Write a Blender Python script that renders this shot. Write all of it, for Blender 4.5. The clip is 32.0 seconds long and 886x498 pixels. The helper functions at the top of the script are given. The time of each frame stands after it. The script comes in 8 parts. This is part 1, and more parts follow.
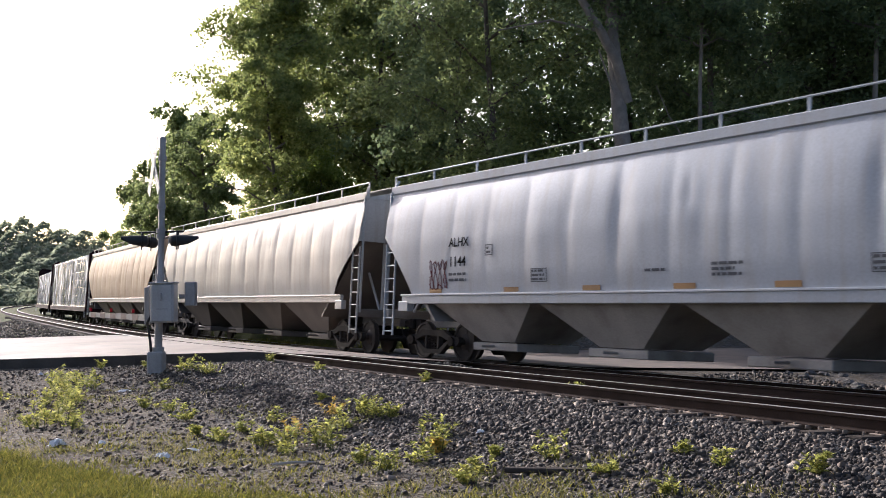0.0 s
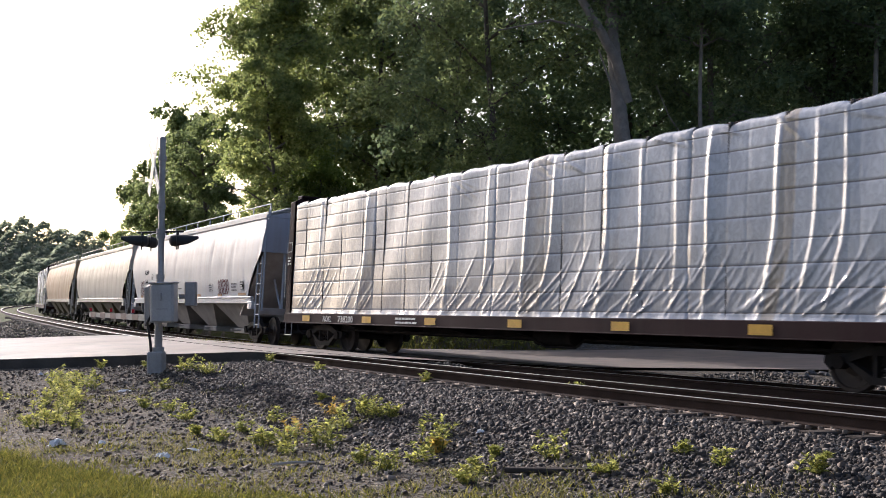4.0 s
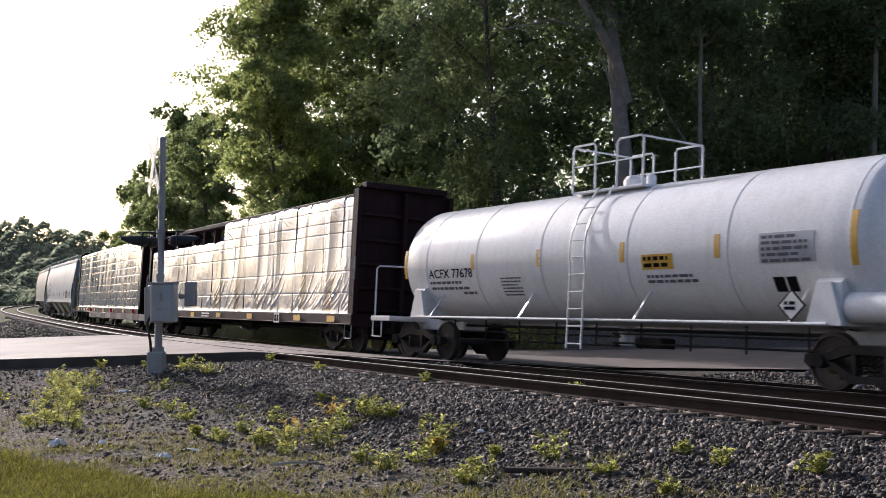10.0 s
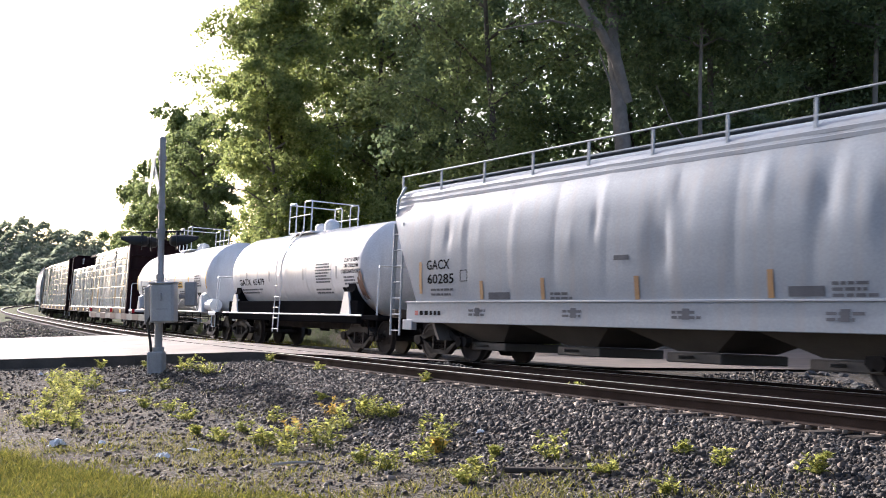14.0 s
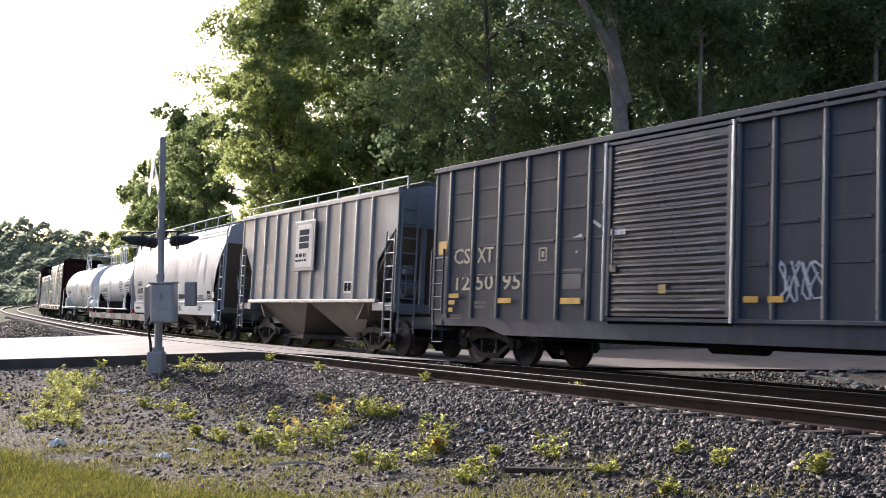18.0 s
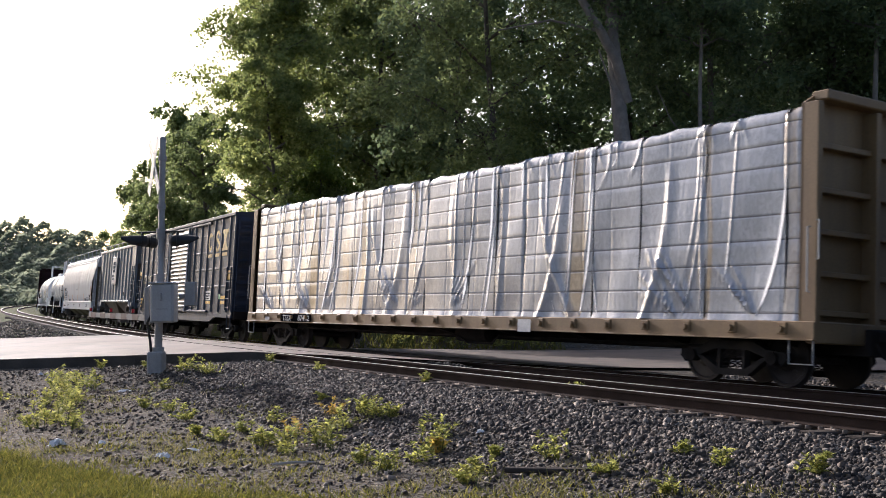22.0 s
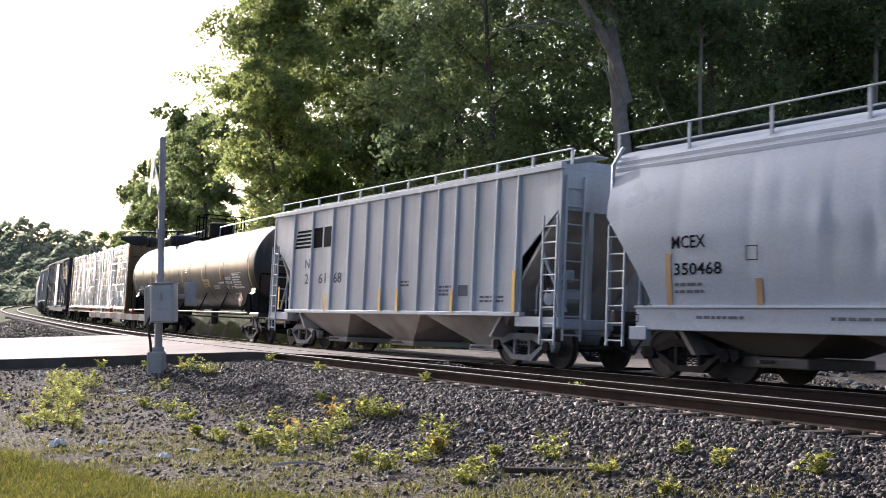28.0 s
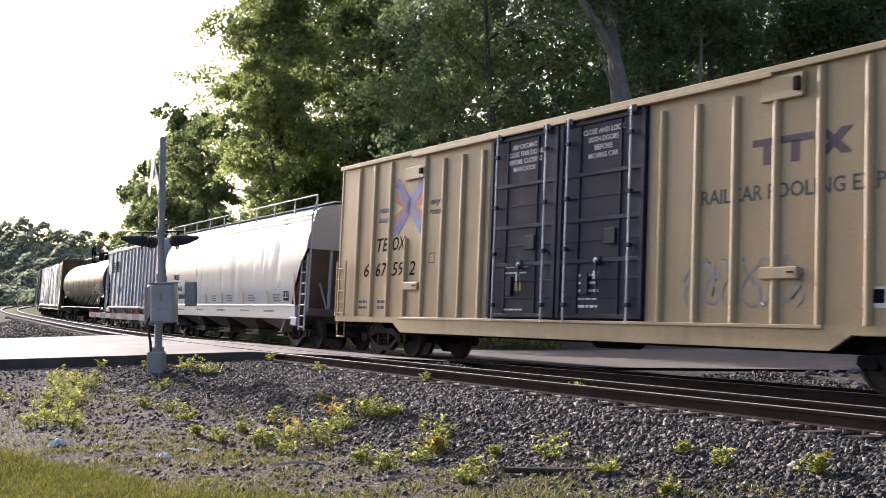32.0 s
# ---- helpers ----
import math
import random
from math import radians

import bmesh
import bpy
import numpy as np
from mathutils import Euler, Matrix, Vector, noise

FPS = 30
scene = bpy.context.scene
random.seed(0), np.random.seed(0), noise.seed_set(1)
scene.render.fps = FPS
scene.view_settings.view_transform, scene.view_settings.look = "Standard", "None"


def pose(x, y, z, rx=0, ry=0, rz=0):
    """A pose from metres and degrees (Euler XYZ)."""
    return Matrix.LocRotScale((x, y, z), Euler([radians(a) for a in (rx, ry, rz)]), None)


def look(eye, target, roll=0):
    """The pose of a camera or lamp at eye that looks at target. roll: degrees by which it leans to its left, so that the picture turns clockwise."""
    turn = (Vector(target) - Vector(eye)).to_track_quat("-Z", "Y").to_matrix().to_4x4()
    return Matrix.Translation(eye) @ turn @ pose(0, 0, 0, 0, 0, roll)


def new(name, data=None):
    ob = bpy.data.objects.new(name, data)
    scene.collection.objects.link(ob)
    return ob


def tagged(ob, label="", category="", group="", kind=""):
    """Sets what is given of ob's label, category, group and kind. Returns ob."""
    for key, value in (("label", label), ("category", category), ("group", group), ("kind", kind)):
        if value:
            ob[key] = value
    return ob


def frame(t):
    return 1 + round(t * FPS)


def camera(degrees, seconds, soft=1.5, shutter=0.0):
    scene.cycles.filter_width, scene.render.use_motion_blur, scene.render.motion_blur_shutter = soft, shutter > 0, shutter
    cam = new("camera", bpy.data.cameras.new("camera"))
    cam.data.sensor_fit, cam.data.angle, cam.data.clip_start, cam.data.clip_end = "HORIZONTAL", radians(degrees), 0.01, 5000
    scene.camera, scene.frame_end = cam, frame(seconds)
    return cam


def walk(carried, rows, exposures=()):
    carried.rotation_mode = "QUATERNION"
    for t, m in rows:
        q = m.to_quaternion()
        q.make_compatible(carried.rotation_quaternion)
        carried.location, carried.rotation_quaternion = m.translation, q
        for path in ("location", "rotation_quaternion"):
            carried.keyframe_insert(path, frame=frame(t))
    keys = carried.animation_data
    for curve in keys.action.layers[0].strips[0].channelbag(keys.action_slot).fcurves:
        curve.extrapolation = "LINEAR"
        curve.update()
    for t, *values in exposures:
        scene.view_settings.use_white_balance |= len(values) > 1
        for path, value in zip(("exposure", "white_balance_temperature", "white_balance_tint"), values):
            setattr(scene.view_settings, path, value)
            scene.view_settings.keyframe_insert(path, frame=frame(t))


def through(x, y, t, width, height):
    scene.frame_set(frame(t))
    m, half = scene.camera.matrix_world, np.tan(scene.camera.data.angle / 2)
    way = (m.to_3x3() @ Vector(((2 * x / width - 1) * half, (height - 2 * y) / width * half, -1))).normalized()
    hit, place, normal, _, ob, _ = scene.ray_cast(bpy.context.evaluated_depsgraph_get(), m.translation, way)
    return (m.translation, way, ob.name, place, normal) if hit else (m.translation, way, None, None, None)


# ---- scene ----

cam = camera(44.92, 32.0, soft=0.9, shutter=0.2)
EYE = Vector((0, 0, 1.73))
LINE = EYE + Vector((0, math.cos(0.03917), math.sin(0.03917))) * 20
EXPOSURE = [(0, 0.3), (2, 0.25), (3, 0.33), (4.5, 0.05), (6, -0.2), (7, 0.0), (8, -0.18), (9, -0.25), (10, 0.0), (11, 0.0), (12, 0.25), (13, 0.6), (14, 0.75), (15.5, 0.72), (17, 0.64), (18, 0.62), (19, 0.75), (20, 0.8), (21, 0.5), (22, 0.08), (23, -0.13), (24, 0.12), (25, 0.5), (26.5, 0.6), (28, 0.6), (29, 0.55), (30, 0.35), (31, 0.3), (32, 0.54)]
walk(cam, [(0, look(EYE, LINE, -0.572)), (32, look(EYE, LINE, -0.572))], exposures=[(t, e, 5700, 17) for t, e in EXPOSURE])

# world and sun
SUN_AZ, SUN_EL = 34.5, 23.0  # degrees left of straight ahead, degrees up
world = bpy.data.worlds.new("sky")
scene.world = world
world.use_nodes = True
wn = world.node_tree
sky = wn.nodes.new("ShaderNodeTexSky")
sky.sky_type, sky.sun_disc = "NISHITA", False
sky.sun_elevation, sky.sun_rotation = radians(SUN_EL), radians(-SUN_AZ)
sky.air_density, sky.dust_density, sky.ozone_density = 0.9, 5.0, 0.5
wn.links.new(sky.outputs[0], wn.nodes["Background"].inputs[0])
wn.nodes["Background"].inputs[1].default_value = 0.15
sun = new("sun", bpy.data.lights.new("sun", "SUN"))
sun.data.energy, sun.data.angle, sun.data.color = 4.3, radians(0.6), (1.0, 0.91, 0.79)
sun_dir = Vector((-math.sin(radians(SUN_AZ)) * math.cos(radians(SUN_EL)), math.cos(radians(SUN_AZ)) * math.cos(radians(SUN_EL)), math.sin(radians(SUN_EL))))
sun.matrix_world = look(sun_dir * 60, (0, 0, 0))


# ---- materials ----
def nodes_of(name):
    m = bpy.data.materials.new(name)
    m.use_nodes = True
    t = m.node_tree
    return m, t, t.nodes["Principled BSDF"]


def surface(name, color, rough=0.6, metal=0.0, dark=0.75, scale=3.0, fine=40.0, bump=0.1, dist=0.01, dirt=None, dirt_amount=0.0,
            streak=False, per_object=0.0, coat=0.0, spec=0.5):
    """A painted or plain surface: two scales of variation, fine relief, and stains that run down where streak is set."""
    m, t, p = nodes_of(name)
    n, l = t.nodes, t.links
    tc = n.new("ShaderNodeTexCoord")
    big = n.new("ShaderNodeTexNoise")
    big.inputs["Scale"].default_value, big.inputs["Detail"].default_value = scale, 5
    l.new(tc.outputs["Object"], big.inputs["Vector"])
    small = n.new("ShaderNodeTexNoise")
    small.inputs["Scale"].default_value, small.inputs["Detail"].default_value = fine, 4
    l.new(tc.outputs["Object"], small.inputs["Vector"])
    mix = n.new("ShaderNodeMix")
    mix.data_type = "RGBA"
    ramp = n.new("ShaderNodeMapRange")
    ramp.inputs[1].default_value, ramp.inputs[2].default_value = 0.35, 0.7
    l.new(big.outputs[0], ramp.inputs[0])
    l.new(ramp.outputs[0], mix.inputs[0])
    mix.inputs[6].default_value = (*color, 1)
    mix.inputs[7].default_value = (*[c * dark for c in color], 1)
    out = mix.outputs[2]
    mix2 = n.new("ShaderNodeMix")
    mix2.data_type, mix2.blend_type = "RGBA", "MULTIPLY"
    mix2.inputs[0].default_value = 0.35
    r2 = n.new("ShaderNodeMapRange")
    r2.inputs[1].default_value, r2.inputs[2].default_value, r2.inputs[3].default_value = 0.3, 0.7, 0.55
    l.new(small.outputs[0], r2.inputs[0])
    l.new(out, mix2.inputs[6])
    l.new(r2.outputs[0], mix2.inputs[7])
    out = mix2.outputs[2]
    if dirt_amount:
        st = n.new("ShaderNodeTexNoise")
        st.inputs["Scale"].default_value, st.inputs["Detail"].default_value = (1.0 if streak else 1.6), 6
        mp = n.new("ShaderNodeMapping")
        mp.inputs["Scale"].default_value = (5, 5, 0.35) if streak else (1, 1, 1)
        l.new(tc.outputs["Object"], mp.inputs[0])
        l.new(mp.outputs[0], st.inputs["Vector"])
        r3 = n.new("ShaderNodeMapRange")
        r3.inputs[1].default_value, r3.inputs[2].default_value, r3.inputs[4].default_value = 0.48, 0.72, dirt_amount
        l.new(st.outputs[0], r3.inputs[0])
        mix3 = n.new("ShaderNodeMix")
        mix3.data_type = "RGBA"
        l.new(r3.outputs[0], mix3.inputs[0])
        l.new(out, mix3.inputs[6])
        mix3.inputs[7].default_value = (*(dirt or (0.12, 0.09, 0.06)), 1)
        out = mix3.outputs[2]
    if per_object:
        oi = n.new("ShaderNodeObjectInfo")
        hs = n.new("ShaderNodeHueSaturation")
        rr = n.new("ShaderNodeMapRange")
        rr.inputs[3].default_value, rr.inputs[4].default_value = 1 - per_object, 1 + per_object
        l.new(oi.outputs["Random"], rr.inputs[0])
        l.new(rr.outputs[0], hs.inputs["Value"])
        l.new(out, hs.inputs["Color"])
        out = hs.outputs[0]
    l.new(out, p.inputs["Base Color"])
    rg = n.new("ShaderNodeMapRange")
    rg.inputs[3].default_value, rg.inputs[4].default_value = max(0.04, rough - 0.1), min(1, rough + 0.12)
    l.new(big.outputs[0], rg.inputs[0])
    l.new(rg.outputs[0], p.inputs["Roughness"])
    p.inputs["Metallic"].default_value = metal
    p.inputs["Coat Weight"].default_value = coat
    p.inputs["Specular IOR Level"].default_value = spec
    if bump:
        b = n.new("ShaderNodeBump")
        b.inputs["Strength"].default_value, b.inputs["Distance"].default_value = bump, dist
        l.new(small.outputs[0], b.inputs["Height"])
        l.new(b.outputs[0], p.inputs["Normal"])
    return m


def leafy(name, a, b, glow=0.5, rough=0.55, through=1.7):
    """Leaves: colour varies from leaf to leaf; light passes through the blade."""
    m, t, p = nodes_of(name)
    n, l = t.nodes, t.links
    g = n.new("ShaderNodeNewGeometry")
    mix = n.new("ShaderNodeMix")
    mix.data_type = "RGBA"
    l.new(g.outputs["Random Per Island"], mix.inputs[0])
    mix.inputs[6].default_value, mix.inputs[7].default_value = (*a, 1), (*b, 1)
    l.new(mix.outputs[2], p.inputs["Base Color"])
    p.inputs["Roughness"].default_value = rough
    p.inputs["Specular IOR Level"].default_value = 0.3
    tr = n.new("ShaderNodeBsdfTranslucent")
    hs = n.new("ShaderNodeHueSaturation")
    hs.inputs["Value"].default_value, hs.inputs["Saturation"].default_value = through, 1.0
    l.new(mix.outputs[2], hs.inputs["Color"])
    l.new(hs.outputs[0], tr.inputs[0])
    ms = n.new("ShaderNodeMixShader")
    ms.inputs[0].default_value = glow
    l.new(p.outputs[0], ms.inputs[1])
    l.new(tr.outputs[0], ms.inputs[2])
    l.new(ms.outputs[0], n["Material Output"].inputs[0])
    return m


# ---- mesh helpers ----
class Shape:
    """Collects the faces of one mesh."""

    def __init__(self):
        self.v, self.f = [], []

    def add(self, vs, fs):
        o = len(self.v)
        self.v += [tuple(q) for q in vs]
        self.f += [tuple(i + o for i in f) for f in fs]
        return self

    def box(self, x0, x1, y0, y1, z0, z1, c=0.0):
        x0, x1, y0, y1, z0, z1 = min(x0, x1), max(x0, x1), min(y0, y1), max(y0, y1), min(z0, z1), max(z0, z1)
        if c <= 0:
            vs = [(x, y, z) for x in (x0, x1) for y in (y0, y1) for z in (z0, z1)]
            return self.add(vs, [(0, 1, 3, 2), (4, 6, 7, 5), (0, 4, 5, 1), (2, 3, 7, 6), (0, 2, 6, 4), (1, 5, 7, 3)])
        c = min(c, 0.45 * (x1 - x0), 0.45 * (y1 - y0), 0.45 * (z1 - z0))
        vs, idx = [], {}
        for i, x in enumerate((x0, x1)):
            for j, y in enumerate((y0, y1)):
                for k, z in enumerate((z0, z1)):
                    sx, sy, sz = (c, -c)[i], (c, -c)[j], (c, -c)[k]
                    for a, q in enumerate(((x, y + sy, z + sz), (x + sx, y, z + sz), (x + sx, y + sy, z))):
                        idx[i, j, k, a] = len(vs)
                        vs.append(q)
        fs = []
        for a in (0, 1, 2):
            b, d = (a + 1) % 3, (a + 2) % 3
            for s in (0, 1):
                q = []
                for (m, n) in ((0, 0), (1, 0), (1, 1), (0, 1)):
                    key = [0, 0, 0]
                    key[a], key[b], key[d] = s, m, n
                    q.append(idx[(*key, a)])
                fs.append(q if s else q[::-1])
            for m in (0, 1):
                for n in (0, 1):
                    k0, k1 = [0, 0, 0], [0, 0, 0]
                    k0[a], k1[a] = 0, 1
                    k0[b] = k1[b] = m
                    k0[d] = k1[d] = n
                    fs.append((idx[(*k0, b)], idx[(*k1, b)], idx[(*k1, d)], idx[(*k0, d)]))
        for i in (0, 1):
            for j in (0, 1):
                for k in (0, 1):
                    fs.append((idx[i, j, k, 0], idx[i, j, k, 1], idx[i, j, k, 2]))
        return self.add(vs, fs)

    def prism(self, poly, axis, a0, a1):
        """A flat outline pushed along an axis: x takes (y, z), y takes (x, z), z takes (x, y)."""
        n = len(poly)
        put = {"x": lambda p, a: (a, p[0], p[1]), "y": lambda p, a: (p[0], a, p[1]), "z": lambda p, a: (p[0], p[1], a)}[axis]
        vs = [put(p, a0) for p in poly] + [put(p, a1) for p in poly]
        fs = [tuple(range(n))[::-1], tuple(range(n, 2 * n))] + [(i, (i + 1) % n, n + (i + 1) % n, n + i) for i in range(n)]
        return self.add(vs, fs)

    def loft(self, rings, caps=True):
        n = len(rings[0])
        vs = [q for r in rings for q in r]
        fs = [(k * n + i, k * n + (i + 1) % n, (k + 1) * n + (i + 1) % n, (k + 1) * n + i) for k in range(len(rings) - 1) for i in range(n)]
        if caps:
            fs += [tuple(range(n))[::-1], tuple(range((len(rings) - 1) * n, len(rings) * n))]
        return self.add(vs, fs)

    def tube(self, pts, r, n=6):
        pts = [Vector(q) for q in pts]
        rs = r if isinstance(r, (list, tuple)) else [r] * len(pts)
        rings, side = [], None
        for i, q in enumerate(pts):
            d = (pts[min(i + 1, len(pts) - 1)] - pts[max(i - 1, 0)]).normalized()
            if side is None:
                side = d.orthogonal().normalized()
            side = (side - d * side.dot(d)).normalized()
            up = d.cross(side)
            rings.append([tuple(q + (side * math.cos(a) + up * math.sin(a)) * rs[i]) for a in (2 * math.pi * j / n for j in range(n))])
        return self.loft(rings)

    def disc(self, x, y, z, r, y1, n=20):
        """A round slab across the car, from y to y1."""
        return self.tube([(x, y, z), (x, y1, z)], r, n)

    def grid(self, pts):
        """A sheet through rows of points."""
        n, m = len(pts), len(pts[0])
        return self.add([q for r in pts for q in r], [(i * m + j, i * m + j + 1, (i + 1) * m + j + 1, (i + 1) * m + j) for i in range(n - 1) for j in range(m - 1)])


def mesh_of(name, shape, material, smooth=35):
    me = bpy.data.meshes.new(name)
    me.from_pydata(shape.v, [], shape.f)
    me.materials.append(material)
    if smooth:
        me.shade_smooth()
        me.set_sharp_from_angle(angle=radians(smooth))
    me.update()
    return me


def part(name, shape, material, parent, label="", smooth=35):
    ob = new(name, shape if isinstance(shape, bpy.types.Mesh) else mesh_of(name, shape, material, smooth))
    ob.parent = parent
    return tagged(ob, label)


def thing(name, label, category, group="", kind="", data=None):
    return tagged(new(name, data), label, category, group, kind)


def quads(name, verts, material, per=4):
    """A mesh of many loose small faces from an array of corners."""
    verts = np.asarray(verts, dtype=np.float32).reshape(-1, 3)
    n = len(verts) // per
    me = bpy.data.meshes.new(name)
    me.vertices.add(len(verts))
    me.vertices.foreach_set("co", verts.ravel())
    me.loops.add(len(verts))
    me.loops.foreach_set("vertex_index", np.arange(len(verts), dtype=np.int32))
    me.polygons.add(n)
    me.polygons.foreach_set("loop_start", np.arange(0, len(verts), per, dtype=np.int32))
    me.materials.append(material)
    me.update(calc_edges=True)
    return me


# ---- the line of the railway ----
# curvature along the way, heading and place at way 0; the way grows in the train's direction
KNOT = [-60, -20, 10, 35, 60, 90, 130, 200]
CURVE = [-0.00073, -0.00145, 0.00515, -0.00014, 0.00115, 0.00251, 0.00248, 0.00248]
WAY = np.arange(-300, 400.01, 0.5)
_k = np.interp(WAY, KNOT, CURVE)
_t = np.concatenate([[0], np.cumsum((_k[1:] + _k[:-1]) * 0.25)])
ZERO = 600
TURN = _t - _t[ZERO] + 1.01394
_dx, _dy = -np.cos(TURN), np.sin(TURN)
PX = np.concatenate([[0], np.cumsum((_dx[1:] + _dx[:-1]) * 0.25)])
PY = np.concatenate([[0], np.cumsum((_dy[1:] + _dy[:-1]) * 0.25)])
PX, PY = PX - PX[ZERO], PY - PY[ZERO] + 27.58
GAP = 3.96  # from the train's track to the empty one
NEAR_Z = 0.285  # the empty track's height


def train_z(s):
    return -0.0051 * s + 0.000013 * s * s if s < 180 else -0.5


def bank(s):
    return 0.0655 + 0.00018 * min(max(s, -40), 80)


def on_track(s, w=0.0):
    """Place on the plan at way s, w metres from the train's track towards the camera."""
    t = np.interp(s, WAY, TURN)
    return np.interp(s, WAY, PX) - np.sin(t) * w, np.interp(s, WAY, PY) - np.cos(t) * w


def rail_top(s, w):
    """Height of the plane of the rail heads."""
    e = math.sin(bank(s))
    if w < 1.5:
        return train_z(s) + max(w, -1.5) * e
    a, b = train_z(s) + 1.5 * e, NEAR_Z - 1.5 * e
    if w < GAP - 1.5:
        return a + (b - a) * (w - 1.5) / (GAP - 3.0)
    return NEAR_Z + (min(w, GAP + 1.5) - GAP) * e


def car_pose(s, reach):
    """The pose of a car whose middle is at way s and whose trucks stand reach metres before and behind it."""
    f, b = Vector((*on_track(s + reach), train_z(s + reach))), Vector((*on_track(s - reach), train_z(s - reach)))
    x = (f - b).normalized()
    side = Vector((0, 0, 1)).cross(x).normalized()
    up = x.cross(side)
    e = bank(s)
    y, z = side * math.cos(e) + up * math.sin(e), up * math.cos(e) - side * math.sin(e)
    m = Matrix((x, y, z)).transposed().to_4x4()
    m.translation = (f + b) / 2
    return m


def travel(t):
    """How far the train has come since the sixteenth second."""
    return 7.2655 * (t - 16) + 0.0044 * (t - 16) ** 2


CARS = []  # thing, way of its middle at 16 s, reach of its trucks, its wheelsets

# ---- the materials of the place ----
ASPHALT = surface("worn_asphalt", (0.265, 0.212, 0.172), 0.75, dark=0.8, scale=0.5, fine=55, bump=0.25, dist=0.006, dirt=(0.09, 0.085, 0.08), dirt_amount=0.5)
TIMBER = surface("weathered_tie_wood", (0.085, 0.07, 0.058), 0.85, dark=0.6, scale=3, fine=30, bump=0.5, per_object=0.25, spec=0.1)
RAIL_STEEL = surface("rusty_rail_steel", (0.05, 0.034, 0.027), 0.8, 0.0, dark=0.7, fine=50, bump=0.2, spec=0.08)
RAIL_HEAD = surface("polished_rail_head", (0.78, 0.74, 0.68), 0.48, 0.9, dark=0.85, fine=30, bump=0.05)
RUNNING_GEAR = surface("grimy_black_steel", (0.03, 0.026, 0.024), 0.85, 0.0, dark=0.6, fine=30, bump=0.2, dirt=(0.065, 0.05, 0.04), dirt_amount=0.45, spec=0.08)
TRUCK_CASTING = surface("dusty_truck_casting", (0.03, 0.027, 0.025), 0.8, dark=0.6, fine=30, bump=0.2, dirt=(0.085, 0.07, 0.056), dirt_amount=0.5, spec=0.2)
WHEEL_STEEL = surface("wheel_steel", (0.055, 0.043, 0.036), 0.65, 0.2, dark=0.6, fine=30, bump=0.15)


# ---- the ground ----
def way_of(x, y):
    """Way and offset from the train's track of points on the plan."""
    x, y = np.asarray(x, float).ravel(), np.asarray(y, float).ravel()
    sel = slice(440, 1160, 2)
    s, w = np.empty(len(x)), np.empty(len(x))
    for a in range(0, len(x), 4000):
        dx, dy = x[a:a + 4000, None] - PX[sel][None], y[a:a + 4000, None] - PY[sel][None]
        i = np.argmin(dx * dx + dy * dy, axis=1)
        j = np.arange(len(i))
        t = TURN[sel][i]
        w[a:a + 4000] = dx[j, i] * -np.sin(t) + dy[j, i] * -np.cos(t)
        s[a:a + 4000] = WAY[sel][i] + dx[j, i] * -np.cos(t) + dy[j, i] * np.sin(t)
    return s, w


ROAD_NEAR, ROAD_FAR = 24.6, 36.0


def road_bounds(x):
    """The road's near and far edge over x."""
    return 24.4 + 0.05 * (x + 8) ** 2 / 20 * (x < -8) + 0.03 * (x + 10), 35.6 + 0.02 * x


def road_z(s, w):
    if w > GAP + 1.4:
        top = rail_top(s, GAP + 1.4)
        return top + (0.24 - top) * min(1, (w - GAP - 1.4) / 6)
    if w < -1.4:
        return rail_top(s, -1.4) - min(0.18, (-1.4 - w) * 0.03)
    return rail_top(s, w)


def ground_z(x, y, s, w):
    n = noise.noise((x * 0.35, y * 0.35, 0)) * 0.07 + noise.noise((x * 1.7, y * 1.7, 3)) * 0.025
    far = math.hypot(x, y - 20)
    if -2.6 < w < GAP + 1.75:
        base = rail_top(s, w) - 0.235 + n * 0.2
        if 1.45 < w < GAP - 1.45:
            base -= 0.05
    elif w >= GAP + 1.75:
        q = min(1, (w - GAP - 1.75) / 2.6)
        base = (rail_top(s, GAP + 1.5) - 0.235) * (1 - q) + (-0.17) * q + n * (0.3 + 0.7 * q)
    else:
        q = min(1, (-2.6 - w) / 3)
        base = (rail_top(s, -1.5) - 0.25) * (1 - q) + (-0.35) * q + n
        base += max(0, min(1, (y - 37.6) / 2.4)) * (1.0 + 4 * n) * (s < 45) + max(0, min(40, -w - 14)) * 0.03 * (y > 37)
    lo, hi = road_bounds(x)
    edge = min(y - lo, hi - y)
    if edge > -3.0 and s < 60:
        q = max(0, min(1, (edge + 3.0) / 2.6))
        q = q * q * (3 - 2 * q)
        target = road_z(s, w) - (0.05 if abs(w) > 1.6 and abs(w - GAP) > 1.6 else 0.2)
        if y < 30 and w > GAP + 1.6:
            target -= 0.17 * max(0, min(1, (0.35 - edge) / 0.3))
        base = base * (1 - q) + target * q
    return base


def lines(lo, hi, a, b, step):
    out = list(np.arange(a, b + 1e-6, step))
    g = step
    while out[-1] < hi:
        g *= 1.35
        out.append(out[-1] + g)
    g = step
    while out[0] > lo:
        g *= 1.35
        out.insert(0, out[0] - g)
    return out


def height(x, y):
    s, w = way_of([x], [y])
    return ground_z(x, y, float(s[0]), float(w[0]))


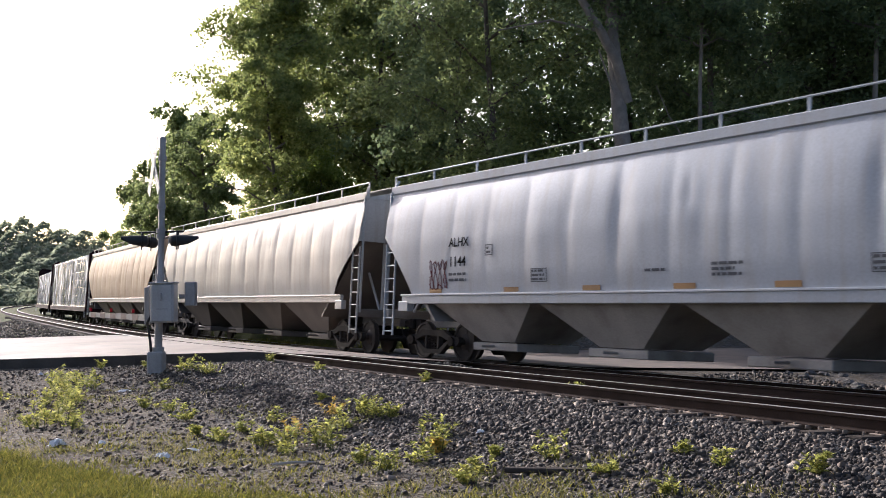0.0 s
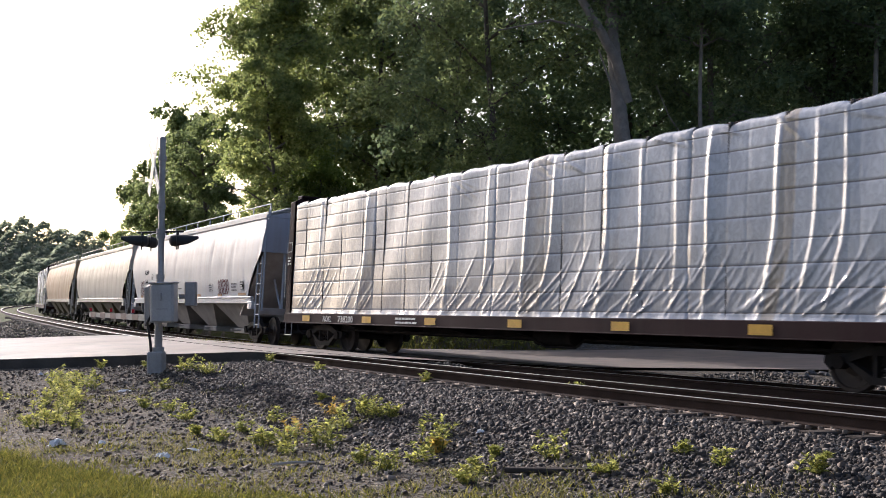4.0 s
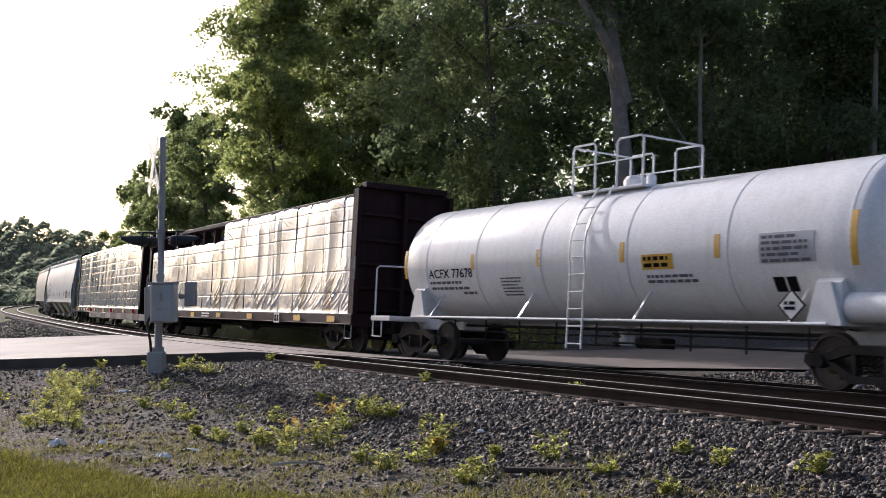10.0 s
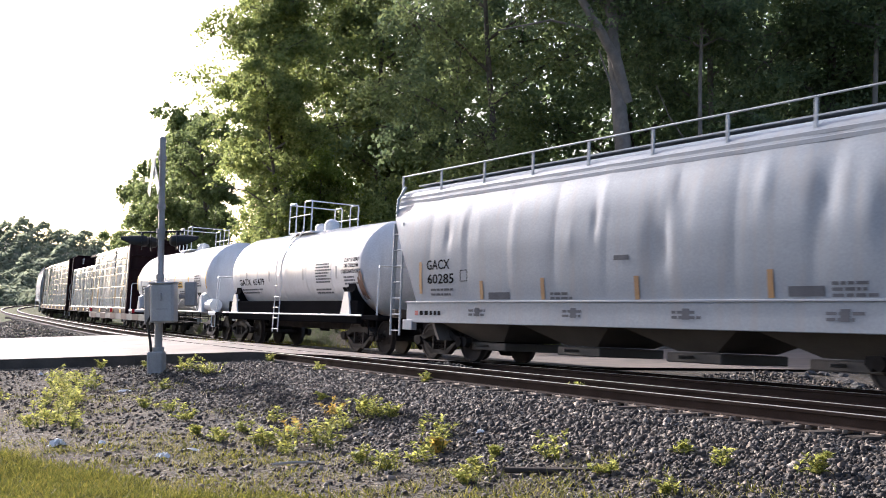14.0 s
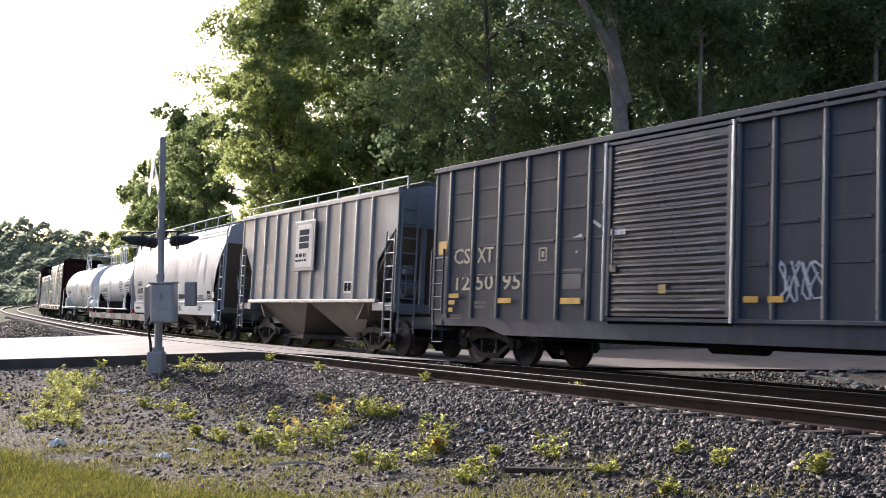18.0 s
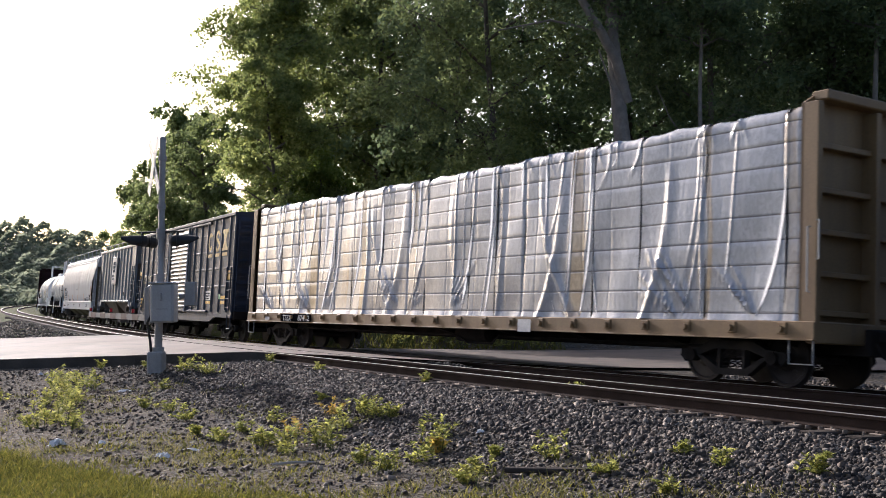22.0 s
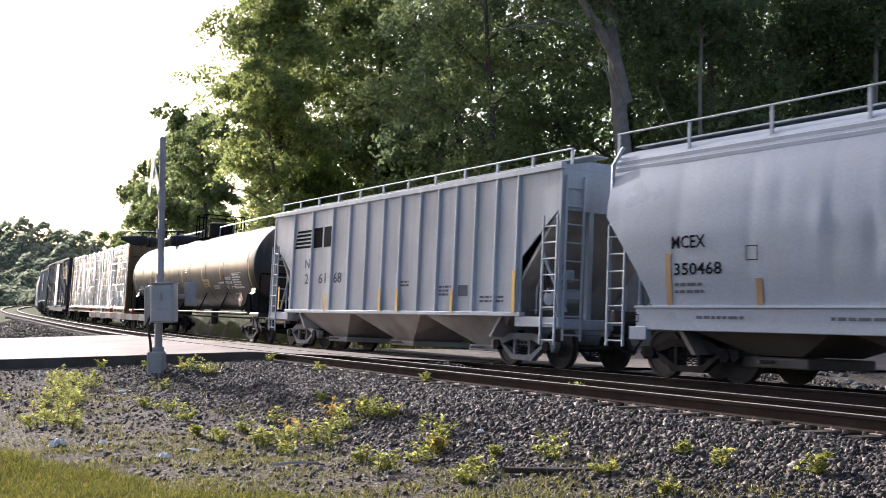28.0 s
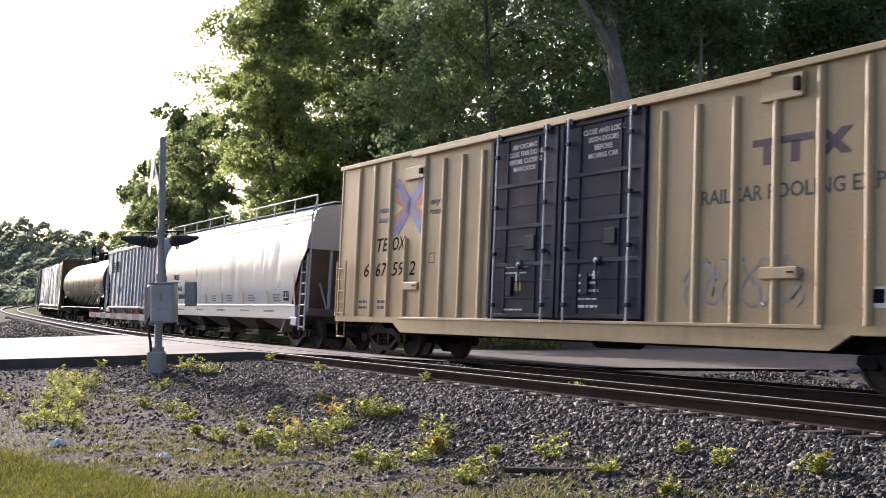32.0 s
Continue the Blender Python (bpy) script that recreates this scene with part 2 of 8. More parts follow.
gx, gy = lines(-1500, 1500, -24, 16, 0.3), lines(-300, 3000, 5, 44, 0.3)
GX, GY = np.meshgrid(gx, gy, indexing="ij")
GS, GW = way_of(GX, GY)
g_shape = Shape()
g_shape.grid([[(GX[i, j], GY[i, j], ground_z(GX[i, j], GY[i, j], GS[i * len(gy) + j], GW[i * len(gy) + j])) for j in range(len(gy))] for i in range(len(gx))])
g_shape.f = [f[::-1] for f in g_shape.f]


def ground_material():
    """Gravel by the track, dry earth and grass away from it."""
    m, t, p = nodes_of("gravel_earth_and_grass")
    n, l = t.nodes, t.links
    at = n.new("ShaderNodeAttribute")
    at.attribute_name = "grassy"
    tc = n.new("ShaderNodeTexCoord")

    def noise_of(scale, detail=5):
        q = n.new("ShaderNodeTexNoise")
        q.inputs["Scale"].default_value, q.inputs["Detail"].default_value = scale, detail
        l.new(tc.outputs["Object"], q.inputs["Vector"])
        return q

    def blend(fac, a, b):
        q = n.new("ShaderNodeMix")
        q.data_type = "RGBA"
        l.new(fac, q.inputs[0])
        for k, c in ((6, a), (7, b)):
            if isinstance(c, tuple):
                q.inputs[k].default_value = (*c, 1)
            else:
                l.new(c, q.inputs[k])
        return q.outputs[2]

    def span(v, a, b):
        q = n.new("ShaderNodeMapRange")
        q.inputs[1].default_value, q.inputs[2].default_value = a, b
        l.new(v, q.inputs[0])
        return q.outputs[0]

    fine, mid, big = noise_of(30), noise_of(3.5), noise_of(0.7)
    vor = n.new("ShaderNodeTexVoronoi")
    vor.inputs["Scale"].default_value = 22
    l.new(tc.outputs["Object"], vor.inputs["Vector"])
    gravel = blend(span(vor.outputs["Color"], 0.2, 0.8), (0.068, 0.058, 0.049), (0.185, 0.164, 0.138))
    gravel = blend(span(mid.outputs[0], 0.45, 0.66), gravel, (0.12, 0.095, 0.065))
    earth = blend(span(fine.outputs[0], 0.35, 0.65), (0.07, 0.053, 0.033), (0.15, 0.116, 0.072))
    earth = blend(span(vor.outputs["Color"], 0.45, 0.75), earth, (0.16, 0.14, 0.112))
    grass = blend(span(fine.outputs[0], 0.3, 0.7), (0.035, 0.05, 0.012), (0.11, 0.12, 0.035))
    add = n.new("ShaderNodeMath")
    l.new(at.outputs["Fac"], add.inputs[0])
    sc = n.new("ShaderNodeMath")
    sc.operation = "MULTIPLY_ADD"
    sc.inputs[1].default_value, sc.inputs[2].default_value = 0.8, -0.4
    l.new(mid.outputs[0], sc.inputs[0])
    l.new(sc.outputs[0], add.inputs[1])
    c = blend(span(add.outputs[0], 0.15, 0.45), gravel, earth)
    c = blend(span(add.outputs[0], 0.55, 0.8), c, grass)
    oily = blend(span(fine.outputs[0], 0.35, 0.7), (0.022, 0.019, 0.017), (0.06, 0.052, 0.045))
    c = blend(span(at.outputs["Fac"], -0.45, -0.05), oily, c)
    l.new(c, p.inputs["Base Color"])
    p.inputs["Roughness"].default_value = 0.95
    p.inputs["Specular IOR Level"].default_value = 0.2
    b = n.new("ShaderNodeBump")
    b.inputs["Strength"].default_value, b.inputs["Distance"].default_value = 0.8, 0.04
    l.new(vor.outputs["Distance"], b.inputs["Height"])
    l.new(b.outputs[0], p.inputs["Normal"])
    return m


LAWN_X, LAWN_Y = [-14, -5.71, -4.67, -3.66, -2.63, -1.01, 0.61, 3, 6], [15.0, 13.2, 12.4, 11.5, 10.5, 9.6, 9.3, 8.6, 7.5]


def grassy(x, y, w):
    """Below 0 on the oily trackbed, 0 on the ballast, about 0.4 on the bare strip, 1 on the lawn."""
    if -1.9 < w < GAP + 1.2 and y < 60:
        return -0.5
    if w < -3.5:
        if y > 37:
            return 0.42 if -1 < x < 4.2 and y < 41 else (0.05 if 4.2 <= x < 16 and y < 41.5 else 1.0)
        return 0.2
    a = (w - GAP - 2.6) / 3.4
    lawn = max(0, min(1, (np.interp(x, LAWN_X, LAWN_Y) - y) / 0.8 + 0.6)) if y < 17 else 0
    if y > 26:
        lawn = 0.8 * max(0, min(1, (y - 37) / 3))
    return max(min(0.4, max(0, a * 0.4)), min(1, lawn))


g_me = mesh_of("ground", g_shape, ground_material(), 0)
g_me.shade_smooth()
g_at = g_me.attributes.new("grassy", "FLOAT", "POINT")
g_at.data.foreach_set("value", np.array([grassy(x, y, w) for x, y, w in zip(GX.ravel(), GY.ravel(), GW)], dtype=np.float32))
tagged(new("ground", g_me), "grey gravel verge with bare earth and rough grass", "ground", kind="structure")

# the road: a sheet that follows the banked rails, with slots for them
r_shape = Shape()
for lo_w, hi_w in ((-60, -0.84), (-0.64, 0.64), (0.84, GAP - 0.84), (GAP - 0.64, GAP + 0.64), (GAP + 0.84, 60)):
    rows = []
    for v in np.linspace(0, 1, 25):
        row = []
        for k in np.linspace(0, 1, 41 if hi_w - lo_w > 20 else 3):
            if hi_w - lo_w > 20:
                w = lo_w + (hi_w - lo_w) * (k ** 2 if lo_w > 0 else 1 - (1 - k) ** 2)
            else:
                w = lo_w + (hi_w - lo_w) * k
            s = 5.0
            for _ in range(8):
                x, y = on_track(s, w)
                a, b = road_bounds(float(x))
                s += (a + (b - a) * v - float(y)) / 0.86
                s = max(-250, min(150, s))
            x, y = on_track(s, w)
            row.append((float(x), float(y), road_z(s, w) + 0.012))
        rows.append(row)
    r_shape.grid(rows)
# its near edge stands clear of the verge
skirt, top_row, under_row = Shape(), [], []
for x in np.arange(-70, 2.6, 0.5):
    y = road_bounds(float(x))[0]
    s_k, w_k = way_of([x], [y])
    if w_k[0] > GAP + 0.84:
        wob = 0.03 * noise.noise((float(x) * 1.3, 0, 7))
        top_row.append((float(x), y + wob - 0.02, road_z(float(s_k[0]), float(w_k[0])) + 0.013))
        under_row.append((float(x), y + wob - 0.05, road_z(float(s_k[0]), float(w_k[0])) - 0.6))
skirt.grid([[(a, b + 0.05, c - 0.004) for a, b, c in top_row], top_row, under_row])
road = tagged(new("road", mesh_of("road", r_shape, ASPHALT, 0)), "sun-bleached asphalt road across the railway", "road", kind="structure")

# the dark colour holds both dirt and the shade on this raised face
tagged(part("road_edge", skirt, surface("dirty_shaded_asphalt", (0.105, 0.088, 0.07), 0.95, dark=0.6, scale=2, fine=20, bump=0.6, dist=0.03), road, "crumbling asphalt edge, darkened in colour for dirt and shade"), kind="structure")

# ---- the two tracks ----
RAIL_OUT = [(-0.07, -0.18), (0.07, -0.18), (0.07, -0.165), (0.012, -0.14), (0.012, -0.045), (0.036, -0.036), (0.036, -0.004), (0.03, 0.0), (-0.03, 0.0),
            (-0.036, -0.004), (-0.036, -0.036), (-0.012, -0.045), (-0.012, -0.14), (-0.07, -0.165)]


def rail(parent, w, s0, s1, label):
    sh, hd = Shape(), Shape()
    rings, heads = [], []
    for s in np.arange(s0, s1 + 0.1, 1.0):
        z, t = rail_top(s, w), float(np.interp(s, WAY, TURN))
        x, y = on_track(s, w)
        nx, ny = -math.sin(t), -math.cos(t)
        rings.append([(x + nx * a, y + ny * a, z + b) for a, b in RAIL_OUT])
        heads.append([(x + nx * a, y + ny * a, z + b) for a, b in ((-0.027, 0.001), (0.027, 0.001), (0.027, 0.003), (-0.027, 0.003))])
    sh.loft(rings)
    hd.loft(heads)
    ob = part("rail", sh, RAIL_STEEL, parent, label, smooth=0)
    part("running_surface", hd, RAIL_HEAD, ob, "worn bright rail head", smooth=0)


def track(name, label, w, s0, s1, ties):
    base = thing(name, label, "railway track", "railway tracks")
    for side in (-0.753, 0.753):
        rail(base, w + side, s0, s1, "rusty steel rail with a worn bright head")
    tie = mesh_of("tie", Shape().box(-0.11, 0.11, -1.3, 1.3, -0.17, 0.0, 0.015), TIMBER, 0)
    plate = mesh_of("tie_plate", Shape().box(-0.075, 0.075, -0.17, 0.17, 0, 0.02, 0.004).box(-0.03, -0.01, -0.12, -0.09, 0.018, 0.04).box(0.01, 0.03, 0.09, 0.12, 0.018, 0.04), surface("pale_rusty_plate", (0.42, 0.335, 0.26), 0.6, 0.2, bump=0.1), 0)
    anchor = mesh_of("rail_anchor", Shape().box(0.15, 0.175, -0.02, 0.15, -0.02, 0.025, 0.006), plate.materials[0], 0)
    rnd = random.Random(3)
    for s in np.arange(ties[0], ties[1], 0.53):
        t = float(np.interp(s, WAY, TURN))
        x, y = on_track(s, w + rnd.uniform(-0.05, 0.05))
        e = bank(s)
        ob = part("tie", tie, TIMBER, base)
        m = Matrix.Translation((x, y, rail_top(s, w) - 0.199)) @ Euler((0, 0, math.pi - t + rnd.uniform(-0.02, 0.02))).to_matrix().to_4x4() @ Matrix.Rotation(e, 4, "X")
        ob.matrix_basis = m
        if w > 1 and -26 < s < 12:
            for side in (-0.753, 0.753):
                pl = part("tie_plate", plate, RAIL_STEEL, ob)
                pl.matrix_basis = Matrix.Translation((0, side, 0))
            for shift in (0, -0.325):
                an = part("rail_anchor", anchor, RAIL_STEEL, ob)
                an.matrix_basis = Matrix.Translation((shift, 0.753, 0))
    return base


track("railway_track", "empty railway track with rusty rails on weathered ties", GAP, -38, 170, (-34, 60))
track("railway_track", "railway track that carries the freight train", 0.0, -80, 240, (-34, 50))

# ---- cars of the train: x runs forward, y towards the camera's side, z up from the rail heads ----
def wheelset(parent, x):
    sh = Shape()
    for sgn in (-1, 1):
        prof = [(0.66, 0.47), (0.69, 0.485), (0.70, 0.457), (0.79, 0.452), (0.795, 0.40), (0.77, 0.38), (0.755, 0.2), (0.79, 0.14), (0.79, 0.0)]
        rings = [[(r * math.cos(a), sgn * y, r * math.sin(a)) for a in (2 * math.pi * j / 24 for j in range(24))] for y, r in ([(0.66, 0.40), *prof[:-1], (0.79, 0.02)])]
        sh.loft(rings)
        for j in range(3):
            a = 2 * math.pi * j / 3
            sh.box(0.26 * math.cos(a) - 0.03, 0.26 * math.cos(a) + 0.03, sgn * 0.76, sgn * 0.775, 0.26 * math.sin(a) - 0.03, 0.26 * math.sin(a) + 0.03)
    sh.tube([(0, -1.02, 0), (0, 1.02, 0)], 0.075, 10)
    ob = part("wheelset", sh, WHEEL_STEEL, parent, "steel wheels on an axle")
    ob.matrix_basis = Matrix.Translation((x, 0, 0.457))
    return ob


def truck(car, x, mat=None):
    tr = part("truck", Shape().box(-0.22, 0.22, -1.05, 1.05, 0.42, 0.72, 0.03).tube([(0, 0, 0.7), (0, 0, 0.86)], 0.2, 12), mat or RUNNING_GEAR, car, "cast steel two-axle truck")
    tr.matrix_basis = Matrix.Translation((x, 0, 0))
    wheels = [wheelset(tr, d) for d in (-0.889, 0.889)]
    for sgn in (-1, 1):
        fr = Shape()
        y0, y1 = sgn * 0.98, sgn * 1.12
        fr.prism([(-1.15, 0.56), (-0.72, 0.60), (-0.48, 0.72), (0.48, 0.72), (0.72, 0.60), (1.15, 0.56), (1.17, 0.44), (1.06, 0.34), (0.98, 0.44), (0.80, 0.44), (0.62, 0.50), (0.36, 0.58),
                  (-0.36, 0.58), (-0.62, 0.50), (-0.80, 0.44), (-0.98, 0.44), (-1.06, 0.34), (-1.17, 0.44)], "y", y0, y1)
        fr.prism([(-0.78, 0.46), (-0.66, 0.46), (-0.30, 0.26), (0.30, 0.26), (0.66, 0.46), (0.78, 0.46), (0.36, 0.15), (-0.36, 0.15)], "y", y0, y1)
        for a in (-0.30, 0.24):
            fr.box(a, a + 0.06, y0, y1, 0.25, 0.60)
        part("side_frame", fr, mat or TRUCK_CASTING, tr)
        for a in (-0.14, 0, 0.14):
            pts = [(a + 0.06 * math.cos(k * 1.05), sgn * 1.06 + 0.05 * math.sin(k * 1.05), 0.27 + 0.31 * k / 24) for k in range(25)]
            part("spring", Shape().tube(pts, 0.014, 4), RUNNING_GEAR, tr)
        for d in (-0.889, 0.889):
            part("bearing_cap", Shape().disc(d, sgn * 1.0, 0.457, 0.11, sgn * 1.17, 12), RUNNING_GEAR, tr)
    return wheels


def coupler(car, x):
    sg = 1 if x > 0 else -1
    sh = Shape().box(x - sg * 0.5, x + sg * 0.25, -0.09, 0.09, 0.78, 0.95, 0.02).box(x + sg * 0.2, x + sg * 0.5, -0.15, 0.17, 0.72, 1.0, 0.04)
    part("coupler", sh, RUNNING_GEAR, car, "rusty knuckle coupler")
    hose = Shape().tube([(x + sg * 0.1, 0.3, 0.75), (x + sg * 0.25, 0.32, 0.55), (x + sg * 0.45, 0.25, 0.42), (x + sg * 0.62, 0.15, 0.45)], 0.022, 6)
    part("brake_hose", hose, RUNNING_GEAR, car)


def ladder(car, x0, x1, y, z0, z1, mat, rungs=None, r=0.018, across="x", name="ladder"):
    """Two stiles and rungs; across says whether the rungs run along the car or across it."""
    sh = Shape()
    n = rungs or max(2, int((z1 - z0) / 0.38) + 1)
    pt = (lambda a, z: (a, y, z)) if across == "x" else (lambda a, z: (y, a, z))
    for a in (x0, x1):
        sh.tube([pt(a, z0), pt(a, z1)], r * 1.5, 6)
    for k in range(n):
        z = z0 + (z1 - z0) * (k + 0.3) / n
        sh.tube([pt(x0, z), pt(x1, z)], r, 6)
    return part(name, sh, mat, car)


def lay(shape_or_mesh, yf):
    """Lays flat markings onto a side: yf is a distance from the middle, or a function of the height that gives it."""
    if not callable(yf):
        return shape_or_mesh
    if isinstance(shape_or_mesh, Shape):
        shape_or_mesh.v = [(x, yf(z) + y, z) for x, y, z in shape_or_mesh.v]
    else:
        for v in shape_or_mesh.vertices:
            v.co.y += yf(v.co.z)
    return shape_or_mesh


def lettering(car, text, x, yf, z, size, mat, width=0.0, lean=0.0, name="lettering"):
    """Painted words on the side that faces the camera; x and z are the lower left corner, size the height of a capital."""
    cu = bpy.data.curves.new("words", "FONT")
    cu.body, cu.size, cu.extrude, cu.offset, cu.shear = text, size / 0.69, 0.0015, 0.016 * size, lean
    cu.resolution_u = 2
    ob = bpy.data.objects.new("words", cu)
    me = bpy.data.meshes.new_from_object(ob)
    me.name = name
    bpy.data.objects.remove(ob)
    bpy.data.curves.remove(cu)
    me.materials.clear()
    me.materials.append(mat)
    xs = [v.co.x for v in me.vertices]
    wide = width / (max(xs) - min(xs)) if width else 1.0
    me.transform(Matrix(((-wide, 0, 0, x), (0, 0, 1, 0 if callable(yf) else yf), (0, 1, 0, z), (0, 0, 0, 1))))
    lay(me, yf)
    return part(name, me, mat, car)


def bars(car, x, yf, z, width, rows, mat, line=0.05, gap=0.04, name="small_print"):
    """Lines of print too small to read; x and z are the upper left corner."""
    rnd = random.Random(int(abs(x) * 100) + rows)
    y = 0 if callable(yf) else yf
    for k in range(rows):
        sh = Shape()
        zz = z - k * (line + gap)
        a = x
        end = x - width * rnd.uniform(0.7, 1.0)
        while a > end + 0.03:
            b = max(end, a - rnd.uniform(0.06, 0.22))
            sh.box(a, b, y, y + 0.003, zz - line, zz)
            a = b - line * 0.7
        part(name, lay(sh, yf), mat, car)


def plate(car, x0, x1, yf, z0, z1, mat, name="patch", label="", t=0.004):
    """A thin flat mark or plate on the side."""
    y = 0 if callable(yf) else yf
    sh = Shape()
    n = max(1, int(abs(z1 - z0) / 0.12)) if callable(yf) else 1
    sh.loft([[(x0, y, z0 + (z1 - z0) * k / n), (x1, y, z0 + (z1 - z0) * k / n), (x1, y + t, z0 + (z1 - z0) * k / n), (x0, y + t, z0 + (z1 - z0) * k / n)] for k in range(n + 1)])
    return part(name, lay(sh, yf), mat, car, label)


def frame_mark(car, x0, x1, yf, z0, z1, mat, t=0.02, name="stencil_box"):
    y = 0 if callable(yf) else yf
    sh = Shape()
    a, b = max(x0, x1), min(x0, x1)
    sh.box(a, a - t, y, y + 0.003, z0, z1).box(b, b + t, y, y + 0.003, z0, z1).box(a, b, y, y + 0.003, z1 - t, z1).box(a, b, y, y + 0.003, z0, z0 + t)
    return part(name, lay(sh, yf), mat, car)


def scrawl(car, x0, x1, yf, z0, z1, mat, seed, loops=7, r=0.012, name="graffiti"):
    """Spray paint: looping strokes that spell nothing."""
    rnd = random.Random(seed)
    sh = Shape()
    for k in range(loops):
        cx = x0 + (x1 - x0) * (k + 0.5) / loops
        wd, ht = abs(x1 - x0) / loops * rnd.uniform(0.5, 0.9), (z1 - z0)
        pts, ph = [], rnd.uniform(0, 6)
        for i in range(20):
            a = ph + i * rnd.uniform(0.28, 0.4)
            pts.append((cx + wd * 0.7 * math.cos(a * 1.7), 0.004, (z0 + z1) / 2 + ht * 0.5 * rnd.uniform(0.8, 1.0) * math.sin(a)))
        if callable(yf):
            pts = [(a, yf(c) + b, c) for a, b, c in pts]
        else:
            pts = [(a, yf + b, c) for a, b, c in pts]
        sh.tube(pts, r, 4)
    sh.v = [(x, (yf(z) if callable(yf) else yf) + 0.003 + 0.1 * (y - (yf(z) if callable(yf) else yf)), z) for x, y, z in sh.v]
    return part(name, sh, mat, car, "sprayed graffiti strokes")


def finish(car, s, reach, wheels):
    CARS.append((car, s, reach, wheels))


def end_gear(car, xe, e, z0, mat):
    """Brake gear on the open end platform of a hopper: reservoir, valve, pipes and hand wheel."""
    part("air_reservoir", Shape().tube([(xe - e * 0.75, 0.35, z0 + 0.42), (xe - e * 0.75, 0.4, z0 + 0.42), (xe - e * 0.75, 1.15, z0 + 0.42), (xe - e * 0.75, 1.2, z0 + 0.42)], [0.1, 0.19, 0.19, 0.1], 14), mat, car, "round brake air reservoir")
    part("brake_valve", Shape().box(xe - e * 0.62, xe - e * 0.4, 0.75, 1.0, z0 + 0.72, z0 + 0.98, 0.03), mat, car)
    part("brake_pipe", Shape().tube([(xe - e * 0.5, 0.9, z0 + 0.75), (xe - e * 0.5, 0.92, z0 + 0.2), (xe - e * 1.2, 1.0, z0 + 0.15), (xe - e * 1.6, 1.0, z0 + 0.15)], 0.022, 6), mat, car)
    part("brake_pipe", Shape().tube([(xe - e * 0.55, 1.0, z0 + 0.9), (xe - e * 0.9, 1.15, z0 + 1.0), (xe - e * 1.1, 1.2, z0 + 0.6), (xe - e * 1.1, 1.2, z0 + 0.05)], 0.018, 6), mat, car)
    part("brace", Shape().tube([(xe - e * 0.1, 1.2, z0 + 0.1), (xe - e * 1.0, 1.25, z0 + 1.5)], 0.035, 6), mat, car)
    wheel = [(xe + e * 0.1, -0.55 + 0.27 * math.cos(a), z0 + 1.6 + 0.27 * math.sin(a)) for a in np.linspace(0, 2 * math.pi, 17)]
    part("hand_wheel", Shape().tube(wheel, 0.018, 6).tube([(xe - e * 0.05, -0.55, z0 + 1.6), (xe + e * 0.12, -0.55, z0 + 1.6)], 0.03, 6), mat, car, "round hand brake wheel")


def side_y(z, prof):
    zs, ys = [q[0] for q in prof], [q[1] for q in prof]
    return float(np.interp(z, zs, ys))


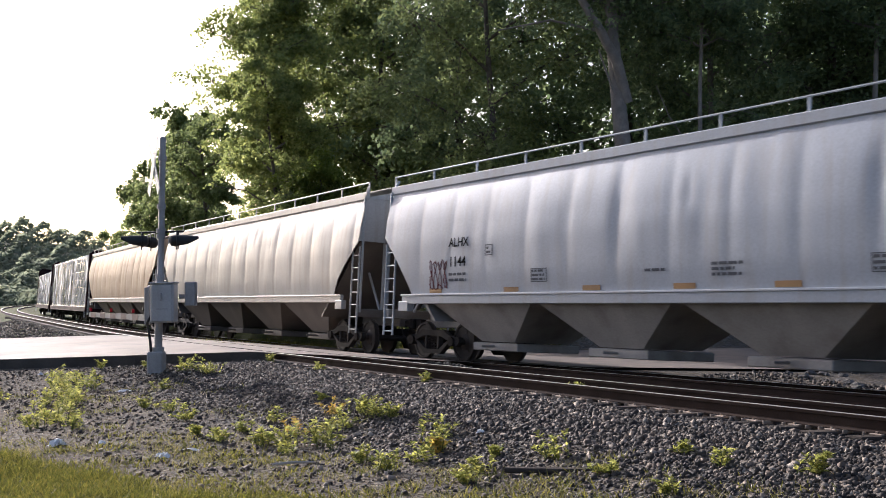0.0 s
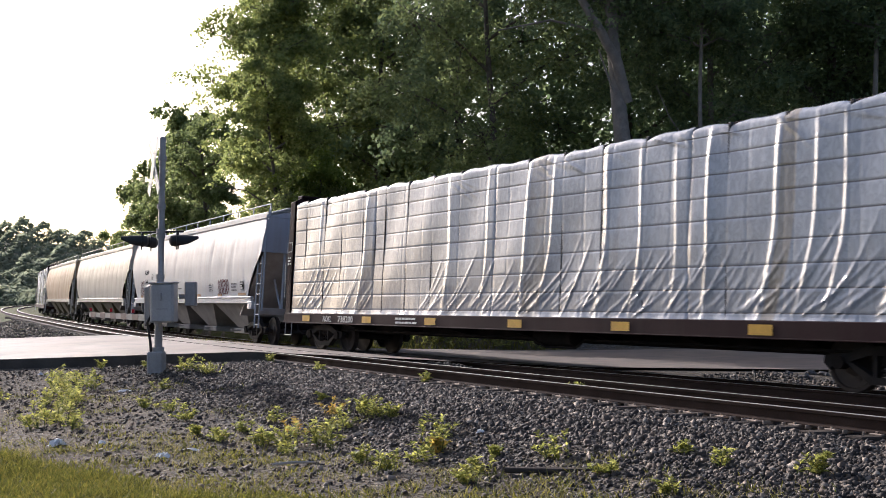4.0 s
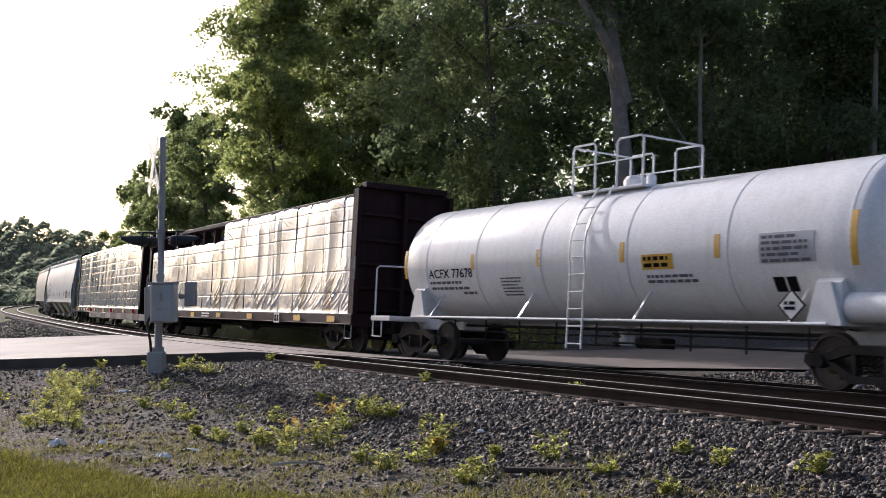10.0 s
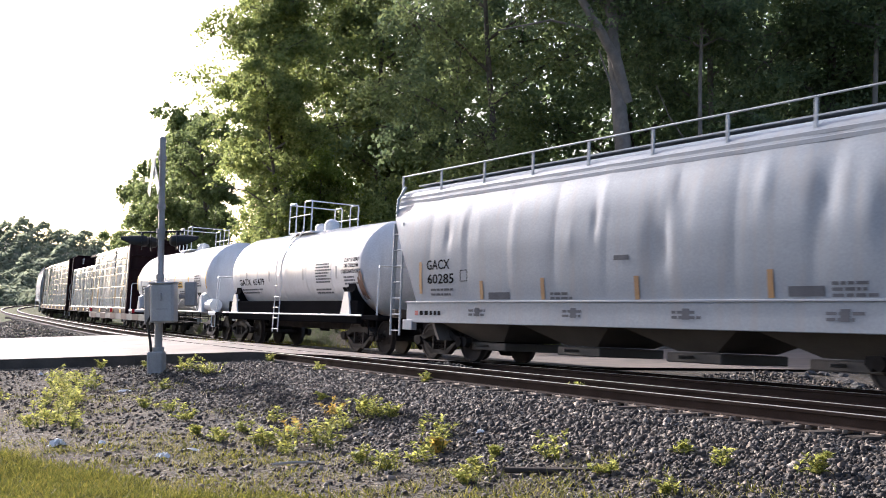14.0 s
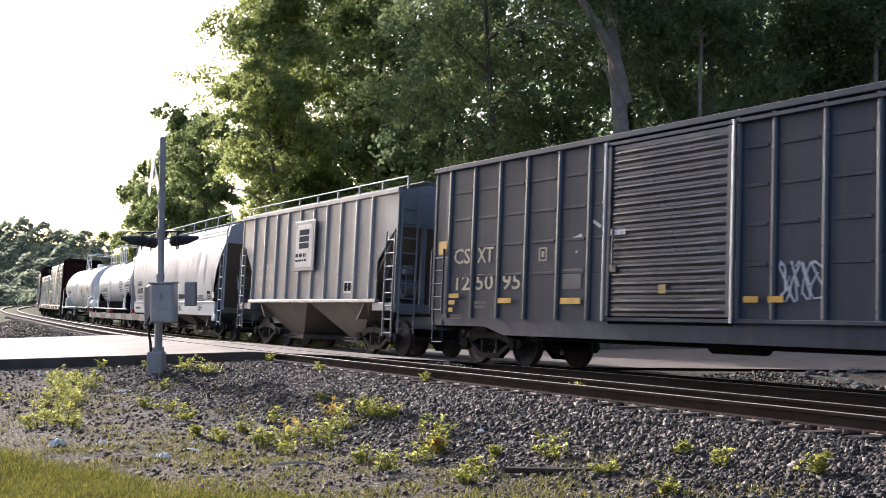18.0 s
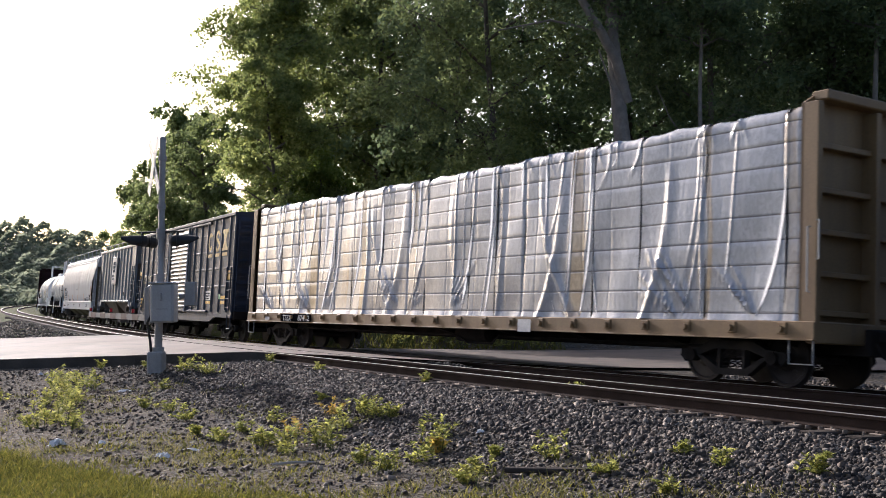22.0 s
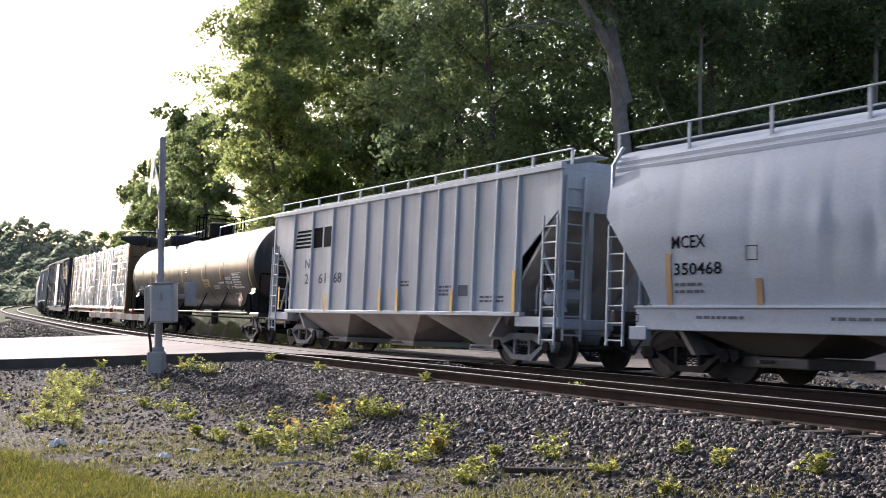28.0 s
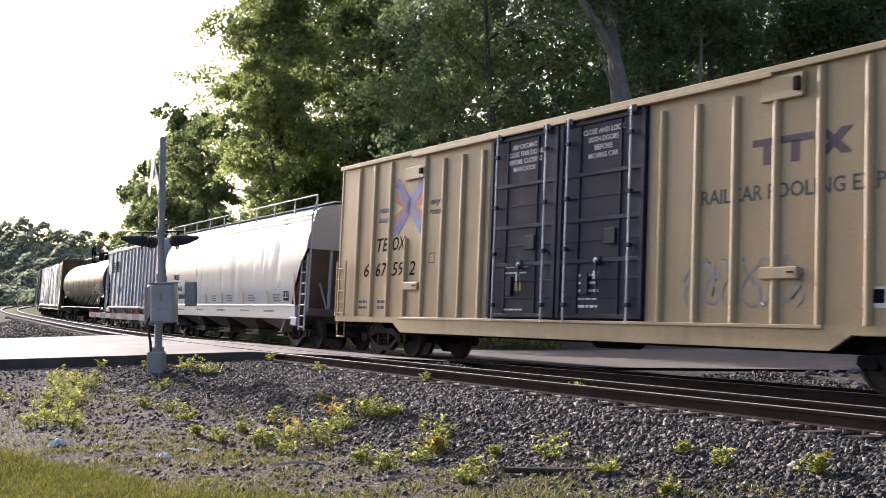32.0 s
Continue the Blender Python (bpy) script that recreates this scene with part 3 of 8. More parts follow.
def rounded_hopper(label, s0, s1, mat, under, trim, prof, roof_z, sill, cut, bays, seams, rail_mat, stepped=False, seed=1, ripple=0.012, group="covered hopper cars"):
    """A covered hopper with smooth bulging sides; cut is how far the end sheets slope in, and up to what height."""
    L = s0 - s1
    h = L / 2
    car = thing("covered_hopper_car", label, "freight car", group)
    rnd = random.Random(seed)
    top = prof[-1][0]
    cin, cz = cut
    # curved sides with dents between the seams
    seam_x = [-h + cin * 0.3 + (L - cin * 0.6) * k / seams for k in range(seams + 1)]
    amp = [rnd.uniform(0.4, 1.0) for _ in range(seams + 2)]
    dents = [(rnd.uniform(-h + 2, h - 2), rnd.uniform(sill[1] + 0.9, top - 0.5), rnd.uniform(0.08, 0.3), rnd.uniform(-0.016, 0.03)) for _ in range(24)]
    for sgn in (1, -1):
        rows = []
        for x in np.linspace(-h + 0.06, h - 0.06, 230):
            d = h - abs(x)
            k = min(1, max(0, (d - 0.06) / cin))
            lo = sill[1] + (cz - sill[1]) * (1 - k) ** 0.8 if k < 1 else sill[1]
            i = int(min(seams - 1, max(0, (x - seam_x[0]) / (seam_x[-1] - seam_x[0]) * seams)))
            u = (x - seam_x[i]) / (seam_x[i + 1] - seam_x[i])
            bulge = amp[i] * ripple * math.sin(math.pi * min(1, max(0, u))) - ripple * 0.6 * math.exp(-((min(abs(u), abs(1 - u))) * 14) ** 2)
            row = []
            for z in np.linspace(0, 1, 15):
                zz = lo + (top - lo) * z
                y = side_y(zz, prof)
                fade = math.sin(math.pi * min(1, max(0, (zz - sill[1]) / (top - sill[1]))))
                y += bulge * (0.25 + fade)
                for a, b, c, e in dents:
                    y -= e * math.exp(-(((x - a) / c) ** 2 + ((zz - b) / (c * 2.6)) ** 2))
                row.append((float(x), sgn * y, zz))
            rows.append(row)
        sh = Shape().grid(rows if sgn < 0 else rows)
        part("side_sheet", sh, mat, car, "smooth bulging steel side", smooth=60)
    # roof, ends and slope sheets
    ytop = prof[-1][1]
    roof = [(-ytop, top), (-ytop * 0.6, top + (roof_z - top) * 0.75), (0, roof_z), (ytop * 0.6, top + (roof_z - top) * 0.75), (ytop, top), (ytop - 0.05, top - 0.03), (-ytop + 0.05, top - 0.03)]
    if stepped:  # a rounded roof that rises well above the ledge
        arc = [(ytop * math.cos(a), top + (roof_z + 0.08 - top) * math.sin(a)) for a in np.linspace(0, math.pi, 15)]
        roof = arc + [(-ytop + 0.05, top - 0.03), (ytop - 0.05, top - 0.03)]
    part("roof", Shape().prism(roof, "x", -h + 0.05, h - 0.05), mat, car)
    for sgn in (1, -1):
        fa = Shape()
        if stepped:
            for k in range(2):
                fa.box(-h + 0.05, h - 0.05, sgn * (ytop - 0.015 + 0.022 * k), sgn * (ytop + 0.01 + 0.022 * k), top - 0.06 - 0.13 * k, top + 0.02 - 0.12 * k, 0.01)
        else:
            fa.box(-h + 0.03, h - 0.03, sgn * (ytop - 0.03), sgn * (ytop + 0.06), top - 0.06, top + 0.14, 0.015)
        part("roof_edge", fa, trim, car, "bright roof edge rail")
    for e in (1, -1):
        xe = e * (h - 0.07)
        pts = [(y, z) for z, y in prof if z >= cz] or [(prof[-1][1], top)]
        pts = [(side_y(cz, prof), cz)] + pts
        poly = [(-y, z) for y, z in pts[::-1]] + pts
        part("end_sheet", Shape().prism(poly, "x", xe, xe - e * 0.05), mat, car)
        ys = side_y(sill[1], prof) - 0.06
        sl = Shape()
        sl.add([(xe, -ys, cz + 0.1), (xe, ys, cz + 0.1), (xe - e * (cin + 0.9), ys, sill[0] - 0.4), (xe - e * (cin + 0.9), -ys, sill[0] - 0.4),
                (xe - e * 0.1, -ys, cz + 0.1), (xe - e * 0.1, ys, cz + 0.1), (xe - e * (cin + 1.0), ys, sill[0] - 0.4), (xe - e * (cin + 1.0), -ys, sill[0] - 0.4)],
               [(0, 1, 2, 3), (4, 7, 6, 5), (0, 4, 5, 1), (1, 5, 6, 2), (3, 2, 6, 7), (0, 3, 7, 4)])
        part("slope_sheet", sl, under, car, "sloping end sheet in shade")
        # end platform and its corner posts
        fr = Shape().box(xe + e * 0.02, xe - e * 2.4, -0.25, 0.25, 0.78, 1.12, 0.02).box(xe, xe - e * 0.18, -1.5, 1.5, 0.98, 1.2, 0.02)
        part("end_sill", fr, under, car)
        for y in (-0.75, 0.75):
            part("end_post", Shape().tube([(xe - e * 0.1, y, 1.1), (xe - e * 0.1, y, cz + 0.15)], 0.05, 6), mat, car)
            part("end_brace", Shape().tube([(xe - e * 0.2, y, 1.15), (xe - e * 1.1, y, cz - 0.7)], 0.035, 6), mat, car)
        for y in (1.46, -1.46):
            ladder(car, xe - e * 0.02, xe - e * 0.46, y + 0.06 * (1 if y > 0 else -1), 0.55, cz - 0.15, rail_mat, 7)
        for y in (1.45, -1.45):
            part("corner_post", Shape().tube([(xe, y, 1.1), (xe, y, top - 0.05), (xe - e * 0.12, y * 0.9, top + 0.3)], 0.035, 6), rail_mat, car)
        coupler(car, e * (h + 0.1))
    # side sills
    for sgn in (1, -1):
        ys = side_y(sill[1], prof)
        part("side_sill", Shape().box(-h + cin * 0.72, h - cin * 0.72, sgn * (ys - 0.07), sgn * (ys + 0.03), sill[0], sill[1] + 0.02, 0.012).box(-h + cin * 0.7, h - cin * 0.7, sgn * (ys - 0.05), sgn * (ys + 0.06), sill[1] - 0.01, sill[1] + 0.03, 0.006),
             trim, car, "side sill with a bright lip")
        for x in (-h + cin * 0.78, h - cin * 0.78):
            part("jacking_pad", Shape().box(x - 0.22, x + 0.22, sgn * (ys - 0.1), sgn * (ys + 0.045), sill[0] - 0.18, sill[0] + 0.06, 0.01), trim, car)
    # hopper bays
    inner = L - 2 * cin - 1.3
    for b in range(bays):
        c = -inner / 2 + inner * (b + 0.5) / bays
        hw = inner / bays / 2
        ys = side_y(sill[1], prof) - 0.1
        rings = [[(c - hw, -ys, sill[0] + 0.1), (c + hw, -ys, sill[0] + 0.1), (c + hw, ys, sill[0] + 0.1), (c - hw, ys, sill[0] + 0.1)],
                 [(c - hw * 0.30, -ys * 0.55, 0.5), (c + hw * 0.30, -ys * 0.55, 0.5), (c + hw * 0.30, ys * 0.55, 0.5), (c - hw * 0.30, ys * 0.55, 0.5)]]
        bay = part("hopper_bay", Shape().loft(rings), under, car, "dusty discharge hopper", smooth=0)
        part("outlet_gate", Shape().box(c - hw * 0.42, c + hw * 0.42, -ys * 0.62, ys * 0.62, 0.3, 0.48, 0.02).tube([(c, -1.25, 0.4), (c, 1.25, 0.4)], 0.03, 6), under, bay)
    # running board and hand rail on the roof
    for sgn in (1, -1):
        part("running_board", Shape().box(-h - 0.05, h + 0.05, sgn * 0.32, sgn * 0.78, roof_z + 0.09, roof_z + 0.12), rail_mat, car, "grating walkway on the roof")
    hr = Shape()
    zr = top + (0.40 if not stepped else 0.56)
    hr.tube([(-h + 0.05, ytop - 0.03, zr), (h - 0.05, ytop - 0.03, zr)], 0.022, 6)
    for k in range(int(L / 1.7) + 1):
        x = -h + 0.08 + (L - 0.16) * k / int(L / 1.7)
        hr.box(x - 0.03, x + 0.03, ytop - 0.05, ytop - 0.02, top, zr)
    part("hand_rail", hr, rail_mat, car)
    for k in range(int(L / 2.2)):
        x = -h + 1.2 + (L - 2.4) * k / max(1, int(L / 2.2) - 1)
        part("hatch_cover", Shape().box(x - 0.8, x + 0.8, -0.28, 0.28, roof_z - 0.02, roof_z + 0.14, 0.03), mat, car)
    reach = h - 1.75
    wheels = truck(car, reach) + truck(car, -reach)
    finish(car, (s0 + s1) / 2, reach, wheels)
    return car, h, (s0 + s1) / 2

# ---- paints of the cars ----
PALE_GREY = surface("pale_grey_car_paint", (0.44, 0.475, 0.525), 0.46, dark=0.9, scale=0.8, fine=25, bump=0.03, dirt=(0.32, 0.28, 0.24), dirt_amount=0.35, streak=True)
PUTTY = surface("putty_grey_car_paint", (0.47, 0.455, 0.42), 0.42, dark=0.88, scale=0.8, fine=25, bump=0.03, dirt=(0.30, 0.24, 0.17), dirt_amount=0.45, streak=True)
RUST_TAN = surface("rust_stained_tan_paint", (0.42, 0.30, 0.19), 0.48, dark=0.8, scale=0.8, fine=25, bump=0.04, dirt=(0.30, 0.14, 0.06), dirt_amount=0.6, streak=True)
COOL_GREY = surface("cool_grey_car_paint", (0.32, 0.36, 0.41), 0.48, dark=0.9, scale=0.7, fine=25, bump=0.03, dirt=(0.32, 0.29, 0.26), dirt_amount=0.4, streak=True, spec=0.3)
SILVER_GREY = surface("silver_grey_car_paint", (0.36, 0.405, 0.46), 0.3, dark=0.92, scale=0.7, fine=25, bump=0.03, dirt=(0.32, 0.31, 0.3), dirt_amount=0.3, streak=True, spec=0.3)
MID_GREY = surface("weathered_mid_grey_paint", (0.205, 0.225, 0.25), 0.45, dark=0.85, scale=0.8, fine=25, bump=0.05, dirt=(0.16, 0.13, 0.1), dirt_amount=0.5, streak=True)
# lighter, glossier copy of the mid grey: the ribs' sun highlight is painted in
RIB_GREY = surface("sunlit_grey_rib_paint", (0.29, 0.305, 0.325), 0.28, dark=0.85, scale=2, fine=25, bump=0.03, coat=0.4)
WHITE_RIB = surface("dull_white_car_paint", (0.45, 0.49, 0.53), 0.5, dark=0.85, scale=0.8, fine=25, bump=0.03, dirt=(0.27, 0.25, 0.23), dirt_amount=0.4, streak=True, spec=0.25)
TANK_WHITE = surface("glossy_white_tank_paint", (0.86, 0.86, 0.86), 0.2, dark=0.94, scale=0.8, fine=25, bump=0.02, dirt=(0.5, 0.46, 0.4), dirt_amount=0.22, streak=True)
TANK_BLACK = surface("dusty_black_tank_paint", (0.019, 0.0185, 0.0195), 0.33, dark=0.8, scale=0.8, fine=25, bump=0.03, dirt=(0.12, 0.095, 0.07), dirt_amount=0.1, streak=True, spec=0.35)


def dusty_lit_top(m, color, low, high, amount):
    """Settled dust on the upper part of a car, patchy and running down between two heights; its paleness also paints in
    the sunlit top.
    """
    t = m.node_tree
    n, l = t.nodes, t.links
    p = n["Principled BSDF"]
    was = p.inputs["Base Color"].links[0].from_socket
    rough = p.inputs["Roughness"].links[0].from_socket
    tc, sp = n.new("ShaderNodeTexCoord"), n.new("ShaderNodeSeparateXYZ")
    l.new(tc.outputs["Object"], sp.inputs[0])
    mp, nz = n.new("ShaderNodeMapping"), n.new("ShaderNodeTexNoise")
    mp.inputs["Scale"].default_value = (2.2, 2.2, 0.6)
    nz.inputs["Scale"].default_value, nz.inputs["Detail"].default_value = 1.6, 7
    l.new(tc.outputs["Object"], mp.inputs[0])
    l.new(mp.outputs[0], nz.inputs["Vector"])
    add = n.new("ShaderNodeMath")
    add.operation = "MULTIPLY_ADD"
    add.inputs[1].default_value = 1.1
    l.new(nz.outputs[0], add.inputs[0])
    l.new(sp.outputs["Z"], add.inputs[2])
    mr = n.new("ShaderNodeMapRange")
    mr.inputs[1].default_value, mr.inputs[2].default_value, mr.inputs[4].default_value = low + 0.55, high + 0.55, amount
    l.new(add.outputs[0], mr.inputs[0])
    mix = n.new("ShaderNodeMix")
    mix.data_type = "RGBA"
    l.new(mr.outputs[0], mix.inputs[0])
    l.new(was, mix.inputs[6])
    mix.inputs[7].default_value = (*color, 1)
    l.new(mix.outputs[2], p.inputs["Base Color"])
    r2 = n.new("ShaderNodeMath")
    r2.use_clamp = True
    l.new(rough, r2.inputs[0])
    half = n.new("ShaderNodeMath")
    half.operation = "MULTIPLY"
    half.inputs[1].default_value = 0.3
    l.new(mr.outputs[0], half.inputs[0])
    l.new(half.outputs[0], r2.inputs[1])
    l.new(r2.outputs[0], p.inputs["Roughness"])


# dust and the sunlit look of the tank's top, both in the colour
dusty_lit_top(TANK_BLACK, (0.22, 0.17, 0.13), 3.05, 4.1, 0.85)
NAVY = surface("faded_navy_paint", (0.031, 0.044, 0.072), 0.55, dark=0.85, scale=0.8, fine=25, bump=0.05, dirt=(0.07, 0.066, 0.064), dirt_amount=0.4, streak=True, spec=0.3)
# the navy again, lightened so the ribs carry a painted sun highlight
RIB_NAVY = surface("sunlit_navy_rib_paint", (0.040, 0.055, 0.085), 0.3, dark=0.8, scale=2, fine=25, bump=0.03, coat=0.4)
DOOR_STEEL = surface("scuffed_door_steel", (0.095, 0.095, 0.105), 0.3, 0.35, dark=0.8, scale=1.5, fine=25, bump=0.05, dirt=(0.2, 0.18, 0.165), dirt_amount=0.4)
BUFF = surface("buff_yellow_car_paint", (0.52, 0.39, 0.205), 0.45, dark=0.88, scale=0.8, fine=25, bump=0.03, dirt=(0.36, 0.275, 0.165), dirt_amount=0.5, streak=True)
DOOR_NAVY = surface("dark_navy_door_paint", (0.020, 0.030, 0.052), 0.5, dark=0.85, scale=0.8, fine=25, bump=0.03, dirt=(0.036, 0.04, 0.048), dirt_amount=0.25, streak=True, spec=0.1)
BRIGHT_ROD = surface("bright_zinc_rod", (0.72, 0.70, 0.70), 0.35, 0.3, dark=0.85, bump=0)
MAROON = surface("dark_maroon_car_paint", (0.034, 0.015, 0.017), 0.65, dark=0.75, scale=0.8, fine=25, bump=0.05, dirt=(0.035, 0.025, 0.022), dirt_amount=0.5, streak=True, spec=0.1)
STEEL_TAN = surface("dull_tan_car_paint", (0.29, 0.19, 0.09), 0.55, dark=0.8, scale=0.8, fine=25, bump=0.05, dirt=(0.16, 0.10, 0.06), dirt_amount=0.55, streak=True)
DUSTY_UNDER = surface("dusty_underside_paint", (0.46, 0.425, 0.385), 0.7, dark=0.7, scale=0.9, fine=25, bump=0.05, dirt=(0.15, 0.12, 0.095), dirt_amount=0.5)
# a darker brown than the sides, for slope sheets and hopper bays
DARK_UNDER = surface("dark_underside_paint", (0.17, 0.145, 0.12), 0.65, dark=0.7, scale=0.9, fine=25, bump=0.05)
FRAME_BLACK = surface("black_frame_paint", (0.012, 0.012, 0.013), 0.6, dark=0.8, scale=1, fine=25, bump=0.03, spec=0.0)
INK = surface("black_lettering_paint", (0.012, 0.012, 0.014), 0.85, bump=0, spec=0.03)
FAINT_INK = surface("faded_black_lettering", (0.16, 0.165, 0.18), 0.8, bump=0, spec=0.05)
CHALK = surface("white_lettering_paint", (0.78, 0.78, 0.76), 0.5, bump=0)
FAINT_CHALK = surface("faded_white_lettering", (0.60, 0.56, 0.40), 0.5, bump=0)
YELLOW_REFLECTOR = surface("yellow_reflector", (0.70, 0.40, 0.03), 0.4, bump=0)
DULL_REFLECTOR = surface("faded_tan_reflector", (0.42, 0.24, 0.10), 0.5, bump=0)
OLD_YELLOW = surface("faded_yellow_paint", (0.45, 0.31, 0.08), 0.5, dark=0.75, fine=20, bump=0)
RED_SPRAY = surface("red_spray_paint", (0.12, 0.022, 0.03), 0.8, bump=0, spec=0.05)
PALE_SPRAY = surface("pale_blue_spray_paint", (0.45, 0.50, 0.62), 0.5, bump=0)
LOGO_RED = surface("red_emblem_paint", (0.42, 0.07, 0.07), 0.45, bump=0)
LOGO_BLUE = surface("blue_emblem_paint", (0.10, 0.11, 0.40), 0.45, bump=0)
LOGO_PURPLE = surface("purple_brown_emblem_paint", (0.11, 0.07, 0.10), 0.5, bump=0)
GREEN_TAG = surface("green_tag", (0.15, 0.42, 0.2), 0.5, bump=0)
GALVANISED = surface("galvanised_steel", (0.42, 0.43, 0.44), 0.42, 0.6, dark=0.8, scale=4, fine=30, bump=0.05)


def film_wrap(name, base, tan, seed, rough_up=0.4):
    """Creased white film stretched over stacked boards: glossy, with straw-coloured wood showing where it is thin."""
    m, t, p = nodes_of(name)
    n, l = t.nodes, t.links
    tc = n.new("ShaderNodeTexCoord")

    def creases(scale, stretch, turn, detail=3.0, warp=1.2):
        mp = n.new("ShaderNodeMapping")
        mp.inputs["Rotation"].default_value = (0, turn, 0)
        mp.inputs["Scale"].default_value = stretch
        mp.inputs["Location"].default_value = (seed * 3.1, 0, seed)
        l.new(tc.outputs["Object"], mp.inputs[0])
        q = n.new("ShaderNodeTexNoise")
        q.inputs["Scale"].default_value, q.inputs["Detail"].default_value, q.inputs["Distortion"].default_value = scale, detail, warp
        l.new(mp.outputs[0], q.inputs["Vector"])
        a = n.new("ShaderNodeMath")
        a.operation = "SUBTRACT"
        a.inputs[1].default_value = 0.5
        l.new(q.outputs[0], a.inputs[0])
        b = n.new("ShaderNodeMath")
        b.operation = "ABSOLUTE"
        l.new(a.outputs[0], b.inputs[0])
        return b.outputs[0]

    c1, c2, c3 = creases(1.0, (2.2, 1, 0.35), 0.25), creases(1.3, (3.0, 1, 0.5), -0.55), creases(4.0, (2.0, 1, 0.7), 0.9)
    s1 = n.new("ShaderNodeMath")
    l.new(c1, s1.inputs[0])
    l.new(c2, s1.inputs[1])
    s2 = n.new("ShaderNodeMath")
    s2.operation = "MULTIPLY_ADD"
    s2.inputs[1].default_value = 0.35
    l.new(c3, s2.inputs[0])
    l.new(s1.outputs[0], s2.inputs[2])
    bp = n.new("ShaderNodeBump")
    bp.inputs["Strength"].default_value, bp.inputs["Distance"].default_value, bp.invert = rough_up, 0.05, True
    l.new(s2.outputs[0], bp.inputs["Height"])
    l.new(bp.outputs[0], p.inputs["Normal"])
    nz = n.new("ShaderNodeTexNoise")
    nz.inputs["Scale"].default_value, nz.inputs["Detail"].default_value = 1.4, 4
    mp = n.new("ShaderNodeMapping")
    mp.inputs["Scale"].default_value, mp.inputs["Location"].default_value = (1.0, 0.4, 0.5), (seed, 0, 0)
    l.new(tc.outputs["Object"], mp.inputs[0])
    l.new(mp.outputs[0], nz.inputs["Vector"])
    at = n.new("ShaderNodeAttribute")
    at.attribute_name = "thin"
    both = n.new("ShaderNodeMath")
    both.operation = "MULTIPLY_ADD"
    both.inputs[1].default_value = 0.9
    l.new(nz.outputs[0], both.inputs[0])
    l.new(at.outputs["Fac"], both.inputs[2])
    r = n.new("ShaderNodeMapRange")
    r.inputs[1].default_value, r.inputs[2].default_value = 0.75, 1.05
    l.new(both.outputs[0], r.inputs[0])
    mix = n.new("ShaderNodeMix")
    mix.data_type = "RGBA"
    l.new(r.outputs[0], mix.inputs[0])
    mix.inputs[6].default_value, mix.inputs[7].default_value = (*base, 1), (*tan, 1)
    # crease shading painted in: the film's colour drops along the fine creases
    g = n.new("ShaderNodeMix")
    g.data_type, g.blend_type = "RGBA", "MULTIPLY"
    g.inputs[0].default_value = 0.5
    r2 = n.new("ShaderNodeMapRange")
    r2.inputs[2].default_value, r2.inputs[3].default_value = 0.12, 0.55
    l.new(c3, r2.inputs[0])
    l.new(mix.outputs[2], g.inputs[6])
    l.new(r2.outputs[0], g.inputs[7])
    ga = n.new("ShaderNodeAttribute")
    ga.attribute_name = "board_gap"
    dim = n.new("ShaderNodeMath")
    dim.operation = "MULTIPLY"
    dim.inputs[1].default_value = 0.8
    l.new(ga.outputs["Fac"], dim.inputs[0])
    under_film = n.new("ShaderNodeMix")
    under_film.data_type = "RGBA"
    l.new(dim.outputs[0], under_film.inputs[0])
    l.new(g.outputs[2], under_film.inputs[6])
    under_film.inputs[7].default_value = (0.10, 0.09, 0.085, 1)
    l.new(under_film.outputs[2], p.inputs["Base Color"])
    p.inputs["Roughness"].default_value = 0.15
    p.inputs["Specular IOR Level"].default_value = 0.9
    p.inputs["Coat Weight"].default_value, p.inputs["Coat Roughness"].default_value = 0.7, 0.1
    l.new(bp.outputs[0], p.inputs["Coat Normal"])
    return m


WRAP_A = film_wrap("creased_white_film", (0.62, 0.635, 0.66), (0.50, 0.39, 0.26), 1.0, 0.14)
WRAP_B = film_wrap("creased_grey_film", (0.52, 0.53, 0.555), (0.52, 0.40, 0.27), 4.0, 0.2)
WRAP_C = film_wrap("thin_film_over_pale_boards", (0.475, 0.50, 0.535), (0.455, 0.40, 0.325), 7.0, 0.2)
FOLD = leafy("thin_white_film", (0.78, 0.78, 0.78), (0.86, 0.86, 0.86), 0.6, 0.2, 1.05)
BOARD_END = surface("sawn_board_ends", (0.50, 0.38, 0.24), 0.8, dark=0.7, fine=30, bump=0.2)
STRAP = surface("dark_steel_strap", (0.06, 0.055, 0.05), 0.5, 0.5, bump=0)


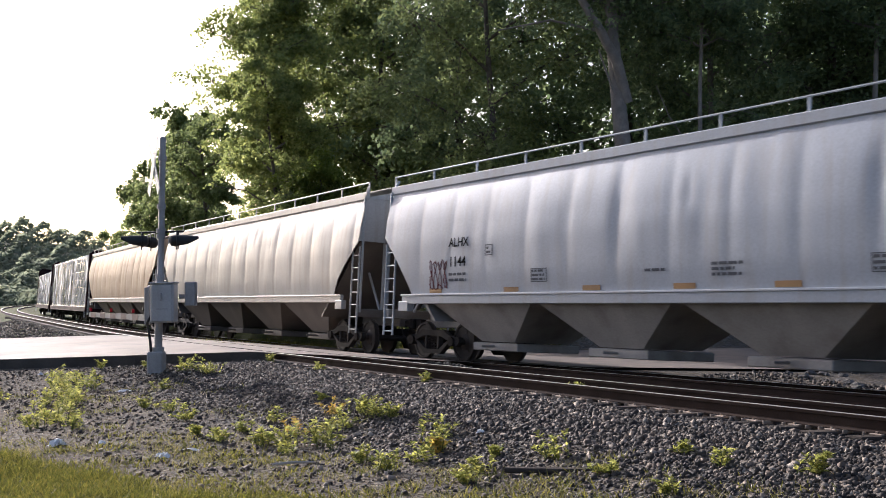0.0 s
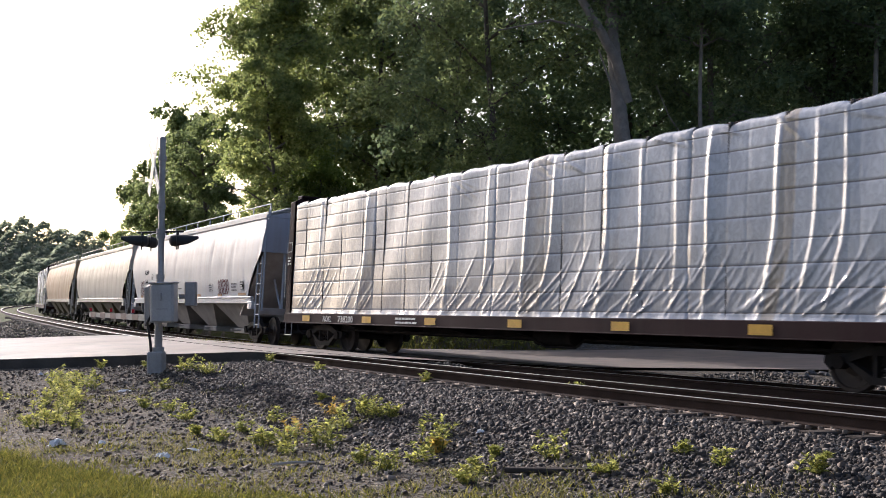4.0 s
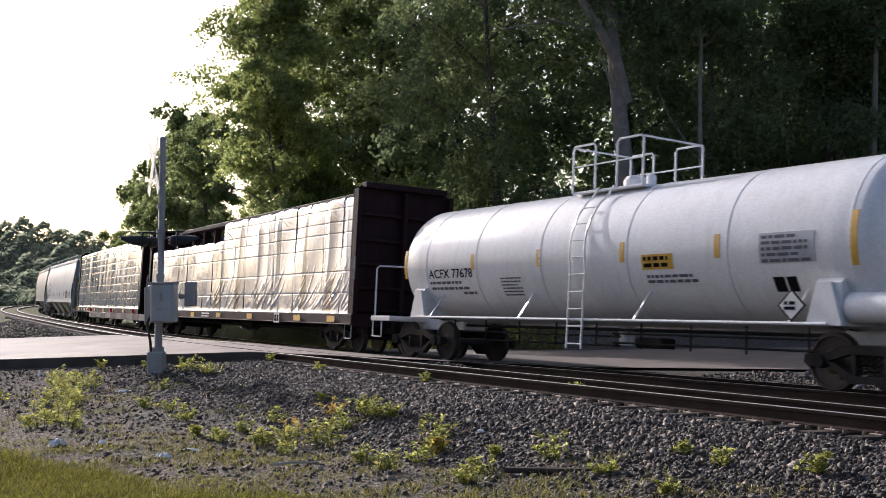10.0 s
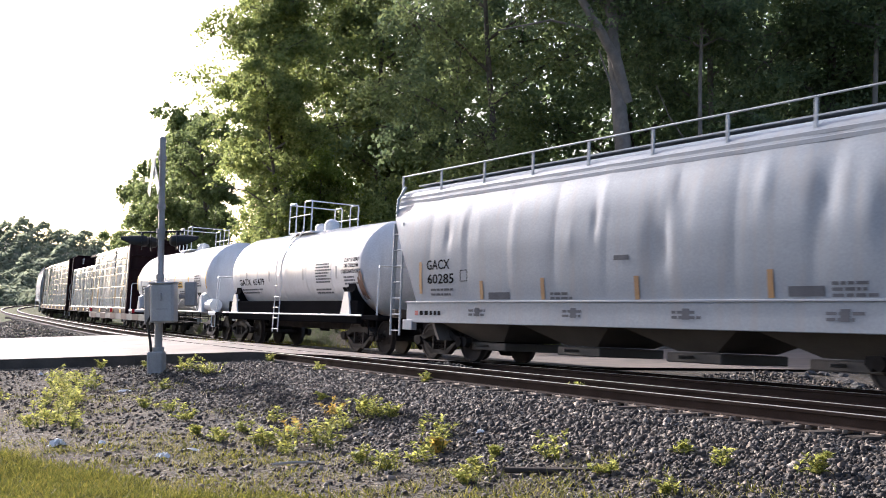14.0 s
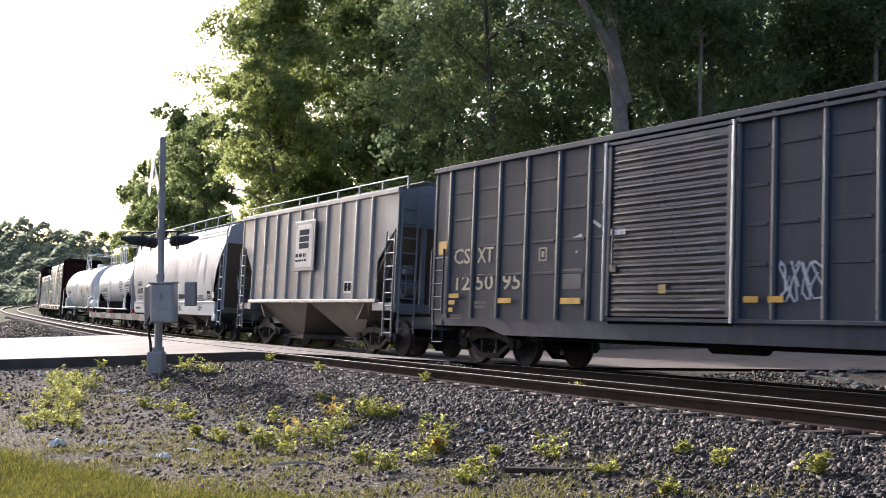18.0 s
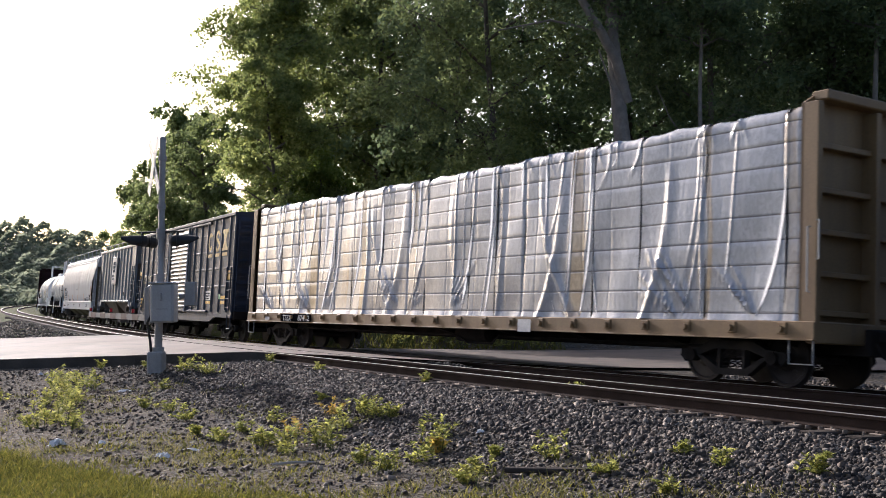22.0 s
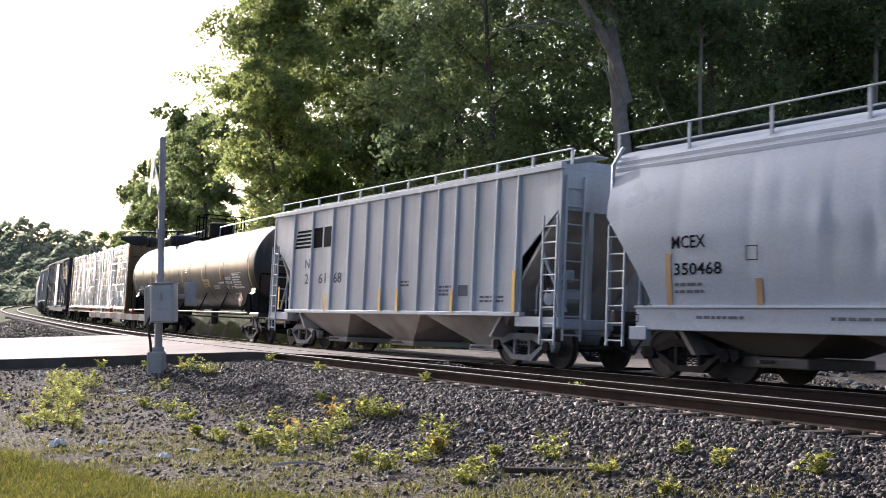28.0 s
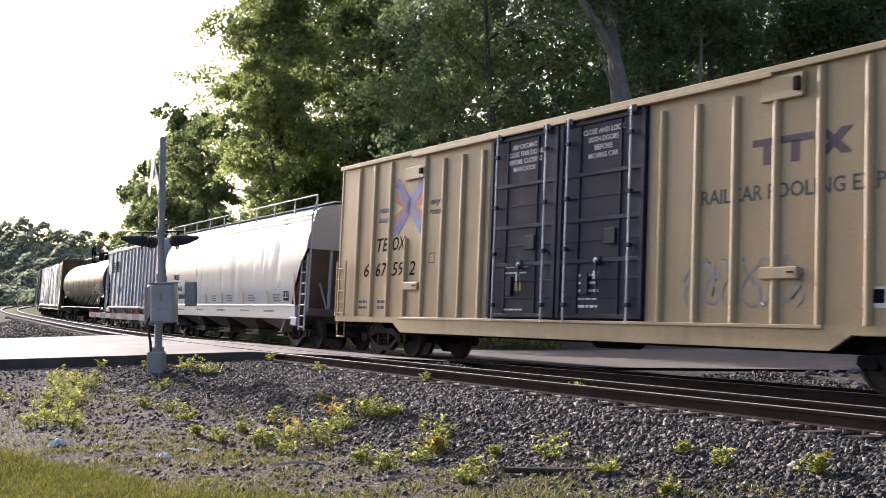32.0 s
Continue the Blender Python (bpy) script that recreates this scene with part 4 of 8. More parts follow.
def lumber_stack(car, x0, x1, ys, z0, z1, rows_z, mat, seed, straps=(), label="white film-wrapped lumber load", loose=1.0, swept=False, gap=1.0):
    """Boards stacked on the deck under one thin film that lies flat on them, with narrow folds; ys is the side on which it lies."""
    r = np.random.default_rng(seed)
    wide = abs(x1 - x0)
    lo, hi = min(x0, x1), max(x0, x1)
    xs = np.linspace(x0, x1, max(6, int(wide / ((0.03 if swept else 0.022) if ys > 0 else 0.4))) + 1)
    seams = [q for q in rows_z if z0 + 0.1 < q < z1 - 0.05]
    zs = np.array(sorted(set([z0, z1] + [round(q + d, 4) for q in seams for d in (-0.016, -0.005, 0.005, 0.016)] + [round(float(v), 4) for v in np.linspace(z0, z1, 100 if swept and ys > 0 else 44) if all(abs(v - q) > 0.03 for q in seams)])))
    X, Z = np.meshgrid(xs, zs, indexing="ij")
    D = 0.006 * np.sin(X * 1.9 + seed) * np.sin(Z * 2.3 + seed * 2) + 0.004 * np.sin(X * 5.1 + Z * 1.7 + seed)
    seam_line = np.zeros_like(X)
    for q in seams:
        D -= 0.004 * (np.abs(Z - q) < 0.007)
        seam_line = np.maximum(seam_line, np.abs(Z - q) < 0.008)
    joints = [float(v) for v in np.arange(lo + 0.6, hi - 0.3, 1.22) + r.uniform(-0.25, 0.25, len(np.arange(lo + 0.6, hi - 0.3, 1.22)))]
    for k, j in enumerate(joints + list(straps)):
        D -= 0.009 * np.clip(1 - np.abs(X - j - 0.01 * np.sin(Z * 4 + k)) / 0.024, 0, 1)
    edge = np.minimum(np.abs(X - x0), np.abs(X - x1))
    fins = []
    D += 0.035 * np.exp(-(Z - z0) / 0.05) * (0.4 + 0.6 * np.sin(X * 5.2 + seed) ** 2)
    ridge = lambda q: np.clip(1 - np.abs(q), 0, 1) ** 1.3
    T = np.zeros_like(X)
    if ys > 0 and swept:
        U = (z1 - Z) / (z1 - z0)
        a = lo + r.uniform(0.2, 0.6)
        while a < hi - 0.1:  # the film lifts off in tall curved pleats, and creases sweep up into them from the deck
            big = r.random() < 0.6
            tall, front, back = (r.uniform(0.05, 0.085), r.uniform(0.055, 0.1), r.uniform(0.25, 0.5)) if big else (r.uniform(0.02, 0.035), r.uniform(0.03, 0.05), r.uniform(0.08, 0.2))
            sag = r.uniform(0.3, 0.9)
            q = X - a - 0.04 * np.sin(4 * U + a) - sag * np.clip(U - 0.5, 0, 1) ** 1.7 * 2
            D += tall * np.where(q > 0, np.exp(-(q / front) ** 2), np.exp(-np.abs(q) / back)) * np.clip(U * 6, 0.15, 1) * np.clip((1.05 - U) * 4, 0.2, 1)
            if big:
                T = np.maximum(T, np.clip((-q - 0.02) / 0.06, 0, 1) * np.clip((r.uniform(0.35, 0.8) + q) / 0.08, 0, 1) * r.uniform(0.25, 0.7))
            for j in range(int(r.integers(10, 17) * loose)):
                xb, zb = a + r.uniform(-0.1, 1.5), z0 + r.uniform(0, 0.2)
                g, ln = radians(r.uniform(22, 52)), r.uniform(0.6, 2.0)
                along = -(X - xb) * math.cos(g) + (Z - zb) * math.sin(g)
                off = (X - xb) * math.sin(g) + (Z - zb) * math.cos(g) - 0.1 * along * along
                D += r.uniform(0.009, 0.023) * ridge(off / r.uniform(0.024, 0.04)) * np.clip(along * 6, 0, 1) * np.clip((ln - along) * 2, 0, 1)
            for j in range(int(r.integers(2, 6))):  # shallow creases under the top edge
                xb, zb = a + r.uniform(-0.3, 0.3), z1 - r.uniform(0.0, 0.25)
                g, ln = radians(r.uniform(8, 40)), r.uniform(0.5, 1.3)
                along = -(X - xb) * math.cos(g) - (Z - zb) * math.sin(g)
                off = (X - xb) * math.sin(g) - (Z - zb) * math.cos(g)
                D += r.uniform(0.008, 0.02) * ridge(off / 0.036) * np.clip(along * 6, 0, 1) * np.clip((ln - along) * 2, 0, 1)
            a += (r.uniform(1.0, 2.0) if big else r.uniform(0.5, 1.1)) * gap
        D += 0.015 * np.sin(1.6 * X + 1.3 * Z + seed) * np.sin(0.9 * Z + seed)
    elif ys > 0:
        starts = (list(straps) if loose > 0.8 else []) + list(r.uniform(lo, hi, int(wide * 1.7 * loose)))
        for a in starts:  # long folds fall from the top edge and bend aside
            zb = z0 if r.random() < 0.45 else r.uniform(z0 + 0.6, z1 - 0.5)
            u = np.clip((z1 - Z) / (z1 - zb), 0, 1.2)
            bend, sag = r.uniform(-0.1, 0.12), r.uniform(0.0, 0.75) * (1 if r.random() < 0.8 else -0.7)
            tall, q = r.uniform(0.008, 0.024), X - a - bend * u - sag * u ** 3
            fins.append((a, bend, sag, zb, r.uniform(0.02, 0.055), r.uniform(0, 6)))
            D += tall * ridge(q / np.where(q > 0, tall * r.uniform(2.2, 4.0), 0.03)) * np.clip((1.02 - u) * 4, 0, 1)
        for a in starts[::2]:  # short gathers under the top edge
            for k in range(4):
                c, ln = a + r.uniform(-0.35, 0.35), r.uniform(0.2, 0.7)
                u = (z1 - Z) / ln
                D += 0.02 * ridge((X - a - (c - a) * u) / 0.035) * np.clip((1 - u) * 2, 0, 1)
        for k in range(int(wide * (0.45 if loose > 0.8 else 0.9))):  # fans that draw together at the deck
            ax, az, side = r.uniform(lo, hi), z0 + r.uniform(0, 0.25), 1 if r.random() < 0.5 else -1
            for j in range(int(r.integers(5, 9))):
                g, ln, b = r.uniform(0.4, 1.25), r.uniform(0.6, 1.6 if loose > 0.8 else 2.6), r.uniform(-0.1, 0.1)
                along = (X - ax - b) * side * math.cos(g) + (Z - az) * math.sin(g)
                off = (X - ax - b) * side * math.sin(g) - (Z - az) * math.cos(g)
                D += r.uniform(0.02, 0.045) * (0.3 + 0.7 * loose) * ridge(off / (0.02 + 0.03 * np.clip(along, 0, 1))) * np.clip(along * 5, 0, 1) * np.clip((ln - along) * 3, 0, 1)
        for k in range(int((wide * 0.4 + 1) * loose)):  # wide curved billows that catch the light
            a, zt, sag, wd = r.uniform(lo, hi), z1 - r.uniform(0, 0.5), r.uniform(-1.1, 1.1), r.uniform(0.1, 0.22)
            u = np.clip((zt - Z) / (zt - z0), 0, 1)
            q = X - a - sag * u ** 2 - 0.05 * np.sin(5 * u + k)
            D += r.uniform(0.03, 0.055) * np.where(q > 0, np.exp(-(q / (wd * 0.45)) ** 2), np.exp(-(q / wd) ** 2)) * np.clip(u * 5, 0, 1) * (0.4 + 0.6 * u)
        D += 0.022 * np.sin(1.6 * X + 1.3 * Z + seed) * np.sin(0.9 * Z + seed)
    if ys > 0 and not swept:
        for k in range(int(wide * 0.35) + 1):
            c, w_ = r.uniform(lo, hi), r.uniform(0.1, 0.3)
            T = np.maximum(T, np.clip((w_ - np.abs(X - c - 0.05 * np.sin(Z * 2))) / 0.1, 0, 1) * r.uniform(0.4, 0.9))
    D = np.minimum(D, 0.11) - 0.02 * np.exp(-(edge / 0.04) ** 2)
    K = np.clip(Z - z1 + 0.12, 0, 1) / 0.12
    ZZ = Z + K * (0.012 * np.sin(X * 3.1 + seed) + 0.012 * np.sin(X * 7.3 + 2 * seed) - sum((0.03 * np.exp(-((X - q) / 0.1) ** 2) for q in straps), np.zeros_like(X)))
    Y = 1.43 + D - 0.08 * K * K
    rows = [[(float(a), ys * float(b), float(c)) for a, b, c in zip(X[i], Y[i], ZZ[i])] for i in range(len(xs))]
    for row in rows:
        row += [(row[0][0], ys * 0.9, row[-1][2] + 0.02), (row[0][0], ys * 0.32, row[-1][2])]
    sh = Shape().grid(rows)
    for xx in (x0, x1):
        sh.add([(xx, ys * 0.3, z0), (xx, ys * 1.38, z0), (xx, ys * 1.31, z1), (xx, ys * 0.3, z1)], [(0, 1, 2, 3)])
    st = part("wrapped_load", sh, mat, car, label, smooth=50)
    thin = np.concatenate([np.concatenate([T, T[:, -1:], T[:, -1:]], axis=1).ravel(), np.zeros(8)])
    st.data.attributes.new("thin", "FLOAT", "POINT").data.foreach_set("value", thin.astype(np.float32))
    gaps = np.concatenate([np.concatenate([seam_line, np.zeros((len(xs), 2))], axis=1).ravel(), np.zeros(8)])
    st.data.attributes.new("board_gap", "FLOAT", "POINT").data.foreach_set("value", gaps.astype(np.float32))
    for a, bend, sag, zb, out, ph in fins:  # film pinched into thin standing folds
        rows = []
        for u in np.linspace(0, 1, 18):
            x, z = a + bend * u + sag * u ** 3 + 0.012 * math.sin(9 * u + ph), z1 - 0.03 - (z1 - 0.04 - zb) * u
            o = out * (0.55 + 0.45 * math.sin(5 * u + ph)) * min(1, 6 * (1 - u) + 0.1) * min(1, 8 * u + 0.3)
            if lo + 0.04 < x < hi - 0.04:
                rows.append([(x, 1.405, z), (x + 0.006, 1.43 + o * 0.6, z), (x + 0.02, 1.43 + o, z)])
        if len(rows) > 3:
            part("fold", Shape().grid(rows), FOLD, st, smooth=60)
    for q in straps:
        part("strap", Shape().box(q - 0.007, q + 0.007, ys * 1.40, ys * 1.434, z0, z1 - 0.06), STRAP, st)
        part("corner_guard", Shape().box(q - 0.035, q + 0.035, ys * 1.33, ys * 1.42, z1 - 0.12, z1 - 0.01, 0.01), STRAP, st)
    return st


def centerbeam(label, s0, s1, mat, sections, film, rows_z, marks, reach=None, winches=False, seed=1, loose=1.0, swept=False, gap=1.0):
    """A flat car with end bulkheads and a truss down its middle, loaded on both sides with wrapped lumber.
    sections: x of both ends, height and straps of each stack on the camera's side."""
    L = s0 - s1
    h = L / 2
    car = thing("centerbeam_flat_car", label, "freight car", "centerbeam flat cars")
    dk = Shape().box(-h, h, -1.42, 1.42, 0.98, 1.05, 0.01)
    part("deck", dk, mat, car)
    for sgn in (1, -1):
        part("side_sill", Shape().box(-h, h, sgn * 1.40, sgn * 1.50, 0.77, 1.055, 0.012).box(-h, h, sgn * 1.36, sgn * 1.54, 0.76, 0.785, 0.005), mat, car)
    part("center_sill", Shape().box(-h - 0.1, h + 0.1, -0.3, 0.3, 0.55, 0.98, 0.02), RUNNING_GEAR, car)
    for k in range(9):
        x = -h + 1.0 + (L - 2) * k / 8
        part("cross_bearer", Shape().prism([(-1.4, 0.98), (1.4, 0.98), (1.4, 0.8), (0.35, 0.58), (-0.35, 0.58), (-1.4, 0.8)], "x", x - 0.07, x + 0.07), RUNNING_GEAR, car)
    for e in (1, -1):
        xo, xi = e * h, e * (h - 0.32)
        face = [(-1.47, 0.9), (1.47, 0.9), (1.47, 4.45), (1.2, 4.62), (-1.2, 4.62), (-1.47, 4.45)]
        b = part("bulkhead", Shape().prism(face, "x", xi, xi + e * 0.05), mat, car, "ribbed steel end bulkhead")
        for y in (-1.47, -0.06, 1.35):
            part("bulkhead_post", Shape().box(xi, xo, y, y + 0.12, 0.9, 4.45, 0.01), mat, b)
        part("bulkhead_cap", Shape().box(xi, xo, -1.25, 1.25, 4.5, 4.66, 0.02), mat, b)
        for z in (1.15, 1.75, 2.4, 3.05, 3.75):
            part("bulkhead_rib", Shape().box(xi + e * 0.05, xo - e * 0.1, -1.35, 1.35, z, z + 0.09, 0.01), mat, b)
        gr = Shape().tube([(xo + e * 0.01, 1.47, 2.0), (xo + e * 0.06, 1.5, 2.0), (xo + e * 0.06, 1.5, 2.6), (xo + e * 0.01, 1.47, 2.6)], 0.015, 6)
        gr.tube([(xo - e * 0.1, 1.5, 1.5), (xo - e * 0.1, 1.56, 1.5), (xo - e * 0.1, 1.56, 2.5), (xo - e * 0.1, 1.5, 2.5)], 0.015, 6)
        part("grab_iron", gr, GALVANISED, b)
        part("end_sill", Shape().box(xo, xo - e * 0.2, -1.45, 1.45, 0.72, 1.06, 0.02).box(xo + e * 0.02, xo - e * 0.3, -1.5, -1.44, 0.35, 0.8), mat, car)
        sp = Shape().tube([(xo - e * 0.05, 1.46, 0.8), (xo - e * 0.05, 1.46, 0.4), (xo - e * 0.5, 1.46, 0.4), (xo - e * 0.5, 1.46, 0.8)], 0.016, 6)
        part("step", sp, GALVANISED, car)
        coupler(car, e * (h + 0.1))
    # the truss
    top = part("truss_top_chord", Shape().box(-h + 0.4, h - 0.4, -0.32, 0.32, 4.52, 4.68, 0.015), mat, car)
    n = 14
    for k in range(n + 1):
        x = -h + 0.8 + (L - 1.6) * k / n
        part("truss_post", Shape().prism([(-0.09, 1.0), (0.09, 1.0), (0.09, 4.2), (0.2, 4.52), (-0.2, 4.52), (-0.09, 4.2)], "y", -0.12, 0.12), mat, car).matrix_basis = Matrix.Translation((x, 0, 0))
        if k % 2 == 0 and k < n:
            x2 = x + (L - 1.6) / n
            part("truss_brace", Shape().tube([(x, 0, 1.1), (x2, 0, 4.45)], 0.06, 4), mat, car)
    for a, b, z, straps in sections:
        a, b = min(a + 0.045, h - 0.33), max(b - 0.045, -h + 0.33)
        lumber_stack(car, a, b, 1, 1.06, z, rows_z, film, seed, straps, loose=loose, swept=swept, gap=gap[0] if isinstance(gap, tuple) else gap)
        seed += 1
        gap = gap[1:] if isinstance(gap, tuple) else gap
    for a, b in ((h - 0.5, 0.02), (-0.02, -h + 0.5)):
        lumber_stack(car, a, b, -1, 1.06, 4.3, rows_z, film, seed + 20)
    if winches:
        for k in range(22):
            x = -h + 0.6 + (L - 1.2) * k / 21
            part("winch", Shape().disc(x, 1.5, 0.93, 0.055, 1.6, 10).box(x - 0.09, x + 0.09, 1.49, 1.53, 0.85, 1.03, 0.01), mat, car)
    for x, wd in marks:
        plate(car, x, x - wd, 1.54, 0.82, 0.99, YELLOW_REFLECTOR, "reflector")
    pipe = Shape().tube([(-h + 2.5, 1.0, 0.62), (-h + 9, 1.0, 0.62), (-h + 9.4, 0.9, 0.45), (-h + 10.4, 0.9, 0.45), (-h + 10.8, 1.0, 0.62), (h - 3, 1.0, 0.62)], 0.025, 6)
    part("brake_pipe", pipe, RUNNING_GEAR, car)
    part("brake_reservoir", Shape().tube([(-1.8, 0.75, 0.66), (-1.75, 0.75, 0.66), (-0.5, 0.75, 0.66), (-0.45, 0.75, 0.66)], [0.1, 0.2, 0.2, 0.1], 12), RUNNING_GEAR, car)
    reach = reach or h - 2.0
    finish(car, (s0 + s1) / 2, reach, truck(car, reach) + truck(car, -reach))
    return car


def tank_car(label, s0, s1, mat, sill_mat, r, zc, cyl, bands, plat, jacketed=False, group="tank cars", side_rail=True, rail_mat=None, side_ladder=True, head=1.0, posts=7):
    """A tank on a frame with end platforms; cyl is half the straight length, plat the x and half length of the top platform."""
    L = s0 - s1
    h = L / 2
    car = thing("tank_car", label, "freight car", group)
    rings = []
    for x, k in [(0.62, 0.04), (0.60, 0.25), (0.52, 0.55), (0.36, 0.80), (0.18, 0.94), (0.06, 0.99), (0, 1.0)]:
        rings.append((cyl + x * head, k))
    xs = rings + [(cyl - (2 * cyl) * i / 24, 1.0) for i in range(1, 24)] + [(-x, k) for x, k in rings[::-1]]
    sh = Shape().loft([[(x, r * k * math.cos(a), zc + r * k * math.sin(a)) for a in (2 * math.pi * j / 64 for j in range(64))] for x, k in xs])
    tank = part("tank", sh, mat, car, "long cylindrical tank with domed ends", smooth=40)
    for x in bands:
        rg = [[(x + d, (r + e) * math.cos(a), zc + (r + e) * math.sin(a)) for a in (2 * math.pi * j / 64 for j in range(64))] for d, e in ((-0.035, -0.01), (-0.025, 0.008), (0.025, 0.008), (0.035, -0.01))]
        part("weld_band", Shape().loft(rg, caps=False), mat, tank)
    for e in (1, -1):
        xo = e * h
        st = Shape().box(xo, xo - e * (h - cyl + 1.0), -0.35, 0.35, 0.72, 1.05, 0.02).box(xo, xo - e * 1.0, -1.45, 1.45, 0.9, 1.03, 0.02)
        part("end_platform", st, sill_mat, car)
        sd = Shape().prism([(-1.35, 1.0), (1.35, 1.0), (1.38, 1.65), (1.30, 1.72)] + [(1.28 * math.cos(a), zc - r * 0.999 * math.sin(math.acos(min(1, 1.28 * math.cos(a) / r)))) for a in np.linspace(0.05, math.pi - 0.05, 15)] + [(-1.30, 1.72), (-1.38, 1.65)], "x", e * (cyl - 0.75), e * (cyl - 0.3))
        part("saddle", sd, sill_mat, car)
        gus = Shape().prism([(e * (cyl - 0.9), 1.0), (e * (cyl - 0.25), 1.0), (e * (cyl - 0.45), 1.66), (e * (cyl - 0.7), 1.66)], "y", 1.34, 1.44)
        part("bolster_end", gus, rail_mat or sill_mat, car)
        rl = Shape().tube([(xo - e * 0.15, 1.4, 0.95), (xo - e * 0.15, 1.4, 2.25), (xo - e * 0.2, 1.36, 2.32), (xo - e * 0.2, 0.7, 2.34), (xo - e * 0.2, -1.36, 2.34), (xo - e * 0.15, -1.4, 2.25), (xo - e * 0.15, -1.4, 0.95)], 0.024, 8)
        part("end_rail", rl, rail_mat or sill_mat, car)
        sp = Shape().tube([(xo - e * 0.1, 1.42, 0.95), (xo - e * 0.1, 1.42, 0.5), (xo - e * 0.55, 1.42, 0.5), (xo - e * 0.55, 1.42, 0.95)], 0.02, 6)
        part("step", sp, sill_mat, car)
        coupler(car, e * (h + 0.1))
    if side_rail:
        for sgn in (1, -1):
            part("side_rail", Shape().tube([(-cyl + 0.5, sgn * 1.46, 1.02), (cyl - 0.5, sgn * 1.46, 1.02)], 0.028, 8), sill_mat, car, "long safety rail under the tank")
            for k in range(posts):
                x = -cyl + 1.2 + (2 * cyl - 2.4) * k / (posts - 1)
                sr = Shape().tube([(x, sgn * 1.46, 1.02), (x - 0.16, sgn * 1.18, zc - math.sqrt(r * r - 1.18 ** 2) + 0.03)], 0.022, 6)
                part("rail_support", sr, rail_mat or sill_mat, car)
    # the platform on top
    px, pl = plat
    ztop = zc + r
    part("top_platform", Shape().box(px - pl, px + pl, -0.8, 0.8, ztop - 0.12, ztop - 0.07, 0.01), rail_mat or sill_mat, car)
    hr = Shape()
    for sgn in (1, -1):
        for a, b in ((px + pl, px + 0.35), (px - 0.3, px - pl)):
            hr.tube([(a, sgn * 0.8, ztop - 0.1), (a, sgn * 0.8, ztop + 0.82), (a - 0.06, sgn * 0.8, ztop + 0.88), (b + 0.06, sgn * 0.8, ztop + 0.88), (b, sgn * 0.8, ztop + 0.82), (b, sgn * 0.8, ztop - 0.1)], 0.024, 8)
        hr.tube([(px + pl, sgn * 0.8, ztop + 0.45), (px - pl, sgn * 0.8, ztop + 0.45)], 0.018, 6)
    for x in (px + pl, px - pl):
        hr.tube([(x, 0.8, ztop + 0.86), (x, -0.8, ztop + 0.86)], 0.02, 6)
    part("platform_railing", hr, rail_mat or sill_mat, car)
    nz = Shape().tube([(px, 0, ztop - 0.1), (px, 0, ztop + 0.16), (px, 0, ztop + 0.24), (px, 0, ztop + 0.27)], [0.26, 0.26, 0.2, 0.08], 20)
    nz.tube([(px - 0.55, 0.1, ztop - 0.1), (px - 0.55, 0.1, ztop + 0.2), (px - 0.55, 0.1, ztop + 0.25)], [0.1, 0.1, 0.04], 12)
    part("manway", nz, rail_mat or sill_mat, car, "bolted manway and valve")
    # side ladder
    ld = Shape()
    for d in (0.22, -0.22):
        pts = [(px + d, 0.8, ztop - 0.05)] + [(px + d, (r + 0.09) * math.cos(a), zc + (r + 0.09) * math.sin(a)) for a in np.linspace(math.radians(52), math.radians(-12), 8)] + [(px + d, r + 0.1, 0.45)]
        ld.tube(pts, 0.02, 6)
    for z in np.linspace(0.55, ztop - 0.5, 9):
        dz = z - zc
        y = math.sqrt(max(0, (r + 0.09) ** 2 - dz * dz)) if dz > -0.28 else r + 0.1
        ld.tube([(px + 0.22, y, z), (px - 0.22, y, z)], 0.016, 6)
    if side_ladder:
        part("ladder", ld, rail_mat or sill_mat, car)
    rods = Shape().tube([(-h + 2.8, 0.3, 0.86), (h - 2.8, 0.3, 0.86)], 0.03, 6)
    if side_ladder:  # pipes and hangers slung below
        for zz in (0.78, 0.6):
            rods.tube([(-h + 2.8, 0.95, zz), (px - 0.5, 0.95, zz), (px - 0.6, 0.85, zz - 0.06), (h - 3.2, 0.85, zz - 0.06)], 0.02, 6)
        for k in range(9):
            xx = -h + 3.0 + (2 * h - 6.2) * k / 8
            rods.tube([(xx, 0.9, 0.98), (xx, 0.9, 0.5)], 0.018, 6)
        rods.box(-1.9, -1.2, 0.5, 0.9, 0.52, 0.72, 0.03)
    cs = Shape().box(-h + 1.5, h - 1.5, -0.3, 0.3, 0.62, 0.92, 0.02) if jacketed else rods
    part("center_sill" if jacketed else "brake_gear", cs, RUNNING_GEAR, car)
    part("bottom_outlet", Shape().tube([(0, 0, zc - r + 0.1), (0, 0, 0.55)], 0.16, 12), sill_mat, car)
    reach = h - 1.75
    finish(car, (s0 + s1) / 2, reach, truck(car, reach) + truck(car, -reach))
    yf = lambda z: math.sqrt(max(0.01, r * r - (z - zc) ** 2)) + 0.004
    return car, yf


def rib_outline(x, y0, y1, wide, sgn):
    """The rounded outline of a pressed steel rib on a side."""
    return [(x - wide * math.cos(a), sgn * (y0 + (y1 - y0) * min(1, 1.15 * math.sin(a)))) for a in np.linspace(0, math.pi, 9)]


